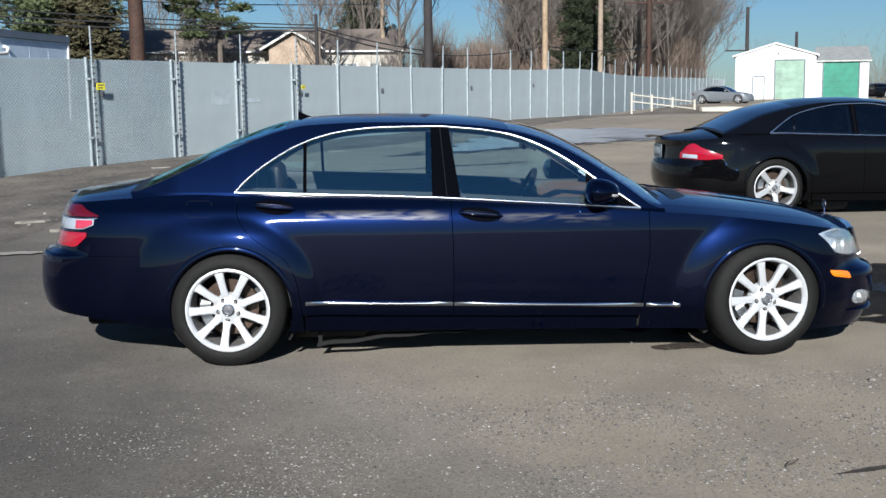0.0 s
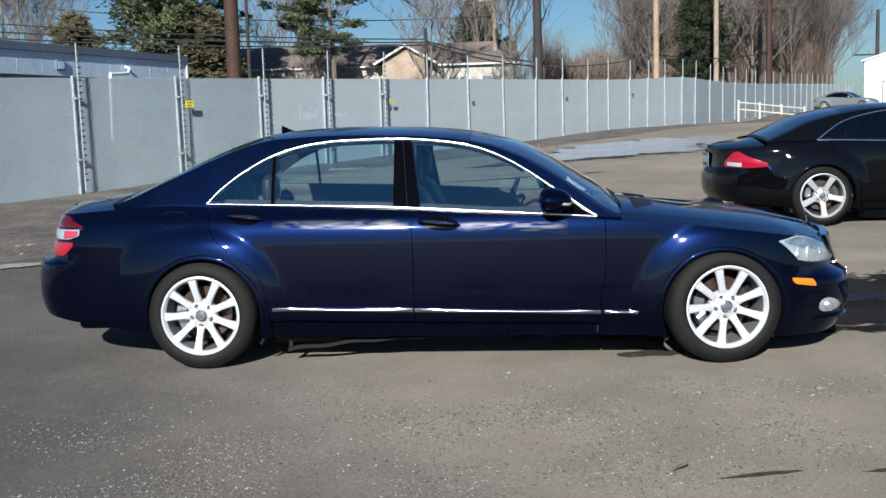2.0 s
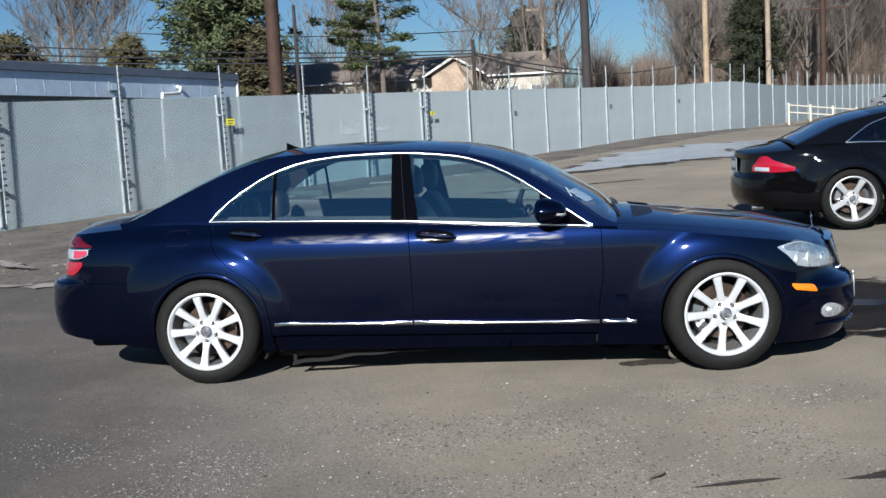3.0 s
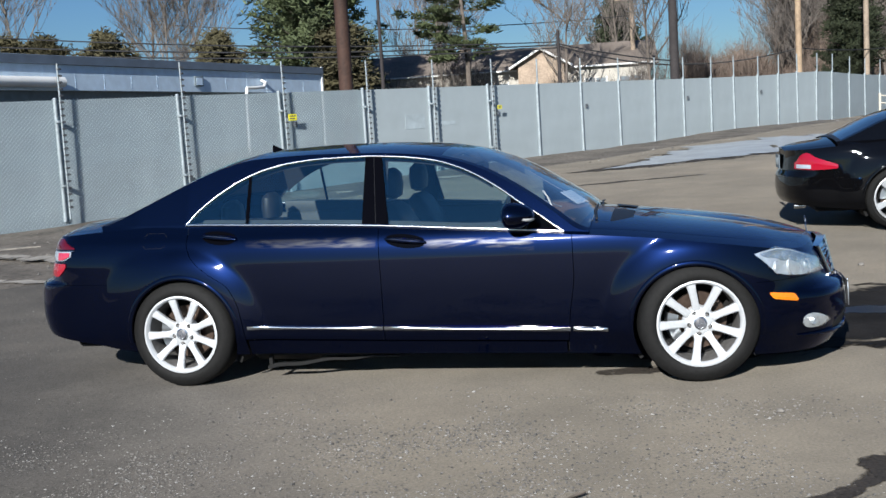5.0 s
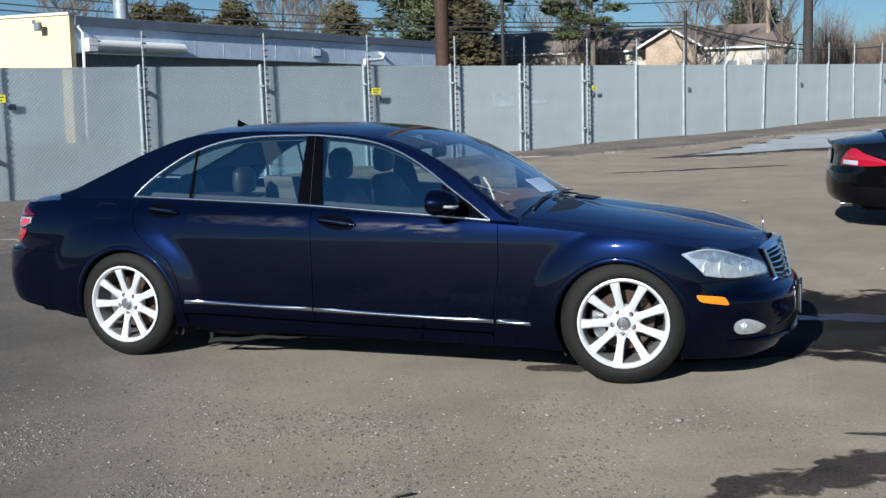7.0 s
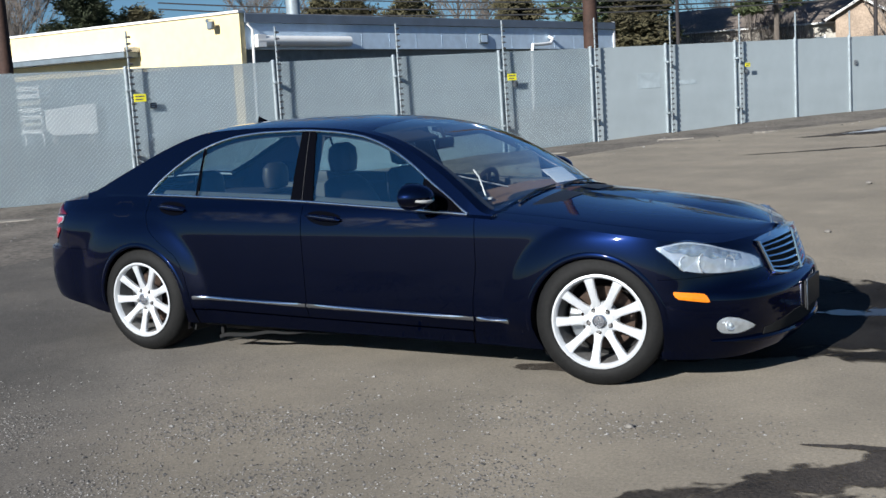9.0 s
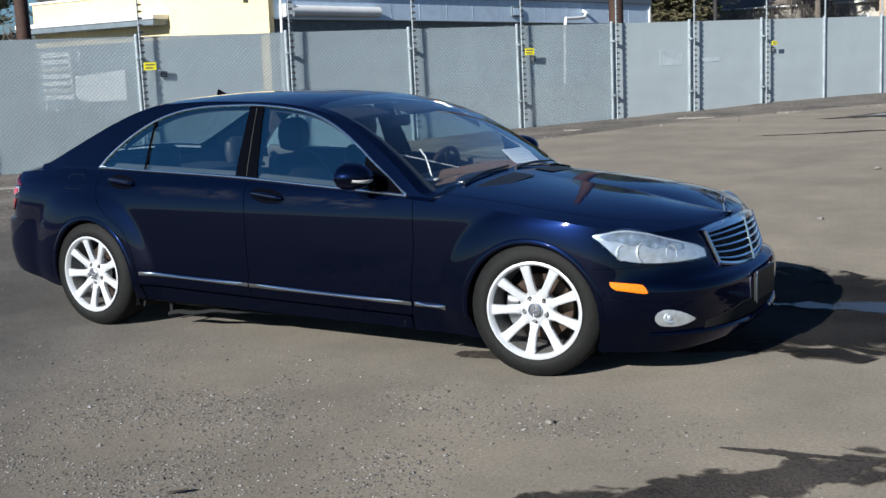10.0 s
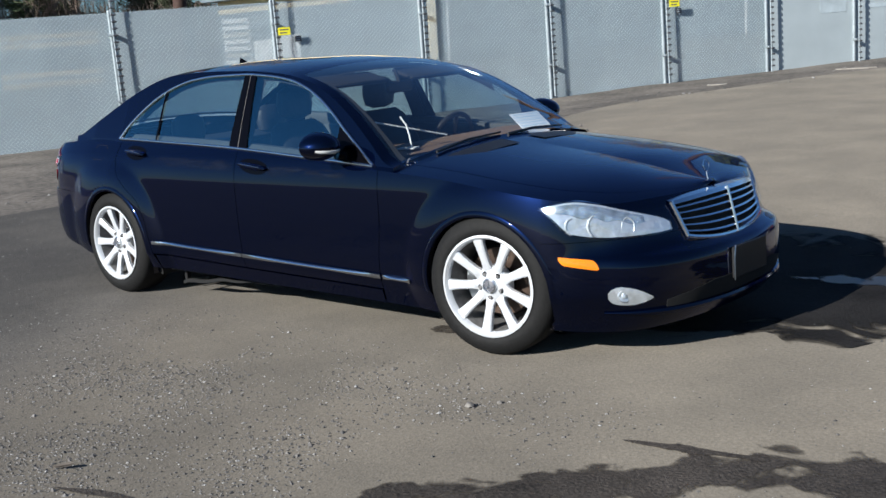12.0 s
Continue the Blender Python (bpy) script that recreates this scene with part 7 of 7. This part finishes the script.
spots = [(-3.6, 56.5, 3), (1.2, 57.5, 0), (-1.0, 66, 2), (-14.0, 66, 1), (-22.5, 52, 4), (-24.5, 50.5, 1), (-26.0, 52, 0), (-34.5, 44, 3), (-10.8, 58.0, 1), (3.8, 66, 0), (-30.5, 47, 4), (-41.5, 33.5, 1), (-44, 36, 0)]
for k in range(15):
    u = k / 14
    spots.append((5.5 + 23 * u + rt.uniform(-0.8, 0.8), 70 + 18 * u + rt.uniform(-3, 3), rt.randrange(5)))
for k in range(22):
    u = k / 21
    spots.append((9.5 + 27 * u + rt.uniform(-0.8, 0.8), 80 + 22 * u + rt.uniform(-4, 8), rt.randrange(5)))
for k in range(26):
    u = k / 25
    spots.append((14 + 15.5 * u + rt.uniform(-0.8, 0.8), 96 + 8 * u + rt.uniform(-4, 6), rt.choice((0, 2, 4))))
for k in range(10):
    spots.append((46 + 5 * k + rt.uniform(-2, 2), 118 + rt.uniform(-6, 10), rt.randrange(5)))
tpls = {}
for x, y, k in spots:
    if y > 60 and (0.288 < (x - 1) / (y + 7.35) < 0.43 or 0.03 < (x - 1) / (y + 7.35) < 0.10):
        continue
    if x > 4 and x < 11 and y < 80:
        k = 3
    m = pose(x, y, float(ground_z(x, y)) - 0.05, 0, 0, rt.uniform(0, 360))
    if k not in tpls:
        w_, t_, wm = kinds[k]
        tpls[k] = tree_thing("bare_tree", "leafless deciduous tree with grey-brown twigs", "tree", w_, t_, wm, TWIG, "bare trees behind the fence", m)
    else:
        copy_thing(tpls[k], m)

ever = {}
for name, seed, h, w, low, limbs_, lay, mt in (("dense", 11, 8.4, 2.3, 0.05, 80, False, NEEDLE_DARK), ("tall", 12, 12.0, 3.5, 0.12, 88, False, NEEDLE), ("open", 13, 12.5, 3.3, 0.32, 40, True, NEEDLE), ("small", 14, 6.0, 1.9, 0.04, 56, False, NEEDLE_BROWN)):
    ever[name] = pine(seed, h, w, low, limbs_, lay) + (mt,)
etpl = {}
for x, y, kind_ in ((-38.2, 35.2, "dense"), (-36.4, 37.2, "small"), (-29.3, 43.0, "small"), (-28.1, 44.2, "small"), (-20.6, 48.6, "small"), (-24.6, 43.8, "small"), (-15.6, 49.5, "tall"), (-17.4, 54.5, "tall"), (-8.6, 54.0, "open"),
                    (-13.6, 47.5, "small"), (-1.4, 72.0, "dense"), (13.6, 70.0, "dense"), (-47.0, 33.0, "dense"), (-50.0, 27.0, "tall"), (-52.0, 20.5, "tall"), (-54.0, 14.0, "tall"), (-50.5, 17.0, "dense")):
    m = pose(x, y, float(ground_z(x, y)) - 0.05, 0, 0, rt.uniform(0, 360))
    if kind_ not in etpl:
        w_, c_, mt = ever[kind_]
        etpl[kind_] = tree_thing("evergreen_tree", "open-limbed pine with sparse green boughs" if kind_ == "open" else "dark green evergreen tree with dense boughs", "tree", w_, c_, BARK, mt, "evergreens behind the fence", m)
    else:
        copy_thing(etpl[kind_], m)


def thicket(name, x0, y0, x1, y1, depth, n, h0, h1, material, seed, label):
    """A mass of thin upright stems and twigs."""
    rd = random.Random(seed)
    V, F = [], []
    for _ in range(n):
        u, v = rd.random(), rd.random()
        x, y = x0 + (x1 - x0) * u, y0 + (y1 - y0) * u + depth * v
        z = float(ground_z(x, y))
        h = rd.uniform(h0, h1) * (0.75 + 0.35 * math.sin(x * 0.8) * math.sin(x * 0.31 + 1))
        p = Vector((x, y, z))
        d = Vector((rd.uniform(-0.25, 0.25), rd.uniform(-0.25, 0.25), 1)).normalized()
        for k in range(7):
            t = rd.uniform(0.1, 0.95) if k else 0
            b = p + d * h * t
            e = p + d * h if k == 0 else b + Vector((rd.uniform(-1, 1), rd.uniform(-1, 1), rd.uniform(0.3, 1.2))) * h * rd.uniform(0.12, 0.30)
            w = Vector((rd.uniform(-1, 1), rd.uniform(-1, 1), 0)).normalized() * (0.020 if k == 0 else 0.013)
            o = len(V)
            V += [b - w, b + w, e + w * 0.3, e - w * 0.3]
            F.append((o, o + 1, o + 2, o + 3))
    return tagged(new(name, mesh_of(name, V, F, material)), label, "brush", kind="stuff")


thicket("brush", 3.0, 66, 27, 88, 10, 15000, 2.5, 6.6, BRUSH, 21, "dense reddish-brown leafless brush below the trees")
thicket("brush", -15, 57.0, 1.6, 58.4, 1.4, 1500, 2.4, 4.6, TWIG, 26, "thin leafless shrubs before the house")
thicket("brush", -40, 44, 2, 64, 6, 3600, 1.2, 3.6, BRUSH, 22, "brown leafless brush behind the building and house")
thicket("brush", -62, 8, -40, 36, 6, 3600, 2.5, 6.5, BRUSH, 25, "dense dark brown brush beyond the yellow wall")
thicket("brush", 40, 112, 110, 125, 10, 1800, 2.5, 7.0, BRUSH, 23, "distant brown leafless brush")
thicket("brush", 11.0, 78, 27.5, 96, 12, 26000, 5.0, 12.0, TWIG, 24, "tall grey-brown saplings in a dense stand")
